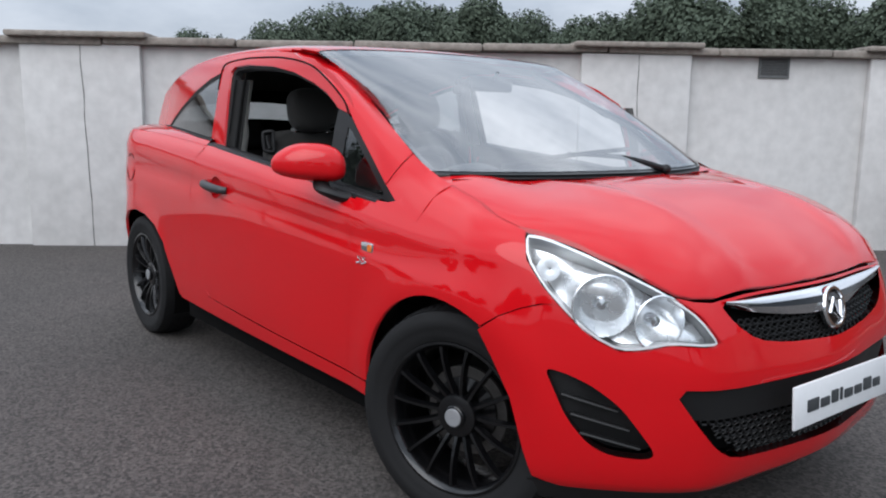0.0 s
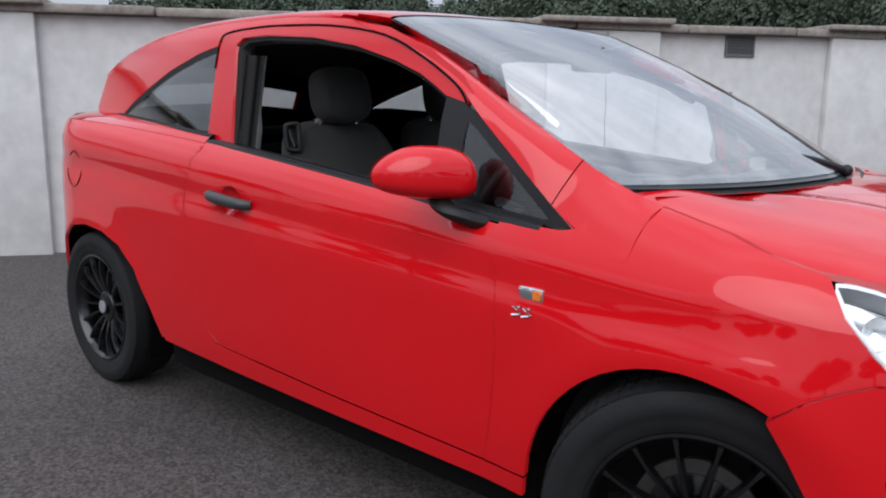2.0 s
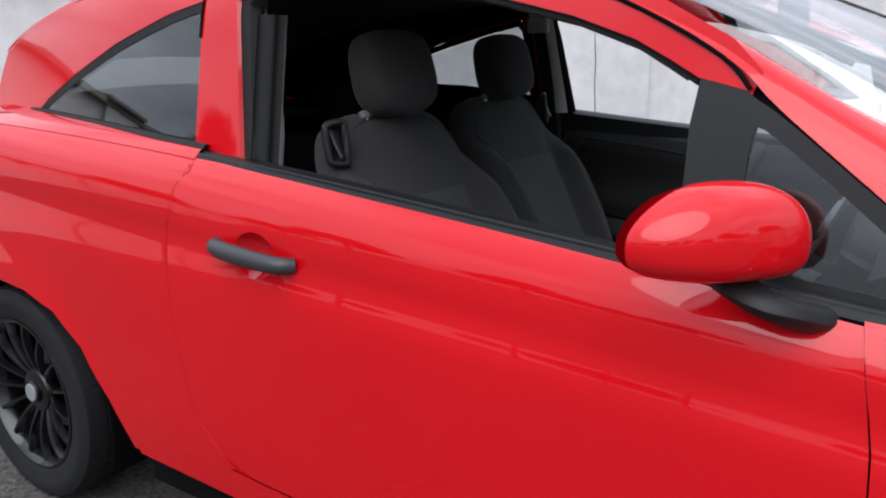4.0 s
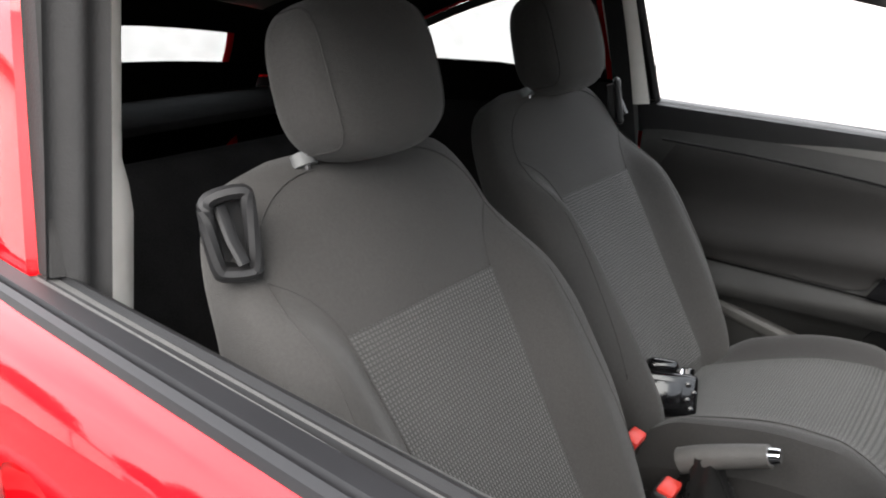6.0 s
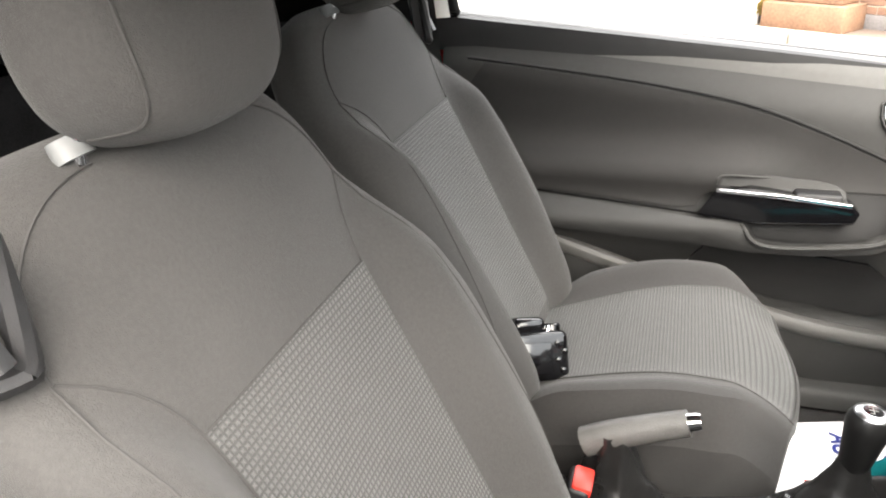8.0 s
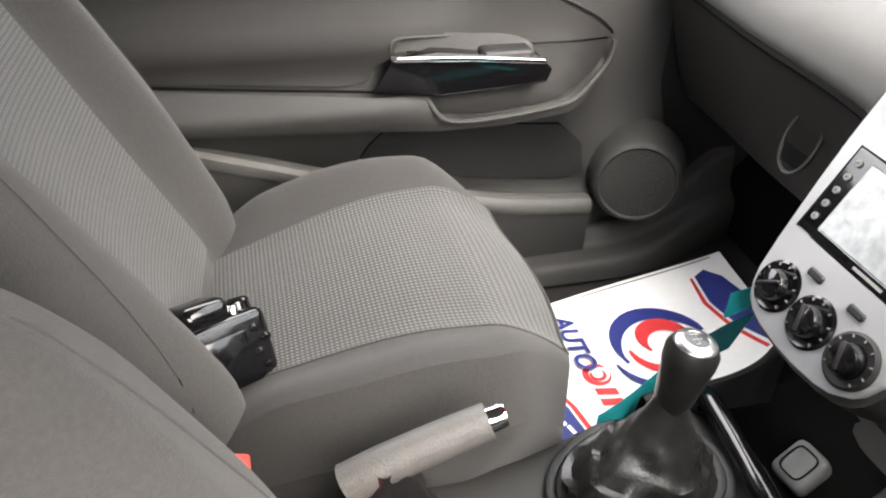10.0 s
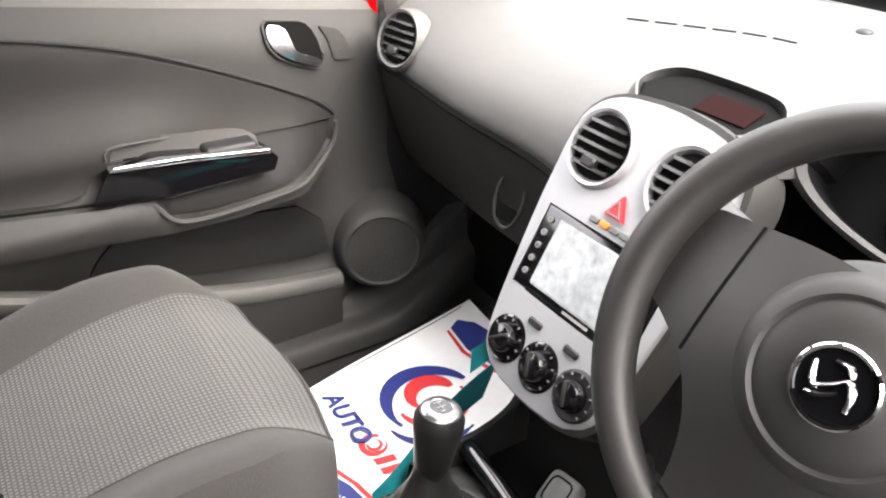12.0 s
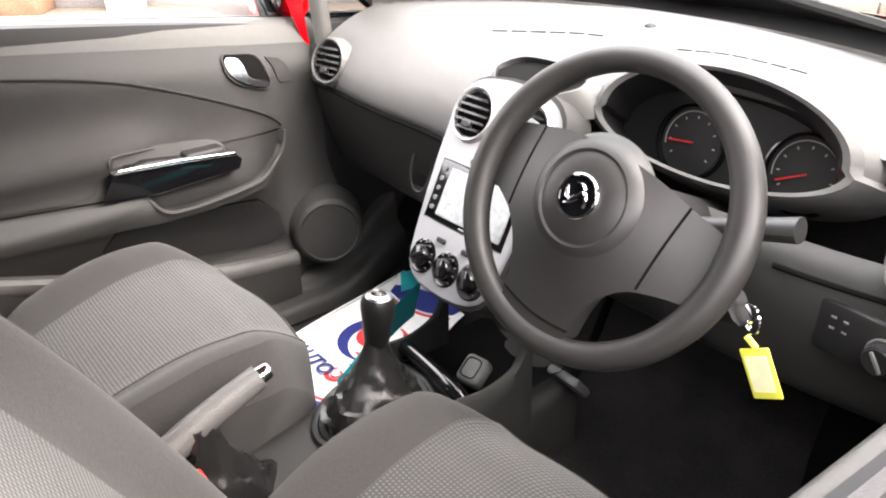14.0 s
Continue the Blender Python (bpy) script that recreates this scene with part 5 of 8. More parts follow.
PALE = mat("pale_pillar_plastic", (0.56, 0.54, 0.50), 0.6, var=0.05, bump=0.2, bump_scale=800)
LINER = mat("headlining", (0.10, 0.10, 0.098), 0.95, var=0.05)
CARPET = mat("black_carpet", (0.024, 0.023, 0.023), 1.0, var=0.4, scale=12, fine=300, bump=0.8, bump_scale=500, spec=0.1)
SEAM = mat("dark_seam", (0.028, 0.027, 0.026), 0.9)
LEATHER = mat("black_leather", (0.010, 0.010, 0.010), 0.30, var=0.25, scale=15, fine=120, bump=0.12, bump_scale=300)
RED_BUTTON = mat("red_button", (0.50, 0.03, 0.02), 0.4)
DIAL_RED = mat("needle_red", (0.40, 0.012, 0.012), 0.5, spec=0.2)
GREY_MARK = mat("grey_print", (0.16, 0.16, 0.16), 0.6, spec=0.2)
DIAL_WHITE = mat("dial_white", (0.21, 0.205, 0.20), 0.6, spec=0.2)
PAPER = mat("white_paper", (0.80, 0.80, 0.79), 0.7, var=0.03, scale=12, bump=0.15, bump_scale=40)
INK_BLUE = mat("blue_ink", (0.012, 0.022, 0.16), 0.6, var=0.1)
INK_RED = mat("red_ink", (0.62, 0.03, 0.035), 0.6, var=0.1)
TEAL = mat("teal_card", (0.005, 0.27, 0.30), 0.35, var=0.15, scale=18)
YELLOW = mat("yellow_tag", (0.90, 0.88, 0.10), 0.45, var=0.03)
SCREEN_GLASS = mat("radio_screen", (0.30, 0.32, 0.33), 0.22, var=0.35, scale=30, fine=90)

# ---- shell
shell = thing("cabin_lining", "dark cabin lining with black carpet and grey headlining", "car interior", kind="structure")
bm = bmesh.new()
sheet(bm, lambda x, y: Vector((x, y, 0.255 + 0.17 * smooth((x + 0.48) / 0.35) + 0.05 * smooth((-1.75 - x) / 0.2) + 0.012 * noise.noise(Vector((x * 6, y * 6, 0))))), [-2.95 + 0.1 * i for i in range(29)], [-0.70 + 0.1 * i for i in range(15)])
part("carpet", bm, CARPET, shell)
bm = bmesh.new()
sheet(bm, lambda k, u: roof_pt(k, u) + Vector((0, 0, -0.035)) - Vector((0, roof_pt(k, u).y * 0.035, 0)), [0.03 + 0.95 * i / 20 for i in range(21)], [0.1 + 1.8 * i / 16 for i in range(17)])
part("headlining", bm, LINER, shell)
for sy in (-1, 1):
    bm = bmesh.new()
    sheet(bm, lambda x, z: Vector((x, sy * (0.70 - 0.03 * smooth((-2.2 - x) / 0.5)), z)), [-2.9, -2.6, -2.2, -1.9, -1.68], [0.25, 0.5, 0.8, 1.02, 1.058])
    part("side_lining", bm, CARPET, shell)
    # pillar trims
    bm = bmesh.new()
    sheet(bm, lambda z, w: Vector((-1.598 - 0.085 * w - 0.10 * (z - 1.03), sy * (-cabin(-1.62, z).y - 0.055 - 0.02 * math.sin(math.pi * w)), z)), [1.01 + 0.035 * i for i in range(11)], [i / 6 for i in range(7)])
    pt = part("pillar_lining", bm, PALE, shell, "pale plastic door pillar trim")
    bm = bmesh.new()
    sheet(bm, lambda z, w: Vector((-1.625 - 0.05 * w, sy * (-cabin(-1.62, max(z, 0.95)).y - 0.058 - 0.012 * math.sin(math.pi * w)), z)), [0.45 + 0.056 * i for i in range(11)], [i / 4 for i in range(5)])
    part("lower_pillar_lining", bm, TRIM, shell)
    # rubber seals round the door opening
    for k, off in enumerate((0.0, 0.022)):
        bm = bmesh.new()
        line = [(x - 0.008 - off * 0.6, sy * (-cabin(x, z).y - 0.02 - off), z + (0.004 if z > 1.1 else 0)) for x, z in OPEN]
        tube(bm, through_points(line, 4), 0.011, 8)
        part("door_seal", bm, BLACK_RUBBER, shell)
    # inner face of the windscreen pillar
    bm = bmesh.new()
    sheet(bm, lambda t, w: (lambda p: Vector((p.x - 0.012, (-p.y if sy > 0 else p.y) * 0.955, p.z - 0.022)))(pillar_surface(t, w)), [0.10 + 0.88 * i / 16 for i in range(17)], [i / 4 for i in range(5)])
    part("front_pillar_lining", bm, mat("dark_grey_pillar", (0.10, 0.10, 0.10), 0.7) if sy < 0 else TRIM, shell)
    # belt with its guide
    if sy < 0:
        continue
    bm = bmesh.new()
    pts = [Vector((-1.66, sy * 0.60, 1.30)), Vector((-1.63, sy * 0.605, 1.12)), Vector((-1.60, sy * 0.63, 0.80)), Vector((-1.55, sy * 0.66, 0.50))]
    rows = [[bm.verts.new(p + Vector((d, 0, 0))) for d in (-0.023, 0.023)] for p in through_points(pts, 4)]
    for a, b in zip(rows, rows[1:]):
        bm.faces.new((a[0], a[1], b[1], b[0]))
    belt = tagged(part("seat_belt", bm, BLACK_RUBBER), "black webbing seat belt on the door pillar", "seat belt", "front seat belts")
    bm = bmesh.new()
    box(bm, (-1.70, sy * 0.60 - 0.012, 1.28), (-1.62, sy * 0.60 + 0.012, 1.33), 0.01, 2)
    part("belt_guide", bm, PALE, belt)
bm = bmesh.new()
box(bm, (-2.92, -0.62, 1.00), (-2.42, 0.62, 1.02), 0.006)
shelf = tagged(part("parcel_shelf", bm, CARPET), "black parcel shelf under the rear window", "shelf")
rear = thing("bench_seat", "dark cloth rear bench seat with rounded headrests", "seat")
bm = bmesh.new()
box(bm, (-2.10, -0.62, 0.30), (-1.85, 0.62, 0.56), 0.06, 4)
part("seat_cushion", bm, CARPET, rear)
bm = bmesh.new()
box(bm, (-2.28, -0.62, 0.45), (-2.14, 0.62, 1.0), 0.06, 4, Matrix.Translation((-2.1, 0, 0.5)) @ Matrix.Rotation(radians(-12), 4, "Y") @ Matrix.Translation((2.1, 0, -0.5)))
part("seat_back", bm, CARPET, rear)
for y in (-0.36, 0.36):
    bm = bmesh.new()
    box(bm, (-2.36, y - 0.12, 0.98), (-2.27, y + 0.12, 1.13), 0.04, 4)
    part("headrest", bm, CARPET, rear)


# ---- front seats
def front_seat(hinge, front, centre, lean, label, lever_side, top_turn=0.0):
    """hinge: x where back meets cushion; lean: back's slope in degrees."""
    s = thing("front_seat", label, "car seat", Matrix.Translation((hinge, centre, 0.50)), "front seats")
    L = radians(lean)
    up = Vector((-math.sin(L), 0, math.cos(L)))
    fwd = Vector((math.cos(L), 0, math.sin(L)))
    WB = spline([(-0.06, 0.175), (0.0, 0.215), (0.12, 0.260), (0.24, 0.286), (0.33, 0.286), (0.42, 0.266), (0.48, 0.248), (0.56, 0.232), (0.61, 0.214), (0.64, 0.192), (0.658, 0.160), (0.668, 0.11)], 1)
    DB = spline([(-0.06, 0.05), (0.05, 0.075), (0.30, 0.072), (0.48, 0.060), (0.58, 0.056), (0.63, 0.048), (0.655, 0.034), (0.668, 0.012)], 1)
    # inner edge of the side bolsters: beside the ribbed panel, then out to the shoulder seam
    EDGE_IN = spline([(-0.06, 0.115), (0.10, 0.118), (0.25, 0.126), (0.38, 0.137), (0.442, 0.143), (0.472, 0.153), (0.503, 0.172), (0.53, 0.203), (0.56, 0.225)], 1)

    def back_pt(v, a):
        """v metres up the back, a round the section; a 0..pi is the front."""
        w, d = WB(v), DB(v)
        c, q = math.cos(a), math.sin(a)
        u = math.copysign(abs(c) ** 0.62, c)
        dep = math.copysign(abs(q) ** 0.55, q) * d
        if q > 0:
            y = abs(u) * w
            bol = smooth((y - EDGE_IN(v) + 0.004) / 0.072) * 0.052 * smooth((0.555 - v) / 0.16) * q ** 0.25
            dep += bol - 0.016 * math.exp(-(u / 0.5) ** 2) * smooth((0.52 - v) / 0.2)
        return Vector((0, u * w, 0)) + up * v + fwd * (dep - 0.035)

    bm = bmesh.new()
    vs = [-0.06 + 0.728 * i / 56 for i in range(57)]
    rows = sheet(bm, lambda a, v: back_pt(v, a), [2 * math.pi * i / 112 for i in range(112)], vs, closed=True)
    bm.faces.new([r[-1] for r in rows])
    bm.faces.new([r[0] for r in rows][::-1])
    back = part("backrest", bm, CLOTH, s)

    def front_at(u, v, lift=0.0):
        a = math.acos(max(min(math.copysign(abs(u) ** (1 / 0.62), u), 1), -1))
        return back_pt(v, a) + fwd * lift

    top_v = 0.442
    at_y = lambda y, v, lift=0.0: front_at(y / WB(v), v, lift)
    bm = bmesh.new()
    sheet(bm, lambda u, v: at_y(u * EDGE_IN(v), v, 0.0022), [-1 + 2 * i / 28 for i in range(29)], [0.02 + (top_v - 0.02) * i / 28 for i in range(29)], uv=lambda u, v: (u * 0.135, v))
    part("back_panel", bm, WEAVE, back, "ribbed grey cloth panel")
    for sg in (-1, 1):
        for pts in ([at_y(sg * EDGE_IN(v), v, 0.0008) for v in [0.02 + 0.51 * i / 30 for i in range(31)]],
                    [at_y(sg * (0.078 + 0.126 * math.sin(math.pi / 2 * i / 14)), 0.637 - 0.107 * (1 - math.cos(math.pi / 2 * i / 14)), 0.0006) for i in range(15)],
                    [at_y(sg * (0.205 + 0.030 * i / 12), 0.53 - 0.50 * i / 12, 0.0004) for i in range(13)]):
            bm = bmesh.new()
            tube(bm, pts, 0.0011, 5)
            part("back_seam", bm, SEAM, back)
    bm = bmesh.new()
    tube(bm, [at_y(-0.143 + 0.286 * i / 16, top_v, 0.0012) for i in range(17)], 0.0012, 5)
    part("back_seam", bm, SEAM, back)
    # upright padded headrest on two posts
    tilt = radians(12)
    h_up, h_fw = Vector((-math.sin(tilt), 0, math.cos(tilt))), Vector((math.cos(tilt), 0, math.sin(tilt)))
    hc = up * 0.724 + fwd * 0.066

    def rest(x, y, z):
        """A rounded block: x forward, y across, z up, each -1..1."""
        wid = 0.117 * (1 - 0.05 * max(z, 0) ** 2 - 0.16 * max(-z, 0) ** 2.5)
        dep = 0.052 * (1 - 0.10 * z) + 0.010 * (1 - y * y) * (x > 0) * (1 - z * z)
        return hc + h_fw * (dep * x) + Vector((0, wid * y, 0)) + h_up * (0.093 * z - 0.008 * (1 - y * y) * (z < -0.5))

    bm = bmesh.new()
    bmesh.ops.create_uvsphere(bm, u_segments=64, v_segments=36, radius=1.0)
    for v in bm.verts:
        v.co = rest(*(math.copysign(abs(c) ** 0.52, c) for c in v.co))
    hr = part("headrest", bm, CLOTH, s, "rounded grey cloth headrest")
    for sg in (-1, 1):
        bm = bmesh.new()
        loop = []
        for i in range(49):
            a = radians(-100 + 200 * i / 48)
            y = 0.68
            r = math.sqrt(1 - y * y)
            x, z = r * math.cos(a), r * math.sin(a)
            loop.append(rest(math.copysign(abs(x) ** 0.52, x), sg * y ** 0.52, math.copysign(abs(z) ** 0.52, z)) + h_fw * 0.0004)
        tube(bm, loop, 0.0014, 5)
        part("headrest_seam", bm, SEAM, hr)
        bm = bmesh.new()
        p0 = up * 0.640 + Vector((0, 0.083 * sg, 0)) + fwd * 0.006
        tube(bm, [p0, p0 + up * 0.04 + fwd * 0.022], 0.0055, 10)
        part("headrest_post", bm, CHROME, hr)
        bm = bmesh.new()
        tube(bm, [p0 + up * 0.004, p0 + up * 0.020], lambda t: 0.017 - 0.002 * t, 18, flat=0.8)
        part("post_collar", bm, VENT_GREY, back, "grey plastic post collar")
    # cushion
    length = front - hinge

    def cushion_top(u, v):
        """u across, v 0 at the hinge to 1 at the front."""
        z = -0.008 + 0.064 * smooth((v + 0.15) / 0.85) + 0.012 * math.sin(v * 2.4) + 0.036 * math.exp(-((abs(u) - 0.80) / 0.17) ** 2) * smooth(v / 0.25) * (1 - 0.4 * v)
        z -= 0.085 * smooth((v - 0.80) / 0.28) + 0.05 * max(abs(u) - 0.86, 0) / 0.14
        w = 0.235 + 0.025 * smooth(v / 0.5) - 0.050 * smooth((v - 0.76) / 0.28)
        return Vector((v * length + 0.045 * smooth((v - 0.8) / 0.2) * (1 - u * u), u * w, z))

    bm = bmesh.new()
    us = [-1 + 2 * i / 40 for i in range(41)]
    wsv = [-0.12 + 1.12 * i / 32 for i in range(33)]
    rows = sheet(bm, lambda u, v: cushion_top(u, v), us, wsv)
    border = [r[0] for r in rows] + [v for v in rows[-1][1:]] + [r[-1] for r in rows[::-1][1:]] + [v for v in rows[0][::-1][1:-1]]
    prev = border
    for drop, draw in ((0.02, 1.002), (0.07, 0.955), (0.15, 0.85)):
        ring = [bm.verts.new(Vector((v.co.x * (draw if v.co.x > 0.1 else 1), v.co.y * draw, min(v.co.z, 0.03) - drop))) for v in border]
        for i in range(len(ring)):
            j = (i + 1) % len(ring)
            bm.faces.new((prev[i], prev[j], ring[j], ring[i]))
        prev = ring
    cu = part("cushion", bm, CLOTH_SIDE, s)
    half = lambda v: min((0.124 + 0.036 * v) / (0.235 + 0.025 * smooth(v / 0.5) - 0.050 * smooth((v - 0.76) / 0.28)), 0.78)
    bm = bmesh.new()
    sheet(bm, lambda u, v: cushion_top(u * half(v), v) + Vector((0.0, 0, 0.0026)), [-1 + 2 * i / 24 for i in range(25)], [0.03 + 0.95 * i / 32 for i in range(33)], uv=lambda u, v: (u * 0.145, v * 0.43))
    part("cushion_panel", bm, WEAVE, cu, "ribbed grey cloth panel")
    for sg in (-1, 1):
        bm = bmesh.new()
        tube(bm, [cushion_top(sg * half(v), v) + Vector((0, 0, 0.001)) for v in [0.03 + 0.97 * i / 24 for i in range(25)]], 0.0014, 5)
        part("cushion_seam", bm, SEAM, cu)
    bm = bmesh.new()
    tube(bm, [cushion_top(half(0.985) * (-1 + 2 * i / 16), 0.985) + Vector((0.001, 0, 0.001)) for i in range(17)], 0.0014, 5)
    part("cushion_seam", bm, SEAM, cu)
    # floor frame
    bm = bmesh.new()
    for y in (-0.19, 0.19):
        box(bm, (0.02, y - 0.02, -0.245), (length - 0.03, y + 0.02, -0.08), 0.01)
    part("seat_rail", bm, DARK, s)
    # folding lever high on the outer shoulder
    base = up * 0.584 + Vector((0, lever_side * 0.224, 0)) - fwd * 0.020
    side = Vector((0, lever_side, 0))
    bm = bmesh.new()
    shape = ((-0.9, -0.75), (-1.0, 0.55), (-0.7, 1.0), (0.75, 1.1), (1.0, 0.8), (0.85, -0.85), (0.6, -1.05), (-0.6, -1.0))
    face = Vector((0.90, lever_side * 0.44, 0)).normalized()
    along = Vector((0.44, -lever_side * 0.90, 0)).normalized()
    side = face
    ring = [base + fwd * 0.030 + face * 0.014 + Vector((-0.12, 0, 0.99)) * (0.040 * z + 0.010) + along * (0.022 * x) for x, z in shape]
    tube(bm, through_points(ring, 4, closed=True), 0.0085, 8, closed=True)
    lever = part("tilt_lever", bm, BLACK_PLASTIC, s, "black plastic seat folding lever")
    bm = bmesh.new()
    pts = through_points(ring, 3, closed=True)
    c = sum(pts, Vector()) / len(pts)
    inner = [c + (p - c) * 0.93 - side * 0.004 for p in pts]
    floor_pts = [c + (p - c) * 0.80 - side * 0.022 for p in pts]
    rim, low_ring, mid = [bm.verts.new(p) for p in inner], [bm.verts.new(p) for p in floor_pts], bm.verts.new(c - side * 0.024)
    for i in range(len(rim)):
        j = (i + 1) % len(rim)
        bm.faces.new((rim[i], rim[j], low_ring[j], low_ring[i]))
        bm.faces.new((low_ring[i], low_ring[j], mid))
    part("lever_recess", bm, BLACK_PLASTIC, lever)
    bm = bmesh.new()
    tube(bm, [c - up * 0.030 + side * 0.004, c + side * 0.009 - fwd * 0.004, c + up * 0.034 + side * 0.004], 0.008, 8, flat=0.6)
    part("lever_grip", bm, BLACK_PLASTIC, lever)
    return s


front_seat(-1.245, -0.845, -0.373, 27, "grey cloth driver's seat with a ribbed centre panel", -1)
front_seat(-1.358, -0.951, 0.305, 26.5, "grey cloth passenger seat with a ribbed centre panel", 1)

# ---- door trims
def door_trim(sy):
    d = thing("door_trim", "charcoal moulded door lining with a pull handle and speaker", "door panel")
    flip = sy < 0
    rel = lambda x, z: (0.690 + 0.042 * smooth((z - 0.79 - 0.10 * min(max(-0.55 - x, 0), 1)) / 0.13) + 0.012 * math.sin((z - 0.3) * 3.0) - 0.055 * math.exp(-((z - 0.60) / 0.075) ** 2) * smooth((-0.66 - x) / 0.10)
                        - 0.035 * math.exp(-(((x + 0.59) / 0.085) ** 2 + ((z - 0.45) / 0.085) ** 2)) - 0.030 * smooth((0.42 - z) / 0.06) * smooth((z - 0.24) / 0.05) * smooth((-0.62 - x) / 0.05))
    top = lambda x: 0.895 + (-0.53 - x) * 0.105
    sfn = lambda off: (lambda x, z: Vector((x, rel(x, z) - off, z)))
    inward = Vector((0, -1, 0))
    outline = [(-0.545, 0.875), (-0.545, 0.60), (-0.505, 0.42), (-0.53, 0.32), (-0.62, 0.275), (-1.2, 0.275), (-1.60, 0.30), (-1.62, 1.005), (-1.2, 0.962), (-0.86, 0.928)]
    trimmed("door_lining", outline, sfn(0.0), 0.025, DOOR_TRIM, d, flip=flip, out=inward, depth=0.03)
    # rolled ledge under the glass
    bm = bmesh.new()
    rows = []
    for x in [-1.62 + 1.085 * i / 24 for i in range(25)]:
        z = top(x)
        rows.append([bm.verts.new((x, sy * y, zz)) for y, zz in (((0.772, z + 0.010), (0.758, z + 0.013), (0.744, z + 0.008), (0.734, z - 0.006), (0.727, z - 0.026), (0.722, z - 0.055)) if sy > 0 else ((0.775, z - 0.004), (0.757, z + 0.004), (0.738, z + 0.003), (0.721, z - 0.004), (0.712, z - 0.018), (0.700, z - 0.090)))])
    for a, b in zip(rows, rows[1:]):
        for i in range(5):
            bm.faces.new((a[i], a[i + 1], b[i + 1], b[i]) if sy > 0 else (b[i], b[i + 1], a[i + 1], a[i]))
    # dash grey on the same door plastic paints in the sill's glare
    part("window_sill", bm, DASH, d)
    ins = [(-1.56, 0.925), (-1.40, 0.908), (-1.19, 0.882), (-1.0, 0.847), (-0.85, 0.795), (-0.705, 0.731), (-0.662, 0.700), (-0.658, 0.690), (-0.80, 0.692), (-0.98, 0.690), (-1.062, 0.688), (-1.085, 0.646), (-1.25, 0.659), (-1.56, 0.682)]
    # dark tube draws the groove's soft shadow above the insert
    bm = bmesh.new()
    tube(bm, [(p.x, sy * (rel(p.x, p.y) - 0.006), p.y) for p in through_points([(x, z + 0.004, 0) for x, z in ins[:8]], 5)], 0.0030, 8)
    part("insert_groove_shade", bm, TRIM_LOW, d)
    roll = lambda x, z: Vector((x, rel(x, z) - 0.010 - 0.032 * math.exp(-((z - 0.715) / 0.045) ** 2) * smooth((-0.84 - x) / 0.20), z))
    trimmed("upper_insert", soften(ins, 1), roll, 0.022, TRIM_SOFT, d, flip=flip, out=inward, depth=0.030, holes=[[(-1.042, 0.697), (-1.032, 0.719), (-0.94, 0.715), (-0.845, 0.704), (-0.82, 0.697)]])
    # arm rest, which drops to a lip under the pull
    ins = [(-1.56, 0.677), (-1.25, 0.654), (-1.06, 0.641), (-1.004, 0.640), (-0.990, 0.625), (-0.968, 0.598), (-0.93, 0.590), (-0.86, 0.594), (-0.76, 0.608), (-0.69, 0.630), (-0.668, 0.655), (-0.660, 0.652), (-0.672, 0.618), (-0.74, 0.590), (-0.86, 0.572), (-0.97, 0.570), (-1.06, 0.580), (-1.25, 0.592), (-1.56, 0.612)]
    trimmed("arm_rest", ins, lambda x, z: Vector((x, rel(x, z) - 0.020 - 0.018 * math.exp(-((z - 0.625) / 0.032) ** 2) * smooth((-0.96 - x) / 0.1), z)), 0.02, DOOR_TRIM, d, flip=flip, out=inward, depth=0.030)
    bm = bmesh.new()
    tube(bm, [(p.x, sy * (rel(p.x, p.y) - 0.024), p.y) for p in through_points([(-1.56, 0.679, 0), (-1.25, 0.6565, 0), (-1.06, 0.6435, 0)], 6)], 0.0022, 6)
    part("arm_rest_gap", bm, DARK, d)
    bm = bmesh.new()
    tube(bm, [(p.x, sy * (rel(p.x, p.y) - 0.021), p.y) for p in through_points([(-1.004, 0.640, 0), (-0.990, 0.625, 0), (-0.968, 0.598, 0), (-0.93, 0.589, 0), (-0.86, 0.593, 0), (-0.76, 0.607, 0), (-0.69, 0.629, 0), (-0.664, 0.658, 0), (-0.660, 0.690, 0)], 5)], 0.0045, 8)
    part("arm_rest_edge", bm, TRIM, d)
    # darker patch on the surface paints the shade of the hollow
    hollow = [(-1.0, 0.690), (-0.995, 0.64), (-0.965, 0.60), (-0.90, 0.592), (-0.80, 0.603), (-0.69, 0.632), (-0.666, 0.66), (-0.664, 0.688), (-0.80, 0.688)]
    trimmed("grip_hollow_shade", hollow, sfn(0.004), 0.03, TRIM_LOW, d, flip=flip, out=inward, depth=0.004)
    # pull: black bar with a bright strip, cup behind
    def prism(b, outline, y0, y1, m=0.004):
        lo = [b.verts.new((x, sy * y0, z)) for x, z in outline]
        hi = [b.verts.new((x + (0.07 if x < -1.0 else 0.0), sy * y1, z)) for x, z in outline]
        faces = [b.faces.new(lo), b.faces.new(hi[::-1])]
        for i in range(len(lo)):
            j = (i + 1) % len(lo)
            faces.append(b.faces.new((lo[i], hi[i], hi[j], lo[j])))
        bmesh.ops.recalc_face_normals(b, faces=b.faces[:])
        bmesh.ops.bevel(b, geom=b.edges[:], offset=m, segments=3, profile=0.6, affect="EDGES", clamp_overlap=True)
    bm = bmesh.new()
    prism(bm, [(-1.084, 0.646), (-1.050, 0.702), (-0.93, 0.697), (-0.806, 0.685), (-0.790, 0.670), (-0.798, 0.648), (-0.86, 0.643), (-0.97, 0.636)], 0.620, 0.668, 0.005)
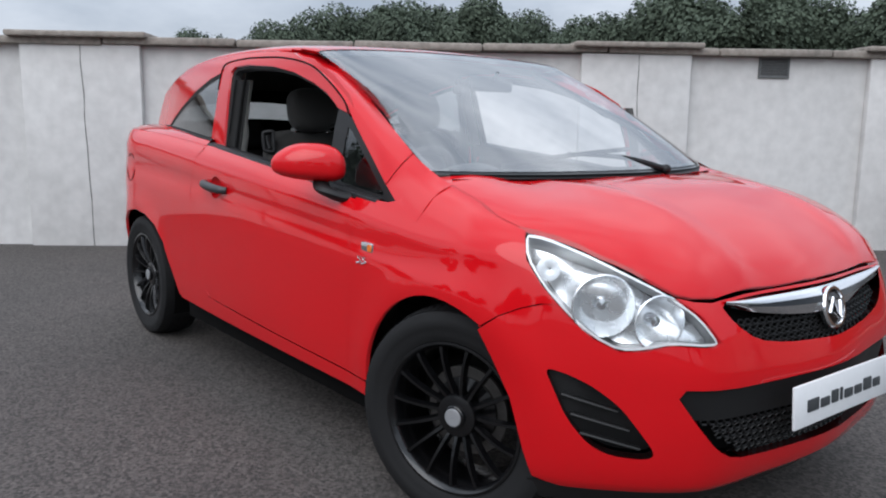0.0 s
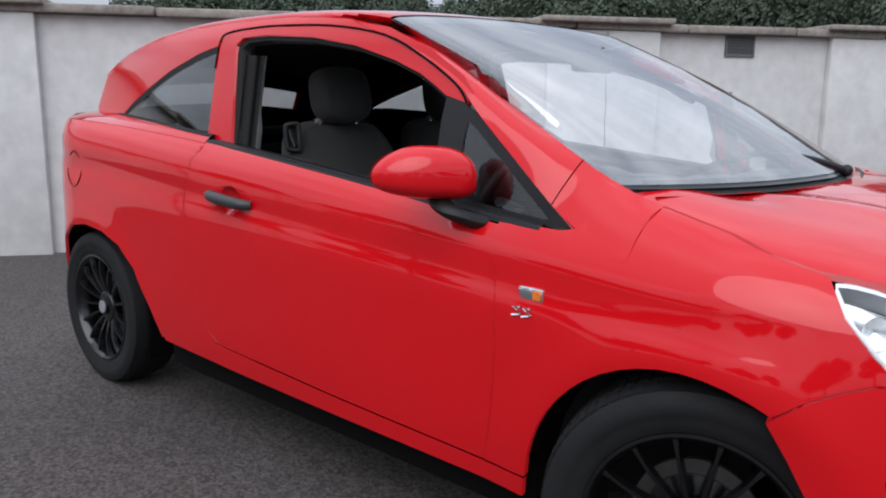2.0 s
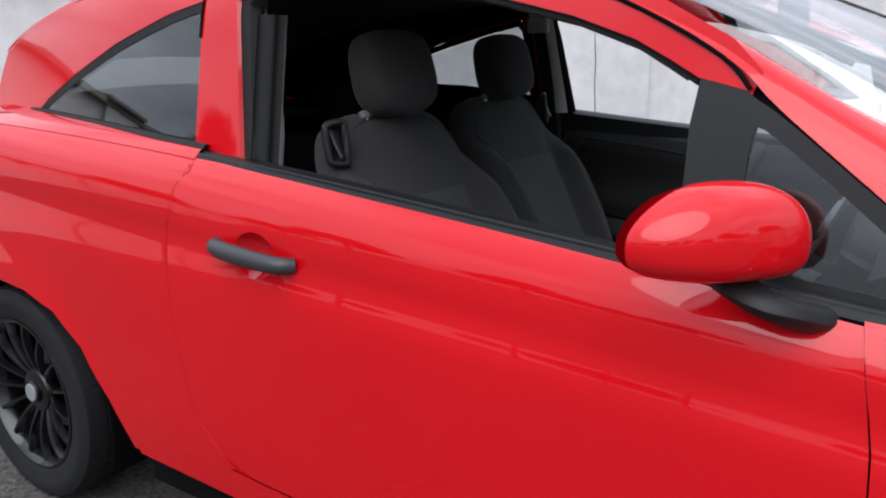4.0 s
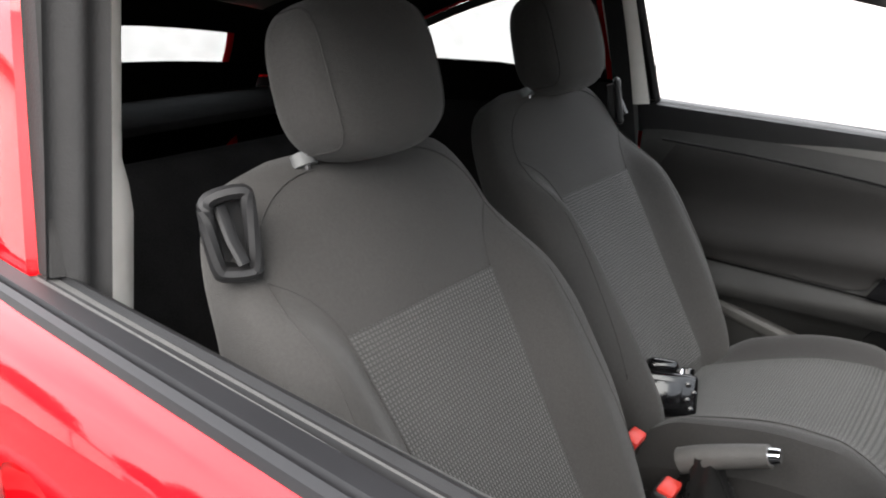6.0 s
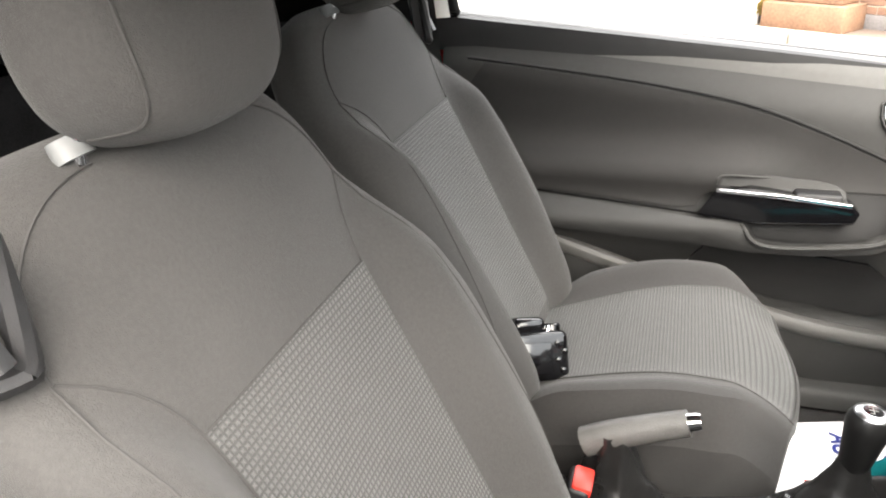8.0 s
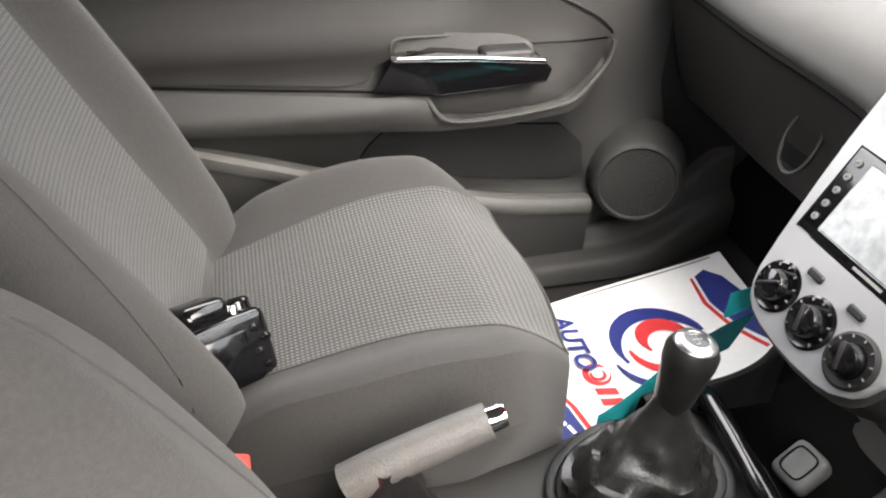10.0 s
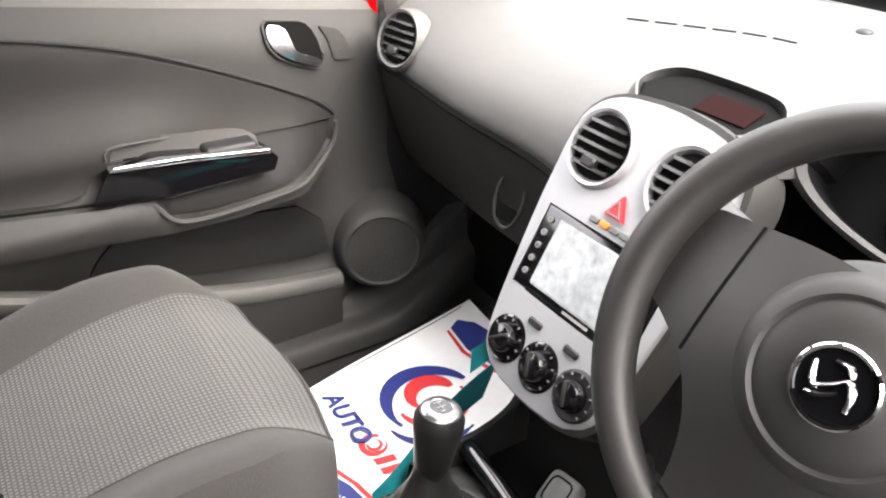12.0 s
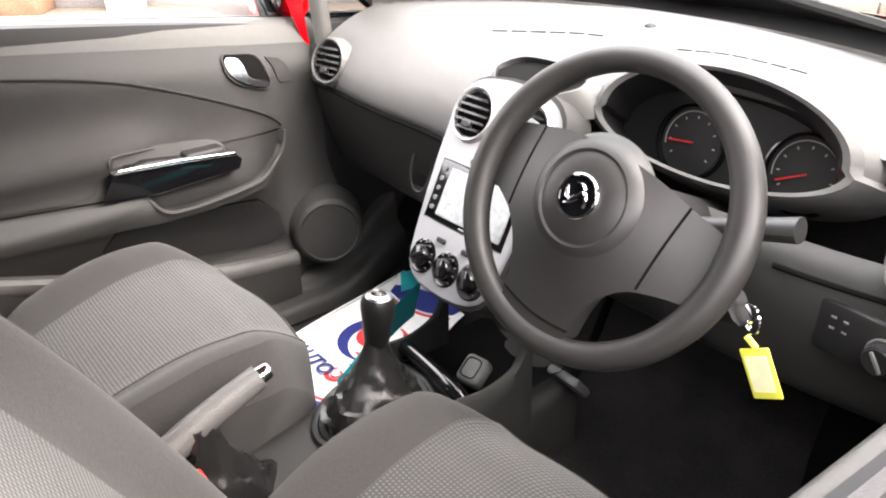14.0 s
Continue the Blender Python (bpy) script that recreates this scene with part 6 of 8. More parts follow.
    pull = part("pull_handle", bm, BLACK_GLOSS, d, "gloss black pull handle with a bright strip")
    bm = bmesh.new()
    prism(bm, [(-1.050, 0.697), (-1.046, 0.7055), (-0.93, 0.7005), (-0.806, 0.6890), (-0.803, 0.681), (-0.93, 0.6925)], 0.616, 0.630, 0.002)
    part("pull_strip", bm, CHROME, pull)
    # shallow tray over the bar, with the window switch in it
    bm = bmesh.new()
    tray = through_points([(-1.046, 0.702, 0), (-1.034, 0.721, 0), (-0.94, 0.717, 0), (-0.842, 0.706, 0), (-0.812, 0.692, 0)], 5)
    floor_z = lambda x: 0.695 - 0.05 * max(x + 0.93, 0)
    rows = [[bm.verts.new((x, sy * y, z)) for x, y, z in ((p.x, 0.626, floor_z(p.x)), (p.x, 0.648, floor_z(p.x) - 0.004), (p.x, 0.662, floor_z(p.x) + 0.003), (p.x, 0.668, p.y + 0.004))] for p in tray]
    for a, b in zip(rows, rows[1:]):
        for i in range(3):
            bm.faces.new((a[i], a[i + 1], b[i + 1], b[i]))
    part("pull_tray", bm, TRIM, d)
    bm = bmesh.new()
    tube(bm, [(p.x, sy * (roll(p.x, p.y).y - 0.001), p.y - 0.001) for p in tray], 0.0020, 6)
    part("tray_rim", bm, TRIM, d)
    bm = bmesh.new()
    box(bm, (-0.905, min(sy * 0.626, sy * 0.664), 0.676), (-0.822, max(sy * 0.626, sy * 0.664), 0.7015), 0.006, 3)
    part("window_switch", bm, BLACK_PLASTIC, d)
    # lower pocket; its depth is a darker patch, shade put into colour
    pocket = [(-1.058, 0.572), (-1.080, 0.540), (-1.098, 0.500), (-1.05, 0.475), (-0.90, 0.445), (-0.72, 0.425), (-0.68, 0.44), (-0.69, 0.50), (-0.75, 0.555), (-0.86, 0.568), (-0.97, 0.566)]
    trimmed("pocket_back_shade", pocket, sfn(0.004), 0.03, TRIM_LOW, d, flip=flip, out=inward, depth=0.008)
    bm = bmesh.new()
    pts = through_points([(-1.58, sy * 0.655, 0.640), (-1.40, sy * 0.650, 0.572), (-1.20, sy * 0.640, 0.512), (-1.05, sy * 0.632, 0.470), (-0.85, sy * 0.628, 0.424), (-0.68, sy * 0.632, 0.402)], 6)
    rows = [[bm.verts.new(p + Vector((0, sy * o, dz))) for o, dz in ((0.030, 0.004), (0.012, 0.010), (0.000, 0.008), (-0.006, 0.0), (-0.006, -0.016), (0.0, -0.024))] for p in pts]
    for a, b in zip(rows, rows[1:]):
        for i in range(5):
            bm.faces.new((a[i], a[i + 1], b[i + 1], b[i]))
    # same plastic as the door; lighter grey puts the rim's toplight into colour
    part("pocket_rim", bm, DASH, d)
    bm = bmesh.new()
    rows = [[bm.verts.new(p + Vector((0, 0, -dz))) for dz in (0.0, 0.05, 0.12)] for p in pts]
    for a, b in zip(rows, rows[1:]):
        for i in range(2):
            bm.faces.new((a[i], a[i + 1], b[i + 1], b[i]))
    part("pocket_front", bm, DOOR_TRIM, d)
    # speaker
    m = Matrix.Translation((-0.602, sy * 0.618, 0.444)) @ Vector((-0.35, -sy, 0.08)).to_track_quat("-Y", "Z").to_matrix().to_4x4()
    bm = bmesh.new()
    lathe(bm, [(0.098, 0.07), (0.086, 0.03), (0.081, 0.006), (0.076, -0.004), (0.070, -0.007), (0.066, -0.003)], 44, m)
    sp = part("speaker", bm, TRIM, d, "round speaker in the door")
    bm = bmesh.new()
    lathe(bm, [(0.066, -0.004), (0.035, -0.007), (0.001, -0.008)], 36, m)
    part("speaker_grille", bm, mat("speaker_cloth", (0.020, 0.0197, 0.019), 0.8, bump=1.0, bump_scale=420), sp)
    # opening lever in its cup, a flat near-black patch for the hollow's shade
    bm = bmesh.new()
    cup = [(-0.770, 0.866), (-0.735, 0.862), (-0.698, 0.858), (-0.682, 0.840), (-0.669, 0.796), (-0.676, 0.783), (-0.692, 0.782), (-0.745, 0.802), (-0.768, 0.826)]
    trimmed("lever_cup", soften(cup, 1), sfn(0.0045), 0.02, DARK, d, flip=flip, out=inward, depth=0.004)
    rim = soften(cup, 1)
    tube(bm, [(p.x, sy * (rel(p.x, p.y) - 0.005), p.y) for p in rim], 0.0022, 8, closed=True)
    part("lever_rim", bm, TRIM, d)
    trimmed("door_lever", soften([(-0.767, 0.862), (-0.738, 0.858), (-0.728, 0.835), (-0.722, 0.815), (-0.676, 0.800), (-0.676, 0.787), (-0.694, 0.786), (-0.743, 0.806), (-0.765, 0.828)], 1), lambda x, z: Vector((x, rel(x, z) - 0.008 - 0.010 * smooth((x + 0.77) / 0.05) - 0.10 * (z - 0.83), z)), 0.012, mat("lever_chrome", (0.66, 0.68, 0.71), 0.24, 1.0, var=0.03) if sy > 0 else bpy.data.materials["lever_chrome"], d, flip=flip, out=inward, depth=0.006, label="chrome door opening lever")
    tw = [(-0.674, 0.850), (-0.640, 0.843), (-0.626, 0.828), (-0.611, 0.787), (-0.650, 0.789), (-0.660, 0.825)]
    trimmed("tweeter", soften(tw, 1, 0.12), sfn(0.004), 0.02, mat("tweeter_mesh", (0.020, 0.0195, 0.019), 0.8, bump=1.0, bump_scale=500), d, flip=flip, out=inward, depth=0.004)
    return d


door_trim(1)
door_trim(-1)
for sy in (-1, 1):
    bm = bmesh.new()
    cross = through_points([(0.700, 0.330, 0), (0.672, 0.330, 0), (0.655, 0.318, 0), (0.640, 0.300, 0), (0.602, 0.297, 0), (0.588, 0.288, 0), (0.580, 0.262, 0)], 4)
    sheet(bm, lambda x, i: Vector((x, sy * (cross[i].x + 0.05 * smooth((x + 0.62) / 0.25) * (i / (len(cross) - 1))), cross[i].y + 0.16 * smooth((x + 0.60) / 0.28) * (1 - i / (len(cross) - 1)) ** 0.7)), [-1.62 + 0.05 * i for i in range(26)], range(len(cross)))
    part("door_sill_trim", bm, TRIM, shell, "charcoal plastic door sill cover")

# pale edge of the driver's door pillar lining, wider towards its foot
bm = bmesh.new()
sheet(bm, lambda z, w: Vector((-1.570 - 0.030 * w, -0.703 + 0.17 * (z - 0.95) + (0.028 + 0.014 * smooth((1.12 - z) / 0.06)) * w + 0.004 * math.sin(math.pi * w), z)), [0.935 + 0.03 * i for i in range(13)], [i / 5 for i in range(6)])
part("pillar_edge_lining", bm, PALE, shell, "pale plastic door pillar trim")
bm = bmesh.new()
sheet(bm, lambda z, w: Vector((-1.571 - 0.020 * w - 0.006 * math.sin(3 * math.pi * w), -0.702 + 0.17 * (z - 0.95) - 0.058 * w, z)), [0.935 + 0.03 * i for i in range(13)], [i / 12 for i in range(13)])
part("pillar_seal", bm, BLACK_RUBBER, shell, "ribbed black door seal")
# upright between the quarter light and the door glass, with the red door frame behind it
bm = bmesh.new()
sheet(bm, lambda z, k: Vector((-0.501 - 0.046 * k - 0.15 * (z - 0.845), 0.704 - 0.030 * math.sin(math.pi * k) * 0.5 - 0.10 * (z - 0.845), z)), [0.80 + 0.05 * i for i in range(9)], [i / 6 for i in range(7)])
part("quarter_post", bm, DASH, shell, "grey plastic post beside the quarter light")
bm = bmesh.new()
sheet(bm, lambda z, k: Vector((-0.552 - (0.004 + 0.030 * min((z - 0.84) / 0.11, 1)) * k - 0.17 * (z - 0.845), 0.722 + 0.006 * k - 0.10 * (z - 0.845), z)), [0.84 + 0.04 * i for i in range(10)], [i / 3 for i in range(4)])
part("door_frame_edge", bm, RED, shell, "red painted door frame edge")

# kick panels and sloping bulkhead in front of the feet
for sy in (-1, 1):
    bm = bmesh.new()
    sheet(bm, lambda x, z: Vector((x, sy * (0.702 - 0.16 * smooth((x + 0.42) / 0.25)), z)), [-0.56 + 0.04 * i for i in range(16)], [0.22 + 0.08 * i for i in range(9)])
    part("kick_panel", bm, TRIM_LOW, shell)
bm = bmesh.new()
sheet(bm, lambda y, k: Vector((-0.36 + 0.32 * k, y, 0.25 + 0.66 * k)), [-0.72 + 0.12 * i for i in range(13)], [i / 6 for i in range(7)])
part("footwell_front", bm, CARPET, shell)


# ---- dashboard
def local(origin, slope, yaw=0.0):
    """A panel's frame: x to the driver's right hand... the viewer's right, z up along the panel, -y out of it."""
    zz = Vector((slope, 0, 1)).normalized()
    xx = Vector((0, -1, 0))
    yy = zz.cross(xx)
    m = Matrix((xx, yy, zz)).transposed().to_4x4()
    return Matrix.Translation(origin) @ Matrix.Rotation(yaw, 4, "Z") @ m


dash = thing("dashboard", "grey moulded dashboard with silver centre panel", "dashboard")
TOP = [(0.0, 0.962), (-0.15, 0.957), (-0.27, 0.949), (-0.39, 0.934), (-0.48, 0.910), (-0.545, 0.876), (-0.585, 0.838), (-0.598, 0.800), (-0.594, 0.782)]
top_line = [Vector((x, 0, z)) for x, z in TOP]
prof = through_points(top_line, 4)


def dash_shift(y):
    """How far the dash stands nearer to the seats across the car."""
    return -0.045 * math.exp(-((y - 0.02) / 0.13) ** 2) + 0.02 * smooth((abs(y) - 0.35) / 0.3)


bm = bmesh.new()


def dash_pt(y, i):
    p = prof[i]
    k = i / (len(prof) - 1)
    bump = 0.012 * math.exp(-((y - 0.02) / 0.16) ** 2) * math.sin(k * 3.14)
    hood = 0.0
    if y < -0.06:
        hood = 0.045 * math.exp(-(((y + 0.285) / 0.17) ** 4)) * math.exp(-((p.x + 0.47) / 0.12) ** 2)
    base = abs(y) / 0.64
    front = -0.155 - 0.235 * base ** 2.2
    x = p.x if p.x < front else front
    return Vector((x + dash_shift(y) * k, y, p.z + bump + hood))


ys = [-0.675 + 1.35 * i / 70 for i in range(71)]
sheet(bm, lambda y, i: dash_pt(y, i), [y for y in ys if y > -0.075], range(len(prof)))
cut = [i for i in range(len(prof)) if prof[i].x > -0.50]
sheet(bm, lambda y, i: dash_pt(y, i), [y for y in ys if y <= -0.05], cut)
part("dash_top", bm, DASH, dash, "grey grained dash top")
# black gulley between the dash top and the foot of the windscreen
bm = bmesh.new()


def gulley(u, k):
    q = screen_pt(u, 0.0)
    q.z -= 0.012
    p = dash_pt(max(min(q.y, 0.66), -0.66), 0)
    return p.lerp(q, k) - Vector((0, 0, 0.004 + 0.022 * math.sin(math.pi * k)))


sheet(bm, gulley, [-0.95 + 1.9 * i / 50 for i in range(51)], [i / 6 for i in range(7)])
part("dash_gulley", bm, DARK, dash, "black strip along the foot of the windscreen")
# glove box and knee panels
GL = [(-0.586, 0.780), (-0.580, 0.74), (-0.562, 0.68), (-0.535, 0.61), (-0.50, 0.565), (-0.40, 0.55)]
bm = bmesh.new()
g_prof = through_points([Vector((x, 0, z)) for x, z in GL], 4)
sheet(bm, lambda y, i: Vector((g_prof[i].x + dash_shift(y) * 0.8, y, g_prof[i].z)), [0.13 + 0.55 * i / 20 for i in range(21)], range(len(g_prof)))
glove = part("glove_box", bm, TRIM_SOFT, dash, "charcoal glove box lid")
for pts in ([(-0.597 + dash_shift(y), y, 0.781) for y in [0.13 + 0.54 * i / 20 for i in range(21)]],):
    bm = bmesh.new()
    tube(bm, pts, 0.005, 6)
    part("lid_gap", bm, DARK, dash)
m = local((-0.574, 0.285, 0.692), 0.30)
bm = bmesh.new()
ring = [m @ Vector((x, -0.004, z)) for x, z in [(0.028 * math.cos(a) * (1 if math.cos(a) > 0 else 1.1), 0.046 * math.sin(a)) for a in [2 * math.pi * k / 24 for k in range(24)]]]
tube(bm, ring, 0.003, 6, closed=True)
part("lid_catch", bm, TRIM, glove)
# flat near-black face paints the shade of the finger hollow
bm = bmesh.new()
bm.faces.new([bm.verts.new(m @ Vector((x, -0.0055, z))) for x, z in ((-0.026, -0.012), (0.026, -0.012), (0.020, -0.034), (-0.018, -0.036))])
part("catch_hollow_shade", bm, DARK, glove)
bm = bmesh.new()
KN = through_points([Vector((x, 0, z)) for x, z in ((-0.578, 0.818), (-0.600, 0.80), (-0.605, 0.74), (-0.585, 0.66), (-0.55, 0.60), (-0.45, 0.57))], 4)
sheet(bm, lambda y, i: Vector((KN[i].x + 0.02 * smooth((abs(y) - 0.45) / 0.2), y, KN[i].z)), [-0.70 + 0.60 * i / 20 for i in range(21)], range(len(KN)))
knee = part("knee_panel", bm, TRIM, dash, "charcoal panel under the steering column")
bm = bmesh.new()
tube(bm, [(KN_X + 0.02 * smooth((abs(y) - 0.45) / 0.2) - 0.002, y, 0.788) for KN_X, y in [(-0.603, -0.44 - 0.026 * i) for i in range(11)]], 0.0035, 6)
part("panel_gap", bm, DARK, dash)
# near-black box added for the footwell's darkness behind the panels
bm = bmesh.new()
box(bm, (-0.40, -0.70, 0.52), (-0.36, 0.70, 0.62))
part("footwell_shade", bm, DARK, dash)


def round_vent(parent, m, r, slats=5, ring_mat=SILVER):
    bm = bmesh.new()
    lathe(bm, [(r * 0.80, 0.030), (r * 0.84, 0.0), (r * 0.90, -0.008), (r * 0.98, -0.010), (r * 1.05, -0.004), (r * 1.10, 0.006), (r * 1.12, 0.02)], 44, m)
    v = part("air_vent", bm, ring_mat, parent, "round air vent with slats")
    # flat near-black disc for the throat's shade; the panel has no opening
    bm = bmesh.new()
    lathe(bm, [(r * 0.83, -0.0035), (0.001, -0.0035)], 30, m)
    part("vent_throat_shade", bm, DARK, v)
    for k in range(slats):
        z = r * (-0.55 + 1.1 * k / (slats - 1))
        hw = math.sqrt(max((r * 0.82) ** 2 - z * z, 0))
        bm = bmesh.new()
        rows = [[bm.verts.new(m @ Vector((hw * q, y - 0.003 * (1 - q * q), z + dz))) for y, dz in ((-0.004, 0.0030), (-0.010, 0.0018), (-0.010, -0.0018), (-0.004, -0.001))] for q in [-1 + 2 * i / 10 for i in range(11)]]
        for a, b in zip(rows, rows[1:]):
            for i in range(4):
                bm.faces.new((a[i], a[(i + 1) % 4], b[(i + 1) % 4], b[i]))
        part("vent_slat", bm, mat("slat_grey", (0.022, 0.022, 0.022), 0.28) if k == 0 else bpy.data.materials["slat_grey"], v)
    bm = bmesh.new()
    box(bm, (-0.010, -0.017, -0.006), (0.010, -0.006, 0.006), 0.002, 1, m @ Matrix.Translation((0, 0, -r * 0.42)))
    part("vent_tab", bm, BLACK_PLASTIC, v)
    return v


round_vent(dash, local((-0.578, 0.598, 0.842), 0.35, radians(10)), 0.047, 5, DASH)
round_vent(dash, local((-0.590, -0.60, 0.842), 0.35, radians(-10)), 0.047, 5, DASH)

# centre stack: x = -1.046 + 0.512 z
C_AT = local((-0.664, 0.016, 0.758), 0.512)
stack = thing("centre_stack", "silver centre panel with vents, radio and heater knobs", "car console")
at = lambda u, w, out=0.0: C_AT @ Vector((u, -out, w))
face_fn = lambda u, w: at(u, w, 0.004 + 0.010 * math.cos(u * 9))
FACE = [(-0.117, 0.105), (-0.110, 0.135), (-0.090, 0.156), (-0.06, 0.168), (0, 0.174), (0.06, 0.168), (0.090, 0.156), (0.110, 0.135), (0.117, 0.105), (0.114, 0.0), (0.100, -0.13), (0.088, -0.163), (0.06, -0.180), (0, -0.185), (-0.06, -0.180), (-0.088, -0.163), (-0.100, -0.13), (-0.114, 0.0)]
out_c = C_AT.to_3x3() @ Vector((0, -1, 0))
RADIO = [(-0.094, -0.078), (-0.094, 0.024), (0.094, 0.024), (0.094, -0.078)]
face = trimmed("fascia", soften(FACE, 1), face_fn, 0.02, SILVER, stack, out=out_c, depth=0.03, holes=[RADIO], label="brushed silver plastic fascia")
bm = bmesh.new()
ringo = [at(p.x * 1.05, p.y * 1.03, 0.002) for p in soften(FACE, 1)]
ringi = [at(p.x * 1.10, p.y * 1.06, -0.05) for p in soften(FACE, 1)]
ra, rb = [bm.verts.new(p) for p in ringo], [bm.verts.new(p) for p in ringi]
rc = [bm.verts.new(at(p.x * 0.99, p.y * 0.99, 0.002)) for p in soften(FACE, 1)]
for i in range(len(ra)):
    j = (i + 1) % len(ra)
    bm.faces.new((ra[i], ra[j], rb[j], rb[i]))
    bm.faces.new((rc[i], rc[j], ra[j], ra[i]))
part("stack_surround", bm, TRIM, stack)
for u in (-0.059, 0.061):
    round_vent(stack, C_AT @ Matrix.Translation((u, -0.012, 0.105)), 0.0445, 5, SILVER)
# radio
bm = bmesh.new()
box(bm, (-0.092, -0.013, -0.077), (0.092, 0.02, 0.023), 0.003, 2, C_AT)
radio = part("car_radio", bm, BLACK_GLOSS, stack, "touch screen car radio")
bm = bmesh.new()
box(bm, (-0.066, -0.0145, -0.067), (0.086, -0.012, 0.015), 0.002, 1, C_AT)
part("screen", bm, SCREEN_GLASS, radio, "pale grey screen with smears")
for k in range(5):
    bm = bmesh.new()
    lathe(bm, [(0.0042, -0.012), (0.004, -0.0148), (0.001, -0.015)], 12, C_AT @ Matrix.Translation((-0.080, 0, 0.008 - 0.0165 * k)))
    part("radio_button", bm, VENT_GREY, radio)
bm = bmesh.new()
box(bm, (-0.005, -0.0142, -0.0735), (0.035, -0.0128, -0.0705), 0, 1, C_AT)
part("lettering_bar", bm, DIAL_WHITE, radio)
# hazard button and small keys
bm = bmesh.new()
tri = [(-0.015, 0.044), (0.015, 0.044), (0.0, 0.072)]
lo = [bm.verts.new(at(u, w, 0.012)) for u, w in tri]
hi = [bm.verts.new(at(u * 0.88, 0.054 + (w - 0.054) * 0.88, 0.019)) for u, w in tri]
bm.faces.new(hi)
for i in range(3):
    bm.faces.new((lo[i], lo[(i + 1) % 3], hi[(i + 1) % 3], hi[i]))
hz = part("hazard_button", bm, mat("hazard_red", (0.45, 0.02, 0.03), 0.35), stack, "red triangular hazard button")
bm = bmesh.new()
tube(bm, [at(u * 0.55, 0.053 + (w - 0.053) * 0.55, 0.0195) for u, w in tri], 0.0012, 4, closed=True)
part("hazard_mark", bm, DIAL_WHITE, hz)
for k in range(4):
    bm = bmesh.new()
    box(bm, (-0.030 + 0.0155 * k, -0.017, 0.030), (-0.0165 + 0.0155 * k, -0.012, 0.038), 0.0015, 1, C_AT)
    part("dash_key", bm, VENT_GREY if k != 1 else ORANGE, stack)
# heater knobs
for u, w in ((-0.058, -0.138), (0.001, -0.140), (0.060, -0.138)):
    m = C_AT @ Matrix.Translation((u, -0.012, w))
    bm = bmesh.new()
    lathe(bm, [(0.029, 0.006), (0.029, -0.003), (0.026, -0.005), (0.022, -0.004), (0.001, -0.004)], 36, m)
    base = part("heater_knob", bm, BLACK_GLOSS if u < 0.05 else BLACK_PLASTIC, stack, "black rotary heater knob")
    bm = bmesh.new()
    lathe(bm, [(0.0185, -0.004), (0.0178, -0.011), (0.0150, -0.017), (0.009, -0.0195), (0.001, -0.020)], 32, m)
    part("knob_grip", bm, BLACK_GLOSS, base)
    bm = bmesh.new()
    box(bm, (-0.0020, -0.0225, -0.012), (0.0020, -0.015, 0.016), 0.0018, 2, m @ Matrix.Rotation(0.9 if u < 0 else -0.4, 4, "Y"))
    part("knob_pointer", bm, BLACK_PLASTIC if u else CHROME, base)
    for k in range(9):
        a = radians(-130 + 260 * k / 8)
        bm = bmesh.new()
        box(bm, (-0.0008, -0.0062, 0.0225), (0.0008, -0.0052, 0.0255), 0, 1, m @ Matrix.Rotation(a, 4, "Y"))
        part("knob_mark", bm, GREY_MARK, base)
for u in (-0.030, 0.031):
    bm = bmesh.new()
    box(bm, (u - 0.011, -0.017, -0.106), (u + 0.011, -0.012, -0.097), 0.002, 1, C_AT)
    part("dash_key", bm, BLACK_PLASTIC, stack)
# clock display under its hood
D_AT = local((-0.547, 0.0135, 0.921), 2.8)
bm = bmesh.new()
half = [(-0.066, -0.037), (-0.089, -0.008), (-0.078, 0.022), (-0.045, 0.036), (0.045, 0.036), (0.078, 0.022), (0.089, -0.008), (0.066, -0.037)]
rim_line = [(p.x, p.y) for p in through_points([(u, w, 0) for u, w in half], 5)]
rows = []
for sc, dy, dz in ((1.40, 0.040, 0.010), (1.16, 0.012, 0.004), (1.05, -0.001, 0.0), (1.0, -0.001, 0.0), (0.96, 0.010, 0.0), (0.92, 0.034, 0.004)):
    rows.append([bm.verts.new(D_AT @ Vector((u * sc, dy, w * (sc if w > 0 else 1) + dz * (w > 0)))) for u, w in rim_line])
for a, b in zip(rows[:4], rows[1:4]):
    for i in range(len(a) - 1):
        bm.faces.new((a[i], a[i + 1], b[i + 1], b[i]))
bm_in = bmesh.new()
rows = [[bm_in.verts.new(v.co) for v in r] for r in rows[3:]]
for a, b in zip(rows, rows[1:]):
    for i in range(len(a) - 1):
        bm_in.faces.new((a[i], a[i + 1], b[i + 1], b[i]))
for v in [v for v in bm.verts if not v.link_faces]:
    bm.verts.remove(v)
disp = part("display_hood", bm, DASH, dash, "small hooded clock display")
part("display_recess", bm_in, BLACK_PLASTIC, disp, "black inside of the display hood")
bm = bmesh.new()
bm.faces.new([bm.verts.new(D_AT @ Vector((u * 0.97, 0.0045 + 0.003 * (w > 0), w * 0.97))) for u, w in half])
part("display_screen", bm, DARK, disp)
bm = bmesh.new()
box(bm, (-0.005, 0.0030, -0.018), (0.060, 0.0042, 0.014), 0, 1, D_AT)
part("display_window", bm, mat("dim_red_display", (0.010, 0.003, 0.003), 0.8, spec=0.03), disp)
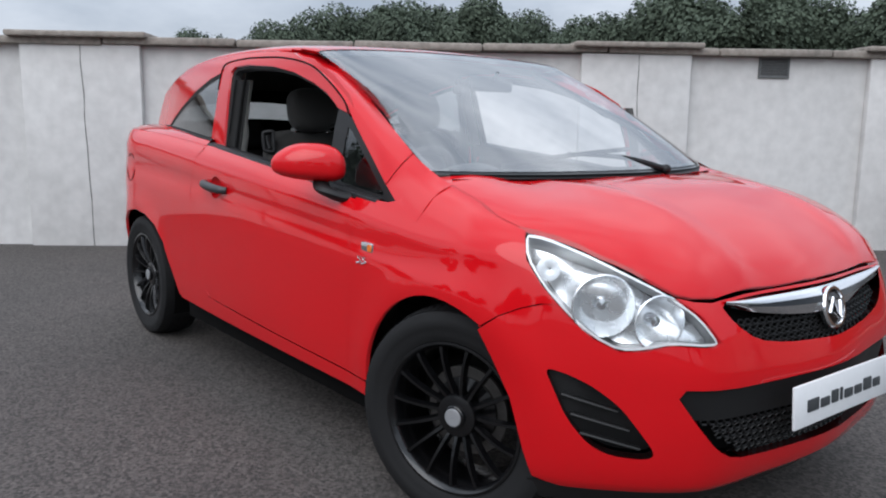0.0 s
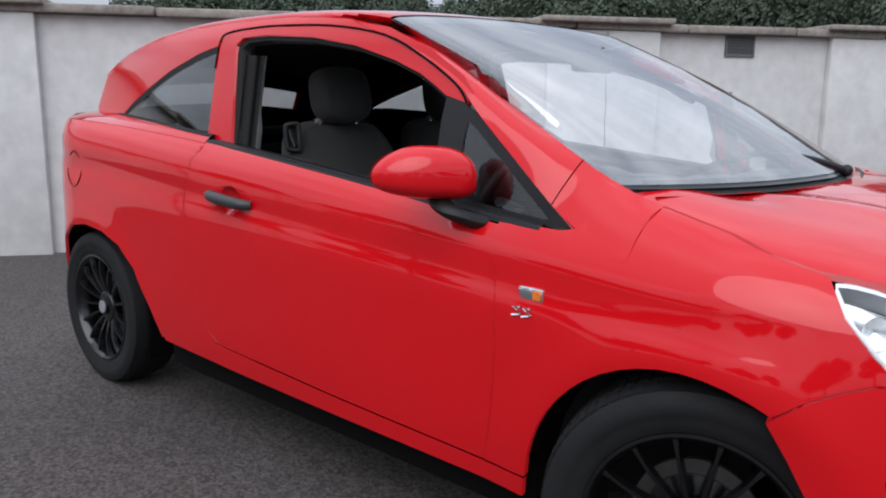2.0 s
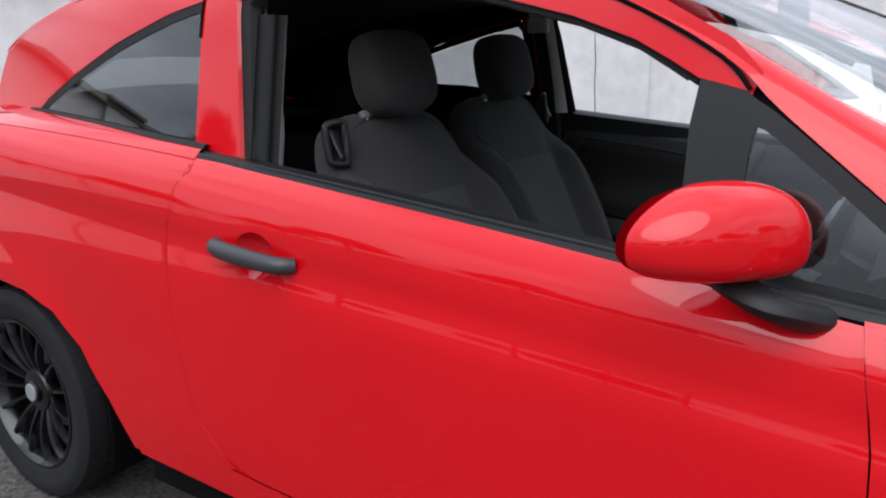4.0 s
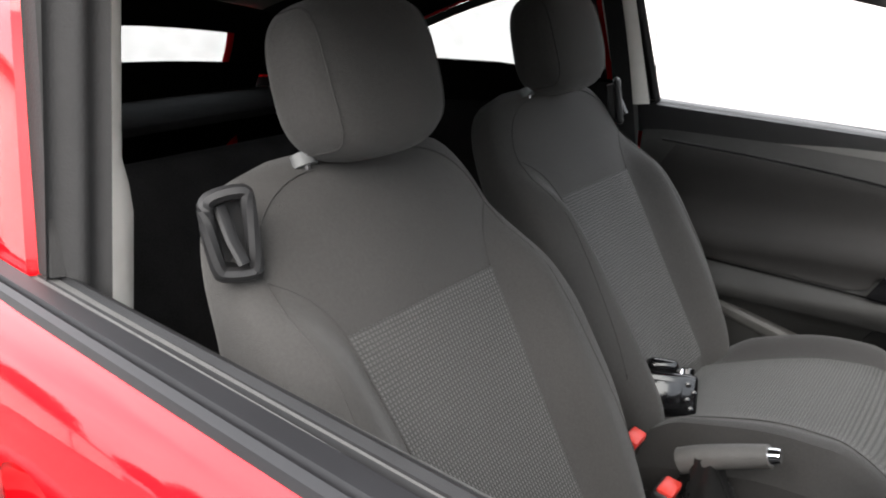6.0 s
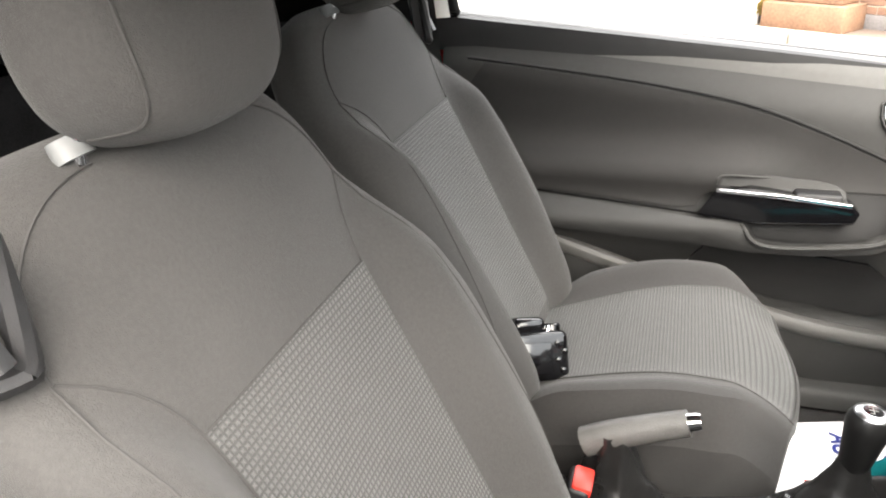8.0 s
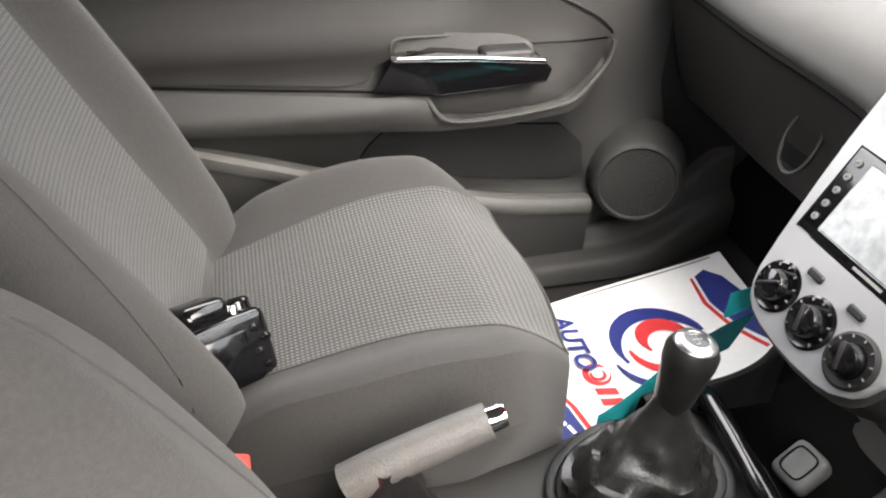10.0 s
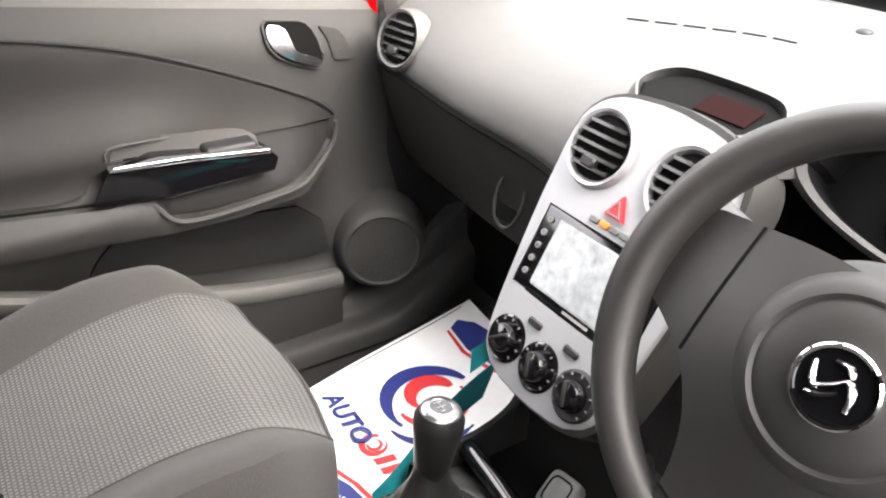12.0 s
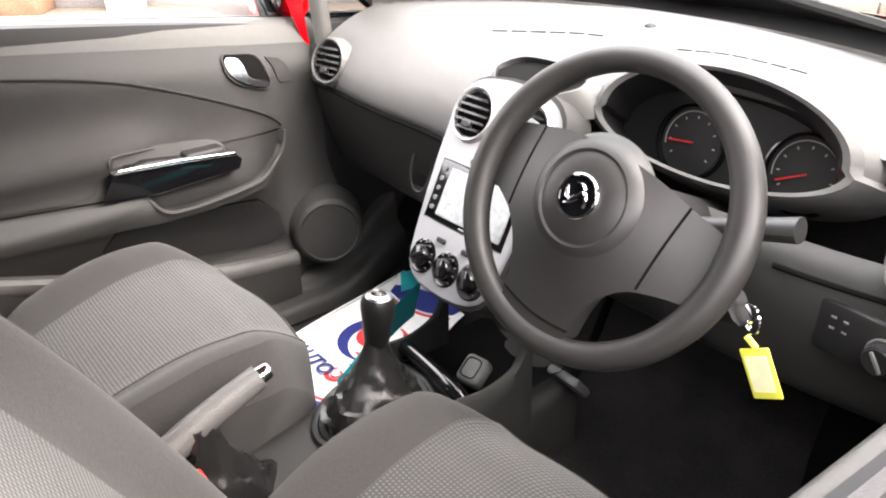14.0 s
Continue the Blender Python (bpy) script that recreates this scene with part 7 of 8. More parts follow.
# defroster slots and a sensor on the dash top
def dash_at(x, y):
    """The dash top's surface above a place in the plan."""
    pts = [dash_pt(y, i) for i in range(len(prof))]
    for a, b in zip(pts, pts[1:]):
        if b.x <= x < a.x:
            return a.lerp(b, (a.x - x) / (a.x - b.x))
    return pts[0]


for y0, y1, x0, x1, count in ((-0.10, -0.345, -0.357, -0.408, 7), (0.045, 0.285, -0.366, -0.412, 6)):
    for k in range(count):
        bm = bmesh.new()
        ends = [(k + q) / count for q in (0.0, 0.38, 0.76)]
        tube(bm, [dash_at(x0 + (x1 - x0) * t ** 1.6, y0 + (y1 - y0) * t) + Vector((0, 0, 0.0004)) for t in ends], 0.0028, 6, flat=0.4)
        part("defroster_slot", bm, DARK, dash)
bm = bmesh.new()
bmesh.ops.create_uvsphere(bm, u_segments=16, v_segments=10, radius=0.011, matrix=Matrix.Translation((-0.27, 0.021, 0.957)) @ Matrix.Diagonal((1, 1, 0.6, 1)))
part("sun_sensor", bm, BLACK_PLASTIC, dash)

# ---- instruments
inst = thing("instrument_cluster", "black instrument cluster with two round dials", "instruments")
I_AT = local((-0.500, -0.270, 0.862), 0.25)
bm = bmesh.new()
hood = [(0.185 * math.cos(a) * (1.05 if math.sin(a) < 0 else 1.0), 0.078 * math.sin(a) if math.sin(a) > 0 else 0.060 * math.sin(a)) for a in [2 * math.pi * k / 56 for k in range(56)]]
rows = [[bm.verts.new(I_AT @ Vector((u * sc * 0.94 + dz * 0.8, dy, w * sc + dz))) for u, w in hood] for sc, dy, dz in ((1.26, 0.08, 0.0), (1.22, 0.0, 0.018), (1.14, -0.045, 0.026), (1.06, -0.055, 0.028), (1.0, -0.052, 0.028), (0.96, -0.03, 0.020), (0.95, 0.035, 0.0))]
for a, b in zip(rows[:5], rows[1:5]):
    for i in range(56):
        bm.faces.new((a[i], a[(i + 1) % 56], b[(i + 1) % 56], b[i]))
bm_in = bmesh.new()
rows = [[bm_in.verts.new(v.co + Vector((0.0004, 0, 0))) for v in r] for r in rows[4:]]
for a, b in zip(rows, rows[1:]):
    for i in range(56):
        bm_in.faces.new((a[i], a[(i + 1) % 56], b[(i + 1) % 56], b[i]))
for v in [v for v in bm.verts if not v.link_faces]:
    bm.verts.remove(v)
part("hood_inside", bm_in, BLACK_PLASTIC, inst, "black inside of the dial hood")
part("cluster_hood", bm, DASH, inst, "grey hood over the dials")
bm = bmesh.new()
bm.faces.new([bm.verts.new(I_AT @ Vector((u * 0.95, 0.030, w * 0.95))) for u, w in hood])
part("dial_panel", bm, BLACK_PLASTIC, inst)
for u, needle, lamp in ((-0.045, 186, False), (0.125, 205, True)):
    m = I_AT @ Matrix.Translation((u, 0.026, 0.0))
    bm = bmesh.new()
    lathe(bm, [(0.056, 0.002), (0.054, -0.010), (0.051, -0.011), (0.050, 0.0)], 40, m)
    dial = part("dial", bm, BLACK_GLOSS, inst, "round dial with white marks and a red needle")
    bm = bmesh.new()
    lathe(bm, [(0.050, 0.0), (0.001, 0.0)], 32, m)
    part("dial_face", bm, mat("dial_black", (0.004, 0.0038, 0.0038), 0.5) if u < 0 else bpy.data.materials["dial_black"], dial)
    bm = bmesh.new()
    for a0, a1 in ((-20, 40), (44, 200)):
        pts = [m @ Vector((0.044 * math.cos(radians(a)), -0.0015, 0.044 * math.sin(radians(a)))) for a in range(a0, a1, 6)]
        if a0 > 0:
            tube(bm, pts, 0.0011, 4)
    part("dial_ring", bm, DIAL_WHITE, dial)
    for k in range(9):
        a = radians(215 - 250 * k / 8)
        bm = bmesh.new()
        box(bm, (0.034, -0.002, -0.0011), (0.0380, -0.001, 0.0011), 0, 1, m @ Matrix.Rotation(-a, 4, "Y"))
        part("dial_figure_bar", bm, DIAL_WHITE, dial)
    bm = bmesh.new()
    box(bm, (-0.004, -0.006, -0.0011), (0.037, -0.004, 0.0011), 0, 1, m @ Matrix.Rotation(radians(-needle), 4, "Y"))
    part("needle", bm, DIAL_RED, dial)
    if lamp:
        bm = bmesh.new()
        box(bm, (-0.012, -0.003, -0.036), (-0.002, -0.001, -0.028), 0, 1, m)
        wl_mat = mat("warning_red", (0.8, 0.01, 0.01), 0.4)
        wl_mat.node_tree.nodes["Principled BSDF"].inputs["Emission Color"].default_value = (1, 0.01, 0.01, 1)
        wl_mat.node_tree.nodes["Principled BSDF"].inputs["Emission Strength"].default_value = 0.6
        part("warning_lamp", bm, wl_mat, dial)
bm = bmesh.new()
box(bm, (0.025, 0.022, -0.030), (0.052, 0.027, -0.018), 0.002, 1, I_AT)
part("warning_panel", bm, mat("dim_red_display_small", (0.03, 0.004, 0.004), 0.6, spec=0.05), inst)

# ---- steering wheel
wheel_mat = mat("wheel_plastic", (0.0185, 0.018, 0.0175), 0.46, var=0.10, scale=8, bump=0.10, bump_scale=1400)
sw = thing("steering_wheel", "dark grey steering wheel with a chrome round badge", "steering wheel")
Tn, Sn = radians(26.8), radians(-5.6)
nrm = Vector((-math.cos(Tn) * math.cos(Sn), math.sin(Sn), math.sin(Tn) * math.cos(Sn)))
zax = (Vector((0, 0, 1)) - nrm * nrm.z).normalized()
yax = -nrm
xax = yax.cross(zax)
S_AT = Matrix.Translation((-0.797, -0.322, 0.879)) @ Matrix((xax, yax, zax)).transposed().to_4x4() @ Matrix.Rotation(radians(12), 4, "Y")
bm = bmesh.new()
RW = 0.1655
for i in range(1):
    rings = []
    for k in range(96):
        a = 2 * math.pi * k / 96
        thick = 0.0165 + 0.002 * math.cos(2 * a)
        rings.append([bm.verts.new(S_AT @ Vector(((RW + thick * math.cos(b)) * math.cos(a), thick * 0.95 * math.sin(b), (RW + thick * math.cos(b)) * math.sin(a)))) for b in [2 * math.pi * j / 16 for j in range(16)]])
    for k in range(96):
        a, b = rings[k], rings[(k + 1) % 96]
        for j in range(16):
            bm.faces.new((a[j], a[(j + 1) % 16], b[(j + 1) % 16], b[j]))
part("rim", bm, wheel_mat, sw)
out_w = S_AT.to_3x3() @ Vector((0, -1, 0))


def pad(u, w, lift=0.0):
    r = math.hypot(u, w)
    return S_AT @ Vector((u, 0.012 - 0.040 * math.exp(-(r / 0.105) ** 2) - 0.014 * math.exp(-((u / 0.14) ** 4)) - lift, w))


PAD_HALF = [(0.0, 0.068), (0.06, 0.062), (0.11, 0.050), (0.152, 0.040), (0.160, 0.0), (0.156, -0.038), (0.12, -0.046), (0.088, -0.058), (0.064, -0.085), (0.052, -0.12), (0.050, -0.156), (0.0, -0.162)]
PAD = [(-u, w) for u, w in PAD_HALF[-2:0:-1]] + PAD_HALF
trimmed("wheel_pad", soften(PAD, 2), pad, 0.014, wheel_mat, sw, out=out_w, depth=0.035, label="grey airbag pad and spokes")
for sg in (-1, 1):
    bm = bmesh.new()
    tube(bm, [pad(sg * (0.102 - 0.006 * q), 0.050 - 0.100 * q, -0.0002) for q in [i / 10 for i in range(11)]], 0.0016, 5)
    part("pad_seam", bm, DARK, sw)
bm = bmesh.new()
tube(bm, [pad(-0.050 + 0.100 * i / 12, -0.134 - 0.006 * math.sin(math.pi * i / 12), -0.0002) for i in range(13)], 0.0016, 5)
part("pad_seam", bm, DARK, sw)
hub_m = S_AT @ Matrix.Translation((0.0, -0.030, 0.004))
bm = bmesh.new()
lathe(bm, [(0.076, 0.016), (0.068, 0.003), (0.060, -0.004), (0.054, -0.0065), (0.051, -0.0045), (0.048, -0.0060), (0.042, -0.0085), (0.030, -0.0115), (0.001, -0.013)], 56, hub_m)
hub = part("horn_boss", bm, wheel_mat, sw)
bm = bmesh.new()
lathe(bm, [(0.0255, -0.010), (0.0255, -0.0160), (0.0242, -0.0172), (0.0222, -0.0168), (0.0218, -0.0150)], 40, hub_m)
bd = part("badge", bm, CHROME, hub, "round chrome maker's badge")
bm = bmesh.new()
lathe(bm, [(0.0219, -0.0150), (0.001, -0.0150)], 30, hub_m)
part("badge_field", bm, BLACK_GLOSS, bd)
bm = bmesh.new()
for arm, thick in ((((-0.017, 0.006), (-0.010, -0.006), (-0.002, 0.000), (0.004, 0.007), (0.010, 0.003), (0.013, -0.008)), 0.0020), (((-0.008, 0.013), (0.000, 0.014), (0.005, 0.010)), 0.0018), (((-0.011, -0.012), (-0.004, -0.009), (0.003, -0.002)), 0.0018)):
    tube(bm, through_points([hub_m @ Vector((x, -0.0158, z)) for x, z in arm], 4), lambda t: thick * (0.5 + math.sin(math.pi * (0.1 + 0.8 * t))), 8, flat=0.6)
part("badge_emblem", bm, CHROME, bd)
# column, stalks, ignition
bm = bmesh.new()
ax = -out_w
c0 = S_AT.translation + ax * 0.035
tube(bm, [c0, c0 + ax * 0.06, c0 + ax * 0.16, c0 + ax * 0.26], lambda t: 0.040 + 0.018 * t, 20, flat=0.95)
col = tagged(part("steering_column", bm, TRIM_LOW), "charcoal steering column shroud behind the wheel", "steering column")
for sg in (1, -1):
    bm = bmesh.new()
    p = S_AT @ Vector((0.06 * sg, 0.075, 0.020))
    q = S_AT @ Vector((0.182 * sg, 0.062, 0.080 if sg > 0 else 0.030))
    tube(bm, [p, p.lerp(q, 0.4), p.lerp(q, 0.75), q], lambda t: 0.013 + 0.005 * t, 12, flat=0.75)
    part("stalk", bm, mat("stalk_grey", (0.014, 0.014, 0.014), 0.45) if sg > 0 else bpy.data.materials["stalk_grey"], col)
bm = bmesh.new()
ig = S_AT @ Vector((0.120, 0.085, -0.050))
lathe(bm, [(0.024, 0.03), (0.024, -0.015), (0.020, -0.018), (0.001, -0.018)], 24, Matrix.Translation(ig) @ S_AT.to_quaternion().to_matrix().to_4x4())
part("ignition_barrel", bm, BLACK_PLASTIC, col)

# key with its ring and yellow tag
key = thing("car_key", "car key in the ignition with a ring and bright yellow tag", "key")
kp = Vector((-0.765, -0.490, 0.815))
bm = bmesh.new()
tube(bm, [ig + Vector((-0.01, -0.005, 0)), ig.lerp(kp, 0.5), kp], lambda t: 0.006 + 0.007 * t, 10, flat=1.6)
part("key_head", bm, BLACK_PLASTIC, key)


def hoop(c, r, thick, tilt):
    b = bmesh.new()
    tube(b, [c + tilt @ Vector((r * math.cos(a), 0, r * math.sin(a))) for a in [2 * math.pi * i / 24 for i in range(24)]], thick, 6, closed=True)
    return b


rc = Vector((-0.754, -0.501, 0.800))
part("key_ring", hoop(rc, 0.015, 0.0014, Matrix.Rotation(radians(60), 3, "Z")), CHROME, key)
bm = bmesh.new()
tube(bm, [kp + Vector((0, 0.0, 0.004)), kp + Vector((-0.006, -0.012, 0.010)), kp + Vector((-0.004, -0.018, -0.006)), rc + Vector((0, 0.0, -0.008))], 0.0032, 8)
part("key_chain", bm, CHROME, key)
T_AT = Matrix(((0, 1, 0, -0.752), (-0.875, 0, 0.484, -0.503), (0.484, 0, 0.875, 0.776), (0, 0, 0, 1)))
bm = bmesh.new()
tube(bm, [T_AT @ Vector(p) for p in ((-0.004, 0, 0.004), (0, 0, -0.004), (0.003, 0, -0.010))], 0.0035, 8)
part("tag_loop", bm, YELLOW, key)
bm = bmesh.new()
box(bm, (-0.017, -0.002, -0.066), (0.017, 0.002, -0.010), 0.0018, 2, T_AT)
tag = part("key_tag", bm, YELLOW, key, "bright yellow plastic key tag")
bm = bmesh.new()
box(bm, (-0.013, -0.0026, -0.058), (0.013, 0.0026, -0.018), 0.0004, 1, T_AT)
part("tag_label", bm, mat("tag_paper", (0.92, 0.91, 0.55), 0.6), tag)

# lamp switch panel by the door
m = local((-0.602, -0.560, 0.738), 0.0, radians(-6))
bm = bmesh.new()
box(bm, (-0.058, -0.008, -0.034), (0.058, 0.004, 0.034), 0.006, 2, m)
ls = tagged(part("light_switch", bm, BLACK_PLASTIC), "black rotary lamp switch panel on the dashboard", "switch")
bm = bmesh.new()
lathe(bm, [(0.019, -0.010), (0.018, -0.022), (0.015, -0.024), (0.001, -0.023)], 24, m @ Matrix.Translation((0.026, 0, -0.004)))
part("switch_knob", bm, BLACK_PLASTIC, ls)
for k in range(4):
    bm = bmesh.new()
    box(bm, (-0.040 + 0.015 * (k % 2), -0.0088, 0.001 + 0.014 * (k // 2)), (-0.034 + 0.015 * (k % 2), -0.0076, 0.0035 + 0.014 * (k // 2)), 0, 1, m)
    part("switch_mark", bm, GREY_MARK, ls)
bm = bmesh.new()
lathe(bm, [(0.0225, -0.0075), (0.0218, -0.0095), (0.0200, -0.0098), (0.0192, -0.0075)], 36, m @ Matrix.Translation((0.026, 0, -0.004)))
part("switch_ring", bm, VENT_GREY, ls)
bm = bmesh.new()
box(bm, (-0.0022, -0.0262, -0.013), (0.0022, -0.0215, 0.013), 0.001, 1, m @ Matrix.Translation((0.026, 0, -0.004)) @ Matrix.Rotation(-0.6, 4, "Y"))
part("switch_pointer", bm, GREY_MARK, ls)

# ---- console between the seats
con = thing("centre_console", "black plastic floor console between the seats", "car console")
bm = bmesh.new()
CP = spline([(-1.42, 0.40), (-1.25, 0.43), (-1.10, 0.425), (-1.0, 0.43), (-0.90, 0.452), (-0.80, 0.454), (-0.765, 0.435), (-0.74, 0.395), (-0.66, 0.395), (-0.56, 0.41)], 1)
CWD = spline([(-1.42, 0.075), (-1.1, 0.080), (-0.95, 0.095), (-0.80, 0.110), (-0.66, 0.120), (-0.5, 0.12)], 1)


def con_pt(x, a):
    w, z = CWD(x), CP(x)
    u = math.cos(a)
    return Vector((x, 0.012 + w * math.copysign(abs(u) ** 0.5, u), 0.26 + (z - 0.26) * max(math.sin(a), 0) ** 0.22))


sheet(bm, con_pt, [-1.42 + 0.88 * i / 36 for i in range(37)], [math.pi * i / 24 for i in range(25)])
part("console_body", bm, TRIM, con)
bm = bmesh.new()
ring = [(-0.895 + 0.088 * math.cos(a), 0.005 + 0.066 * math.sin(a)) for a in [2 * math.pi * i / 32 for i in range(32)]]
tube(bm, [(x, y, CP(x) + 0.006) for x, y in ring], 0.007, 8, closed=True, flat=0.7)
part("gaiter_ring", bm, BLACK_PLASTIC, con)
bm = bmesh.new()
tube(bm, [(-0.895 + (x + 0.895) * 1.13, y * 1.16, CP(x) + 0.003) for x, y in ring], 0.006, 8, closed=True, flat=0.7)
part("gaiter_ring", bm, BLACK_PLASTIC, con)
# rounded black bar in front of the gaiter, and the open well before it
bm = bmesh.new()
tube(bm, through_points([(-0.766, 0.103, 0.440), (-0.769, 0.098, 0.464), (-0.776, 0.040, 0.472), (-0.788, -0.055, 0.476), (-0.790, -0.086, 0.464)], 5), 0.013, 14)
part("cross_bar", bm, BLACK_GLOSS, con)
# near-black floor, the deep well's shade in its colour
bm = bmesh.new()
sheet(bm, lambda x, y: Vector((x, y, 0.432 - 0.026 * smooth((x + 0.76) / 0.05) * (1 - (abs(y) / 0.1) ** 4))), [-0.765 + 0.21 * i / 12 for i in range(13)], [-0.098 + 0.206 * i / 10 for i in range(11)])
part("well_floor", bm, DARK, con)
LIP = through_points([(-0.850, -0.098, 0.474), (-0.815, -0.100, 0.483), (-0.758, -0.102, 0.478), (-0.706, -0.104, 0.490), (-0.682, -0.104, 0.516), (-0.668, -0.104, 0.570)], 6)
# lit look of the driver's lip comes from a lighter grey there
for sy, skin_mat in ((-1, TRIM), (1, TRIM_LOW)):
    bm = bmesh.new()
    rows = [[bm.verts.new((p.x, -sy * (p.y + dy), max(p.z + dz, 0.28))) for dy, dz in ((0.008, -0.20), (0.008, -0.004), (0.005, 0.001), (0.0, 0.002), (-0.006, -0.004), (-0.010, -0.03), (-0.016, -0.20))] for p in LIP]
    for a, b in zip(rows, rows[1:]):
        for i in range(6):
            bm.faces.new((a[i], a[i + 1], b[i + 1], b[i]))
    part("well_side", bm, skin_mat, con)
bm = bmesh.new()
P_AT = Matrix.Translation((-0.706, -0.012, 0.448)) @ pose(0, 0, 0, 0, -35, 10)
box(bm, (-0.026, -0.023, -0.030), (0.026, 0.023, 0.004), 0.010, 3, P_AT)
cap = part("socket_cap", bm, VENT_GREY, con, "grey rounded socket cap in the well")
bm = bmesh.new()
tube(bm, [P_AT @ Vector((x, y, 0.0045)) for x, y in [(0.018 * math.copysign(abs(math.cos(q)) ** 0.5, math.cos(q)), 0.015 * math.copysign(abs(math.sin(q)) ** 0.5, math.sin(q))) for q in [2 * math.pi * i / 24 for i in range(24)]]], 0.0012, 6, closed=True)
part("cap_groove", bm, DARK, cap)

gear = thing("gear_lever", "black gear knob with a silver cap on a leather gaiter", "gear lever")
bm = bmesh.new()
rows = []
for k in range(15):
    t = k / 14
    r = 0.068 * (1 - t) ** 1.7 + 0.018
    cx = -0.895 + 0.012 * t
    z = 0.462 + 0.122 * t
    rows.append([bm.verts.new((cx + r * (1 + 0.13 * math.sin(4 * a + 3 * t) * (1 - t) * min(3 * t, 1) + 0.05 * math.sin(9 * a + 9 * t) * (1 - t)) * math.cos(a), 0.005 + r * 0.82 * (1 + 0.12 * math.sin(5 * a + 9 * t) * (1 - t)) * math.sin(a), z + 0.006 * math.sin(9 * t * 3 + 3 * a) * (1 - t))) for a in [2 * math.pi * i / 40 for i in range(40)]])
for a, b in zip(rows, rows[1:]):
    for i in range(40):
        bm.faces.new((a[i], a[(i + 1) % 40], b[(i + 1) % 40], b[i]))
part("gaiter", bm, LEATHER, gear, "creased black leather gaiter")
bm = bmesh.new()
G_AT = Matrix.Translation((-0.884, 0.005, 0.566)) @ Matrix.Rotation(radians(6), 4, "Y")
lathe(bm, [(0.017, 0.0), (0.020, 0.012), (0.0235, 0.040), (0.0265, 0.060), (0.0265, 0.072), (0.022, 0.081), (0.001, 0.084)], 32, G_AT, "z")
knob = part("gear_knob", bm, mat("knob_black", (0.008, 0.008, 0.008), 0.30), gear)
bm = bmesh.new()
lathe(bm, [(0.0222, 0.0780), (0.0215, 0.0815), (0.0190, 0.0840), (0.0125, 0.0856), (0.0118, 0.0850)], 32, G_AT, "z")
part("knob_cap", bm, mat("cap_grey", (0.42, 0.42, 0.425), 0.30, 1.0), knob, "silver ring round the gear pattern")
bm = bmesh.new()
lathe(bm, [(0.0120, 0.0852), (0.001, 0.0856)], 28, G_AT, "z")
part("pattern_disc", bm, BLACK_GLOSS, knob)
for p in (((-0.012, 0), (0.012, 0)), ((-0.012, -0.009), (-0.012, 0.009)), ((0, -0.009), (0, 0.009)), ((0.012, -0.009), (0.012, 0.0))):
    bm = bmesh.new()
    tube(bm, [G_AT @ Vector((y * 0.8, -x * 0.8, 0.0858)) for x, y in [(x * 0.72, y * 0.72) for x, y in p]], 0.0006, 4)
    part("gear_mark", bm, DIAL_WHITE, knob)

hb = thing("handbrake", "grey handbrake lever with a crumpled leather boot", "handbrake")
bm = bmesh.new()
tube(bm, through_points([(-1.215, -0.015, 0.556), (-1.18, -0.015, 0.574), (-1.13, -0.015, 0.594), (-1.085, -0.015, 0.610)], 5), lambda t: 0.0195 - 0.003 * t, 14, flat=1.1)
part("grip", bm, mat("grip_grey", (0.085, 0.083, 0.08), 0.5, bump=0.3, bump_scale=400), hb, "grey moulded grip")
bm = bmesh.new()
tube(bm, [(-1.086, -0.015, 0.610), (-1.074, -0.015, 0.614), (-1.070, -0.015, 0.615)], lambda t: 0.013 - 0.002 * t, 12)
part("release_button", bm, CHROME, hb)
bm = bmesh.new()
rows = []
for k in range(13):
    t = k / 12
    c = Vector((-1.170, -0.010, 0.432)).lerp(Vector((-1.178, -0.015, 0.580)), t)
    r = 0.056 * (1 - t) ** 1.5 + 0.023
    rows.append([bm.verts.new(c + Vector((r * (1 + 0.18 * (1 - t)) * (1 + 0.13 * math.sin(5 * a + 7 * t)) * math.cos(a), r * 0.8 * (1 + 0.12 * math.sin(6 * a - 6 * t)) * math.sin(a), 0.010 * math.sin(4 * a + 20 * t) * (1 - t)))) for a in [2 * math.pi * i / 36 for i in range(36)]])
for a, b in zip(rows, rows[1:]):
    for i in range(36):
        bm.faces.new((a[i], a[(i + 1) % 36], b[(i + 1) % 36], b[i]))
part("boot", bm, LEATHER, hb, "creased black leather boot")
for y, x, z, tilt in ((0.030, -1.315, 0.545, 18), (-0.078, -1.212, 0.546, 12)):
    m = Matrix.Translation((x, y, z)) @ Matrix.Rotation(radians(tilt), 4, "Y")
    bk = thing("belt_buckle", "black seat belt buckle with a red release button", "buckle", group="belt buckles")
    bm = bmesh.new()
    box(bm, (-0.015, -0.026, -0.12), (0.015, 0.026, 0.0), 0.007, 3, m)
    part("buckle_body", bm, BLACK_PLASTIC, bk)
    bm = bmesh.new()
    box(bm, (-0.010, -0.022, -0.012), (0.0165, 0.022, 0.004), 0.004, 2, m)
    part("buckle_button", bm, RED_BUTTON, bk)

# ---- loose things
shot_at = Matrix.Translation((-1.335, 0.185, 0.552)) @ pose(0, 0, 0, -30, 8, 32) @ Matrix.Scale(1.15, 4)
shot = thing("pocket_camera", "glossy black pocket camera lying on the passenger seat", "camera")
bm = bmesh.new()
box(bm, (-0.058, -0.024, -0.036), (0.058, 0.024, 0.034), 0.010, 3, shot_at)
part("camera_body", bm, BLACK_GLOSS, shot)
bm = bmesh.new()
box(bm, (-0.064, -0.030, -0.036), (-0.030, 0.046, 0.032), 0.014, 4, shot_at)
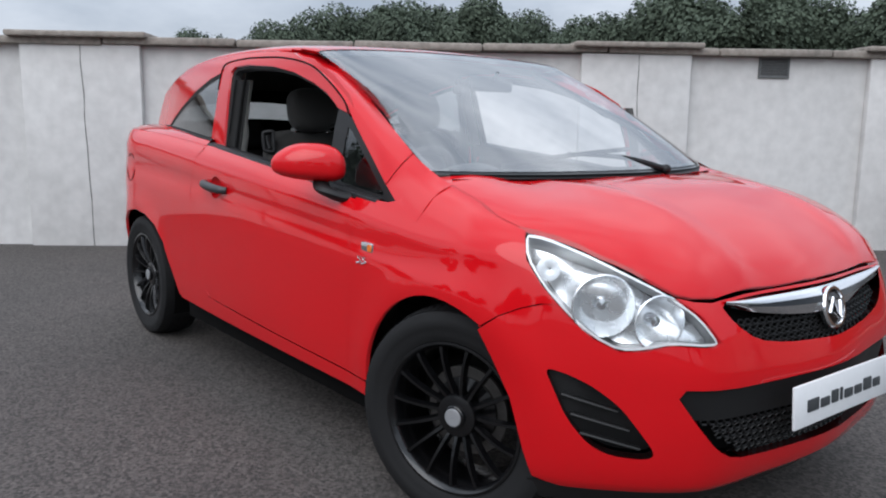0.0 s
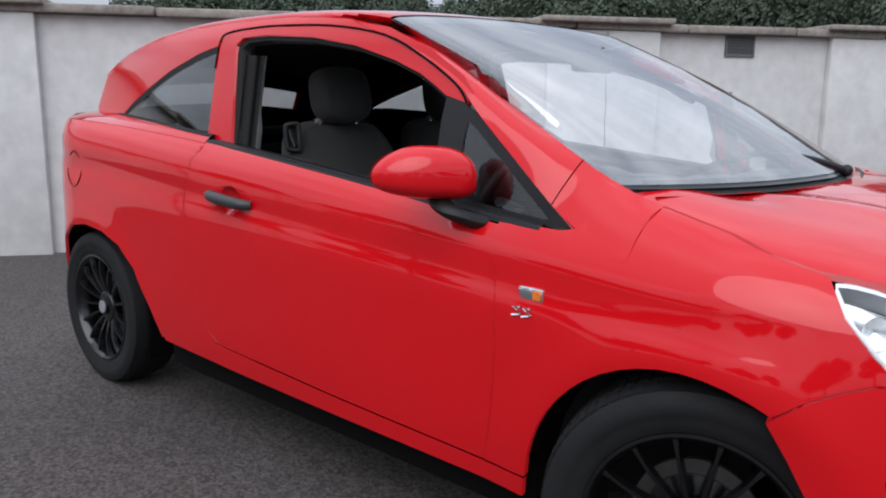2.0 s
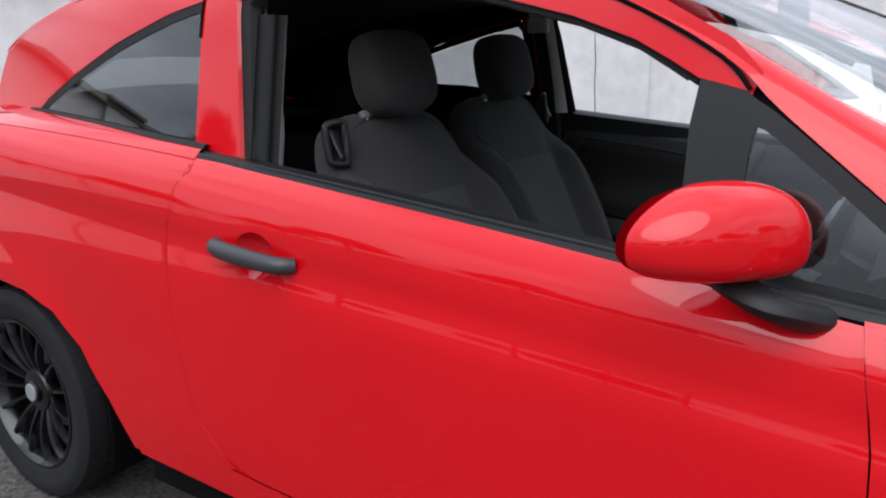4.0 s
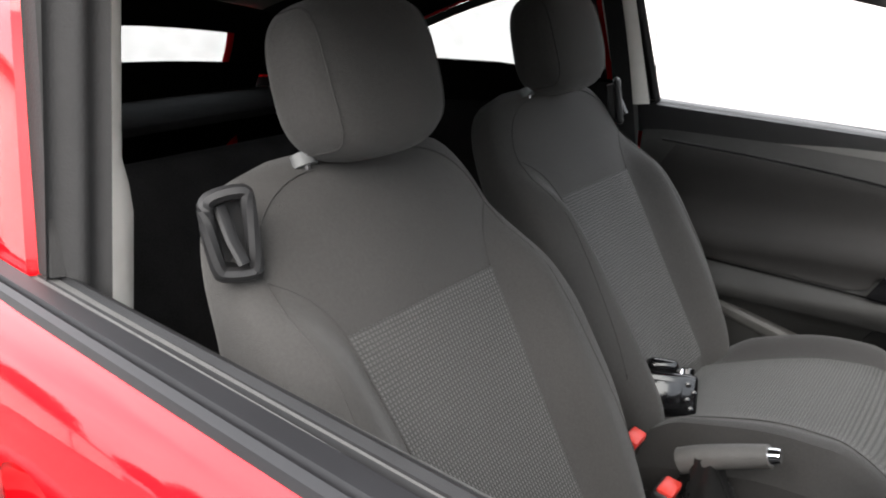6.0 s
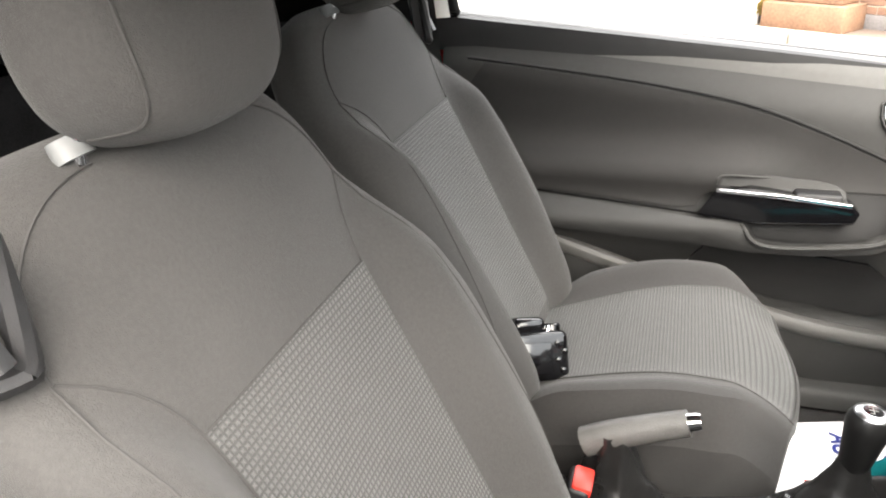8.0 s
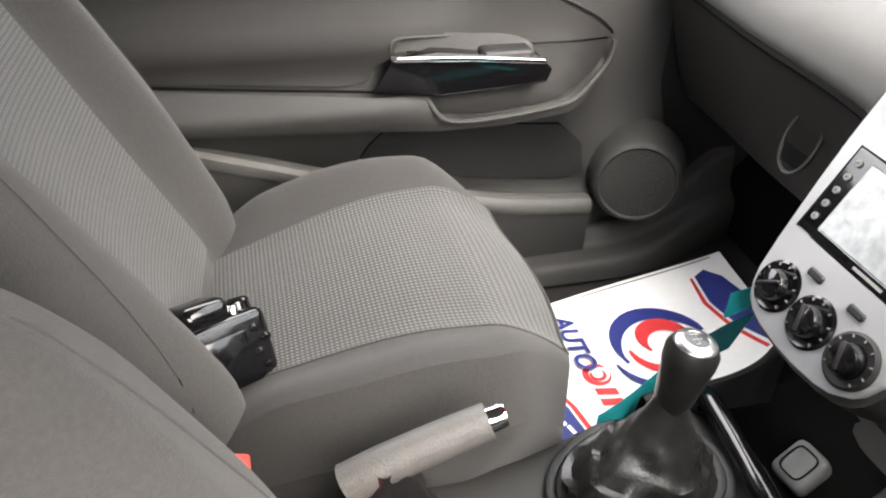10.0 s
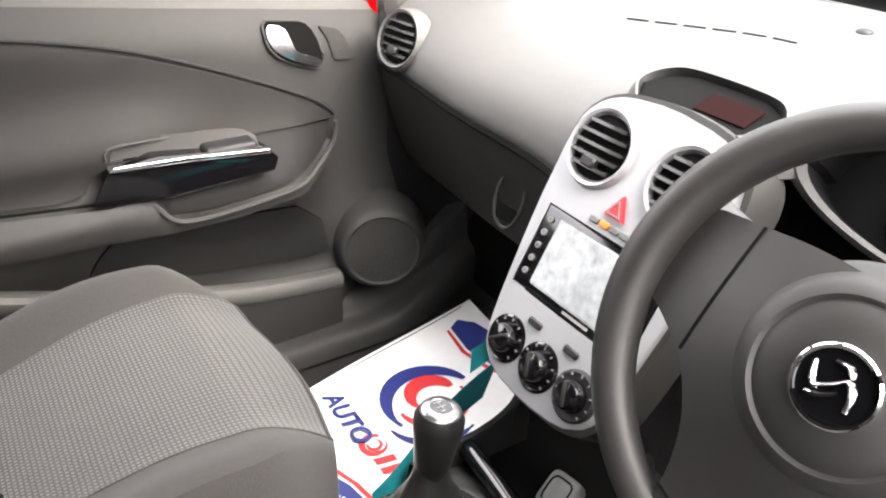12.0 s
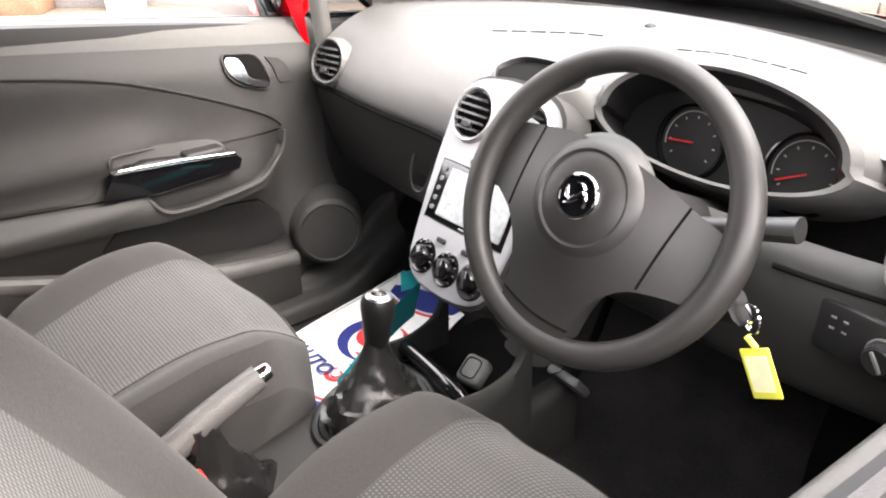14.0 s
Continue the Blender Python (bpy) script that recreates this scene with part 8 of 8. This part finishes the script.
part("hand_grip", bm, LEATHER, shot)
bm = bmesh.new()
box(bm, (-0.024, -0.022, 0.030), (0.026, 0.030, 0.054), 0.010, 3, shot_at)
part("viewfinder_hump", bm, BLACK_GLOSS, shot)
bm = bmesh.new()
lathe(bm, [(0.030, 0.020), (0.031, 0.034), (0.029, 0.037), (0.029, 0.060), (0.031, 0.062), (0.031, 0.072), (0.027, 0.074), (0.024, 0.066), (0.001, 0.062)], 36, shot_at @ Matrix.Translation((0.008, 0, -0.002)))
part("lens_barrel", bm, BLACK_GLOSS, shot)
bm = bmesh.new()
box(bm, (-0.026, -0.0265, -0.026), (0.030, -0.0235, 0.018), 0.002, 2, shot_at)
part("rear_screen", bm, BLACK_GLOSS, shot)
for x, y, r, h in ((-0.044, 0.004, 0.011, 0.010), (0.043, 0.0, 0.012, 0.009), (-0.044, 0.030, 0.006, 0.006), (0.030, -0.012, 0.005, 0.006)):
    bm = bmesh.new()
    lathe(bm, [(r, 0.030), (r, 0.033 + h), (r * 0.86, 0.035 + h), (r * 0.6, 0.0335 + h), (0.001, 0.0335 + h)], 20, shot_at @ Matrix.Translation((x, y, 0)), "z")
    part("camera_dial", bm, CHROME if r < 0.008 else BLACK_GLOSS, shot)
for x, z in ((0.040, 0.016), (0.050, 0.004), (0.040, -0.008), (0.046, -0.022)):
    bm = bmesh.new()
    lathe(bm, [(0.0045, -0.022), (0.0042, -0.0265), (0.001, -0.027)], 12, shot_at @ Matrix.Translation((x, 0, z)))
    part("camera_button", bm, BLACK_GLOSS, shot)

# paper floor mat: a to b along the front, printed
MA, MB, MC, MD = Vector((-0.905, 0.479, 0.279)), Vector((-0.421, 0.577, 0.300)), Vector((-0.474, 0.279, 0.304)), Vector((-1.010, 0.202, 0.272))


def mat_pt(u, v, lift=0.0):
    """u 0 rear to 1 front, v 0 at the door to 1 at the console."""
    p = MA.lerp(MB, u).lerp(MD.lerp(MC, u), v)
    return p + Vector((0, 0, lift + 0.004 * math.sin(u * 5 + v * 3) + 0.018 * smooth((u - 0.85) / 0.15) * v))


def mat_uv(x, y):
    u, v = 0.5, 0.5
    for _ in range(12):
        p = mat_pt(u, v)
        e = 0.01
        du, dv = (mat_pt(u + e, v) - p) / e, (mat_pt(u, v + e) - p) / e
        det = du.x * dv.y - du.y * dv.x
        rx, ry = x - p.x, y - p.y
        u += (rx * dv.y - ry * dv.x) / det
        v += (du.x * ry - du.y * rx) / det
    return u, v


mat_thing = thing("paper_floor_mat", "white printed paper floor mat in the passenger footwell", "floor mat")
bm = bmesh.new()
sheet(bm, lambda u, v: mat_pt(u, v), [i / 20 for i in range(21)], [i / 20 for i in range(21)])
part("paper_sheet", bm, PAPER, mat_thing)
FLAT = Vector((0, 0, 1))


def print_shape(pts, ink, lift=0.0014):
    trimmed("print", [mat_uv(x, y) for x, y in pts], lambda u, v: mat_pt(u, v, lift), 0.03, ink, mat_thing, gap=0.0, skirt=False, out=FLAT)


def swirl(cx, cy, r, ink, a0, a1, w0, w1, turn, lift=0.0016):
    """A tapering arc."""
    n = 18
    outer, inner = [], []
    for i in range(n + 1):
        t = i / n
        a = radians(a0 + (a1 - a0) * t + turn)
        w = (w0 + (w1 - w0) * t) * math.sin(math.pi * min(t * 1.0 + 0.04, 0.97)) ** 0.6
        outer.append((cx + (r + w / 2) * math.cos(a), cy + (r + w / 2) * math.sin(a)))
        inner.append((cx + (r - w / 2) * math.cos(a), cy + (r - w / 2) * math.sin(a)))
    print_shape(outer + inner[::-1], ink, lift)


swirl(-0.648, 0.362, 0.078, INK_BLUE, 0, 190, 0.030, 0.030, 10)
swirl(-0.648, 0.362, 0.060, INK_RED, 150, 330, 0.016, 0.022, 30, 0.0018)
swirl(-0.655, 0.352, 0.088, INK_BLUE, 170, 270, 0.012, 0.020, 20)
swirl(-0.640, 0.372, 0.038, INK_RED, -20, 190, 0.034, 0.026, 20, 0.0018)
swirl(-0.630, 0.345, 0.034, INK_RED, 180, 330, 0.020, 0.020, 20, 0.0020)
swirl(-0.780, 0.324, 0.020, INK_RED, 0, 320, 0.012, 0.008, 40)
swirl(-0.780, 0.324, 0.011, INK_RED, 150, 420, 0.008, 0.006, 0, 0.0018)
print_shape([(-0.482, 0.530), (-0.508, 0.515), (-0.520, 0.44), (-0.512, 0.37), (-0.492, 0.30), (-0.470, 0.295), (-0.455, 0.40), (-0.462, 0.50)], INK_BLUE)
print_shape([(-0.514, 0.512), (-0.520, 0.510), (-0.533, 0.44), (-0.525, 0.37), (-0.506, 0.295), (-0.499, 0.297), (-0.517, 0.37), (-0.525, 0.44)], INK_RED)
print_shape([(-0.900, 0.285), (-0.868, 0.310), (-0.850, 0.270), (-0.842, 0.225), (-0.880, 0.215), (-0.905, 0.235)], INK_BLUE)
print_shape([(-0.866, 0.322), (-0.858, 0.322), (-0.838, 0.270), (-0.830, 0.225), (-0.838, 0.224), (-0.846, 0.270)], INK_RED)
for k in range(3):
    print_shape([(-0.883 + 0.008 * k, 0.272 - 0.018 * k), (-0.877 + 0.008 * k, 0.274 - 0.018 * k), (-0.872 + 0.008 * k, 0.258 - 0.018 * k), (-0.878 + 0.008 * k, 0.256 - 0.018 * k)], PAPER, 0.0030)
for k in range(2):
    print_shape([(-0.797, 0.298 - 0.022 * k), (-0.764, 0.291 - 0.022 * k), (-0.764, 0.277 - 0.022 * k), (-0.797, 0.284 - 0.022 * k)], INK_RED)
print_shape([(-0.735, 0.506), (-0.450, 0.564), (-0.4505, 0.561), (-0.735, 0.503)], VENT_GREY)
txt = bpy.data.curves.new("mat_lettering", "FONT")
txt.body = "AUTO"
txt.size = 0.046
txt.shear = 0.12
txt.offset = 0.0011
txt.extrude = 0.0004
txt_tmp = bpy.data.objects.new("mat_lettering_tmp", txt)
scene.collection.objects.link(txt_tmp)
bpy.context.view_layer.update()
txt_me = bpy.data.meshes.new_from_object(txt_tmp.evaluated_get(bpy.context.evaluated_depsgraph_get()))
bpy.data.objects.remove(txt_tmp)
txt_me.materials.clear()
txt_me.materials.append(INK_BLUE)
lettering = new("lettering", txt_me)
lettering.parent = mat_thing
lettering.matrix_basis = Matrix.Translation((-0.806, 0.462, max(mat_pt(*mat_uv(-0.79, y)).z for y in (0.45, 0.40, 0.35)) + 0.0020)) @ Matrix.Rotation(radians(-90), 4, "Z")

# teal card beside the console
card = thing("teal_card", "folded teal card leaning by the gear lever", "card")
bm = bmesh.new()
sheet(bm, lambda u, v: Vector((-0.700 - 0.205 * u, 0.132 - 0.026 * u + 0.026 * v * (1 - u) + 0.008 * math.sin(u * 5), 0.556 - 0.100 * u - 0.085 * v * (1 - 0.4 * u))), [i / 14 for i in range(15)], [i / 6 for i in range(7)])
part("card_sheet", bm, TEAL, card)
bm = bmesh.new()
sheet(bm, lambda u, v: Vector((-0.745 + 0.085 * u, 0.132 + 0.058 * u, 0.588 - 0.045 * u - 0.038 * v)), [i / 5 for i in range(6)], [i / 4 for i in range(5)])
# far brighter than the sheet: light through the card put into its colour
part("card_flap", bm, mat("lit_cyan_card", (0.02, 0.72, 0.78), 0.4, var=0.08), card, "cyan end of the card, brightened as if lit through")
# pedal
bm = bmesh.new()
box(bm, (-0.005, -0.035, -0.028), (0.012, 0.035, 0.028), 0.006, 2, Matrix.Translation((-0.56, -0.10, 0.40)) @ Matrix.Rotation(radians(-40), 4, "Y"))
pedal = tagged(part("pedal", bm, VENT_GREY), "grey rubber pedal pad in the dark footwell", "pedal")
bm = bmesh.new()
tube(bm, [(-0.555, -0.10, 0.395), (-0.50, -0.10, 0.46), (-0.45, -0.10, 0.56)], 0.008, 8)
part("pedal_arm", bm, DARK, pedal)
# rear-view mirror
bm = bmesh.new()
box(bm, (-0.012, -0.11, -0.03), (0.012, 0.11, 0.03), 0.011, 3, Matrix.Translation((-0.74, 0.0, 1.280)))
rv = tagged(part("rear_view_mirror", bm, BLACK_PLASTIC), "black rear-view mirror hung from the windscreen", "mirror")
bm = bmesh.new()
tube(bm, [(-0.735, 0, 1.290), (-0.70, 0, 1.322)], 0.008, 8)
part("mirror_stem", bm, BLACK_PLASTIC, rv)


# ---- the yard's other side, past the end of the white wall
E_AT = Matrix.Translation((-0.55, 7.25, 0)) @ Matrix.Rotation(math.atan2(-0.59, 0.81), 4, "Z")
PAVING = mat("sandy_paving", (0.105, 0.078, 0.060), 0.9, var=0.3, scale=2.0, fine=25, bump=0.4, bump_scale=40)
KERB = mat("pale_kerb", (0.24, 0.215, 0.18), 0.85, var=0.2, scale=4, fine=30, bump=0.4, bump_scale=60)
PLINTH = mat("grey_plinth", (0.13, 0.12, 0.115), 0.9, var=0.3, scale=4)
FENCE = mat("pale_green_fence", (0.42, 0.46, 0.41), 0.7, var=0.12, scale=1.5, fine=12, bump=0.2, bump_scale=30)
POST = mat("fence_post_paint", (0.34, 0.38, 0.36), 0.7, var=0.12, scale=3)
bm = bmesh.new()
box(bm, (-0.2, -0.40, -0.05), (5.0, 0.10, 0.085), 0.01)
verge = tagged(part("pavement", bm, PAVING), "sandy paving strip behind the pale kerb", "pavement", kind="structure")
verge.matrix_basis = E_AT
kerb = thing("kerb", "pale worn concrete kerb stones along the yard", "kerb", E_AT, kind="structure")
rnd = random.Random(11)
u = -0.2
while u < 15.5:
    bm = bmesh.new()
    dz = rnd.uniform(-0.005, 0.005)
    box(bm, (u, -0.53, -0.06), (u + 0.905, -0.405, 0.105 + dz), 0.015, 2)
    part("kerb_stone", bm, KERB, kerb)
    u += 0.915
brick_wall = thing("brick_wall", "low brown brick garden wall on a grey plinth", "wall", E_AT, kind="structure")
bm = bmesh.new()
box(bm, (0.0, 0.105, 0.0), (4.9, 0.33, 0.20), 0.01)
part("plinth", bm, PLINTH, brick_wall)
bm = bmesh.new()
box(bm, (0.008, 0.128, 0.20), (4.89, 0.31, 1.095))
part("mortar", bm, mat("mortar", (0.30, 0.25, 0.20), 0.95, var=0.2, scale=8, fine=60), brick_wall)
bm = bmesh.new()
box(bm, (0, 0, 0), (0.213, 0.10, 0.064), 0.004, 1)
brick_me = bpy.data.meshes.new("brick")
bm.to_mesh(brick_me)
bm.free()
brick_me.materials.append(BRICK)
for row in range(12):
    for k in range(22):
        b = new("brick", brick_me)
        b.parent = brick_wall
        b.matrix_basis = Matrix.Translation((0.004 + k * 0.2225 + (0.06 if row % 2 else 0.0) * (k < 21), 0.120 + rnd.uniform(-0.003, 0.003), 0.203 + row * 0.0745))
for k in range(8):
    bm = bmesh.new()
    box(bm, (k * 0.612, 0.09, 1.097), (k * 0.612 + 0.605, 0.345, 1.15), 0.012, 2)
    part("coping_stone", bm, COPING, brick_wall)
# white painted gate post
bm = bmesh.new()
box(bm, (1.55, -0.16, 0.08), (1.83, 0.06, 1.25), 0.015, 2)
box(bm, (1.52, -0.19, 1.25), (1.86, 0.09, 1.30), 0.012, 2)
gp = tagged(part("gate_post", bm, WALL_PAINT), "short white painted post before the brick wall", "post")
gp.matrix_basis = E_AT
# stepped timber planter
planter = thing("planter", "stepped brown timber planter with dry yellow plants", "planter", E_AT)
TIMBER = mat("brown_timber", (0.15, 0.085, 0.05), 0.85, var=0.35, scale=6, fine=40, bump=0.5, bump_scale=60)
for lo, hi in (((0.30, -0.30, 0.08), (1.05, 0.08, 0.30)), ((0.36, -0.22, 0.302), (0.98, 0.07, 0.46)), ((0.42, -0.14, 0.462), (0.90, 0.06, 0.62))):
    bm = bmesh.new()
    box(bm, lo, hi, 0.015, 2)
    part("planter_tier", bm, TIMBER, planter)
STRAW = mat("dry_yellow_leaves", (0.42, 0.33, 0.10), 0.8, var=0.4, scale=9)
clump = thing("dry_shrub", "dry yellow ornamental grass beside the wall", "shrub", E_AT @ Matrix.Translation((-0.02, -0.15, 0.085)))
bm = bmesh.new()
for k in range(420):
    a, r = rnd.uniform(0, 6.283), rnd.uniform(0, 0.10)
    lean = rnd.uniform(0.05, 0.32)
    h = rnd.uniform(0.18, 0.42)
    c = Vector((r * math.cos(a), r * math.sin(a), 0))
    d = Vector((math.cos(a) * lean, math.sin(a) * lean * 0.7, h))
    s = Vector((-math.sin(a), math.cos(a), 0)) * 0.007
    v = [bm.verts.new(c - s), bm.verts.new(c + s), bm.verts.new(c + d * 0.6 + s), bm.verts.new(c + d + Vector((d.x * 0.3, d.y * 0.3, -0.05))), bm.verts.new(c + d * 0.6 - s)]
    bm.faces.new(v)
part("grass_blades", bm, STRAW, clump)
# boarded fence with posts
fence = thing("yard_fence", "pale grey-green boarded fence with square posts", "fence", E_AT)
for k in range(8):
    x0 = 5.05 + 1.32 * k
    bm = bmesh.new()
    box(bm, (x0, -0.08, -0.03), (x0 + 0.15, 0.10, 1.72), 0.01, 2)
    part("fence_post", bm, POST, fence)
    for r in range(8):
        bm = bmesh.new()
        box(bm, (x0 + 0.152, 0.0 + rnd.uniform(-0.004, 0.004), 0.03 + 0.2 * r), (x0 + 1.318, 0.03, 0.03 + 0.2 * r + 0.190), 0.006, 1)
        part("board", bm, FENCE, fence)


# bearing and height of each crown seen over the wall
SKYLINE = [(165.4, 6.9), (158.4, 8.2), (152.7, 7.9), (149.4, 9.5), (147.4, 10.2), (144.9, 9.1), (142.9, 10.0), (140.7, 10.2), (138.3, 9.7), (135.2, 9.4), (132.9, 8.9), (130.9, 8.6), (128.8, 9.0), (126.9, 9.8),
           (124.9, 10.1), (122.9, 9.4), (120.7, 10.3), (118.5, 10.1), (116.3, 10.2), (114.0, 9.7), (111.5, 10.0), (109, 9.6), (106, 10.1), (103, 9.5), (99, 10.0), (94, 9.6)]
for i, (bearing, tall) in enumerate(SKYLINE):
    kind = i % 3
    plant(bearing, 60 + 4 * math.sin(i * 2.1), kind, tall / (9.0, 7.7, 9.7)[kind], i * 1.3)
# unseen trees round the yard, added for the paintwork to mirror
for k in range(22):
    plant(-150 + 9.5 * k + 3 * math.sin(k * 2.3), 46 + 9 * math.sin(k * 1.7), k % 3, 1, k * 1.3)
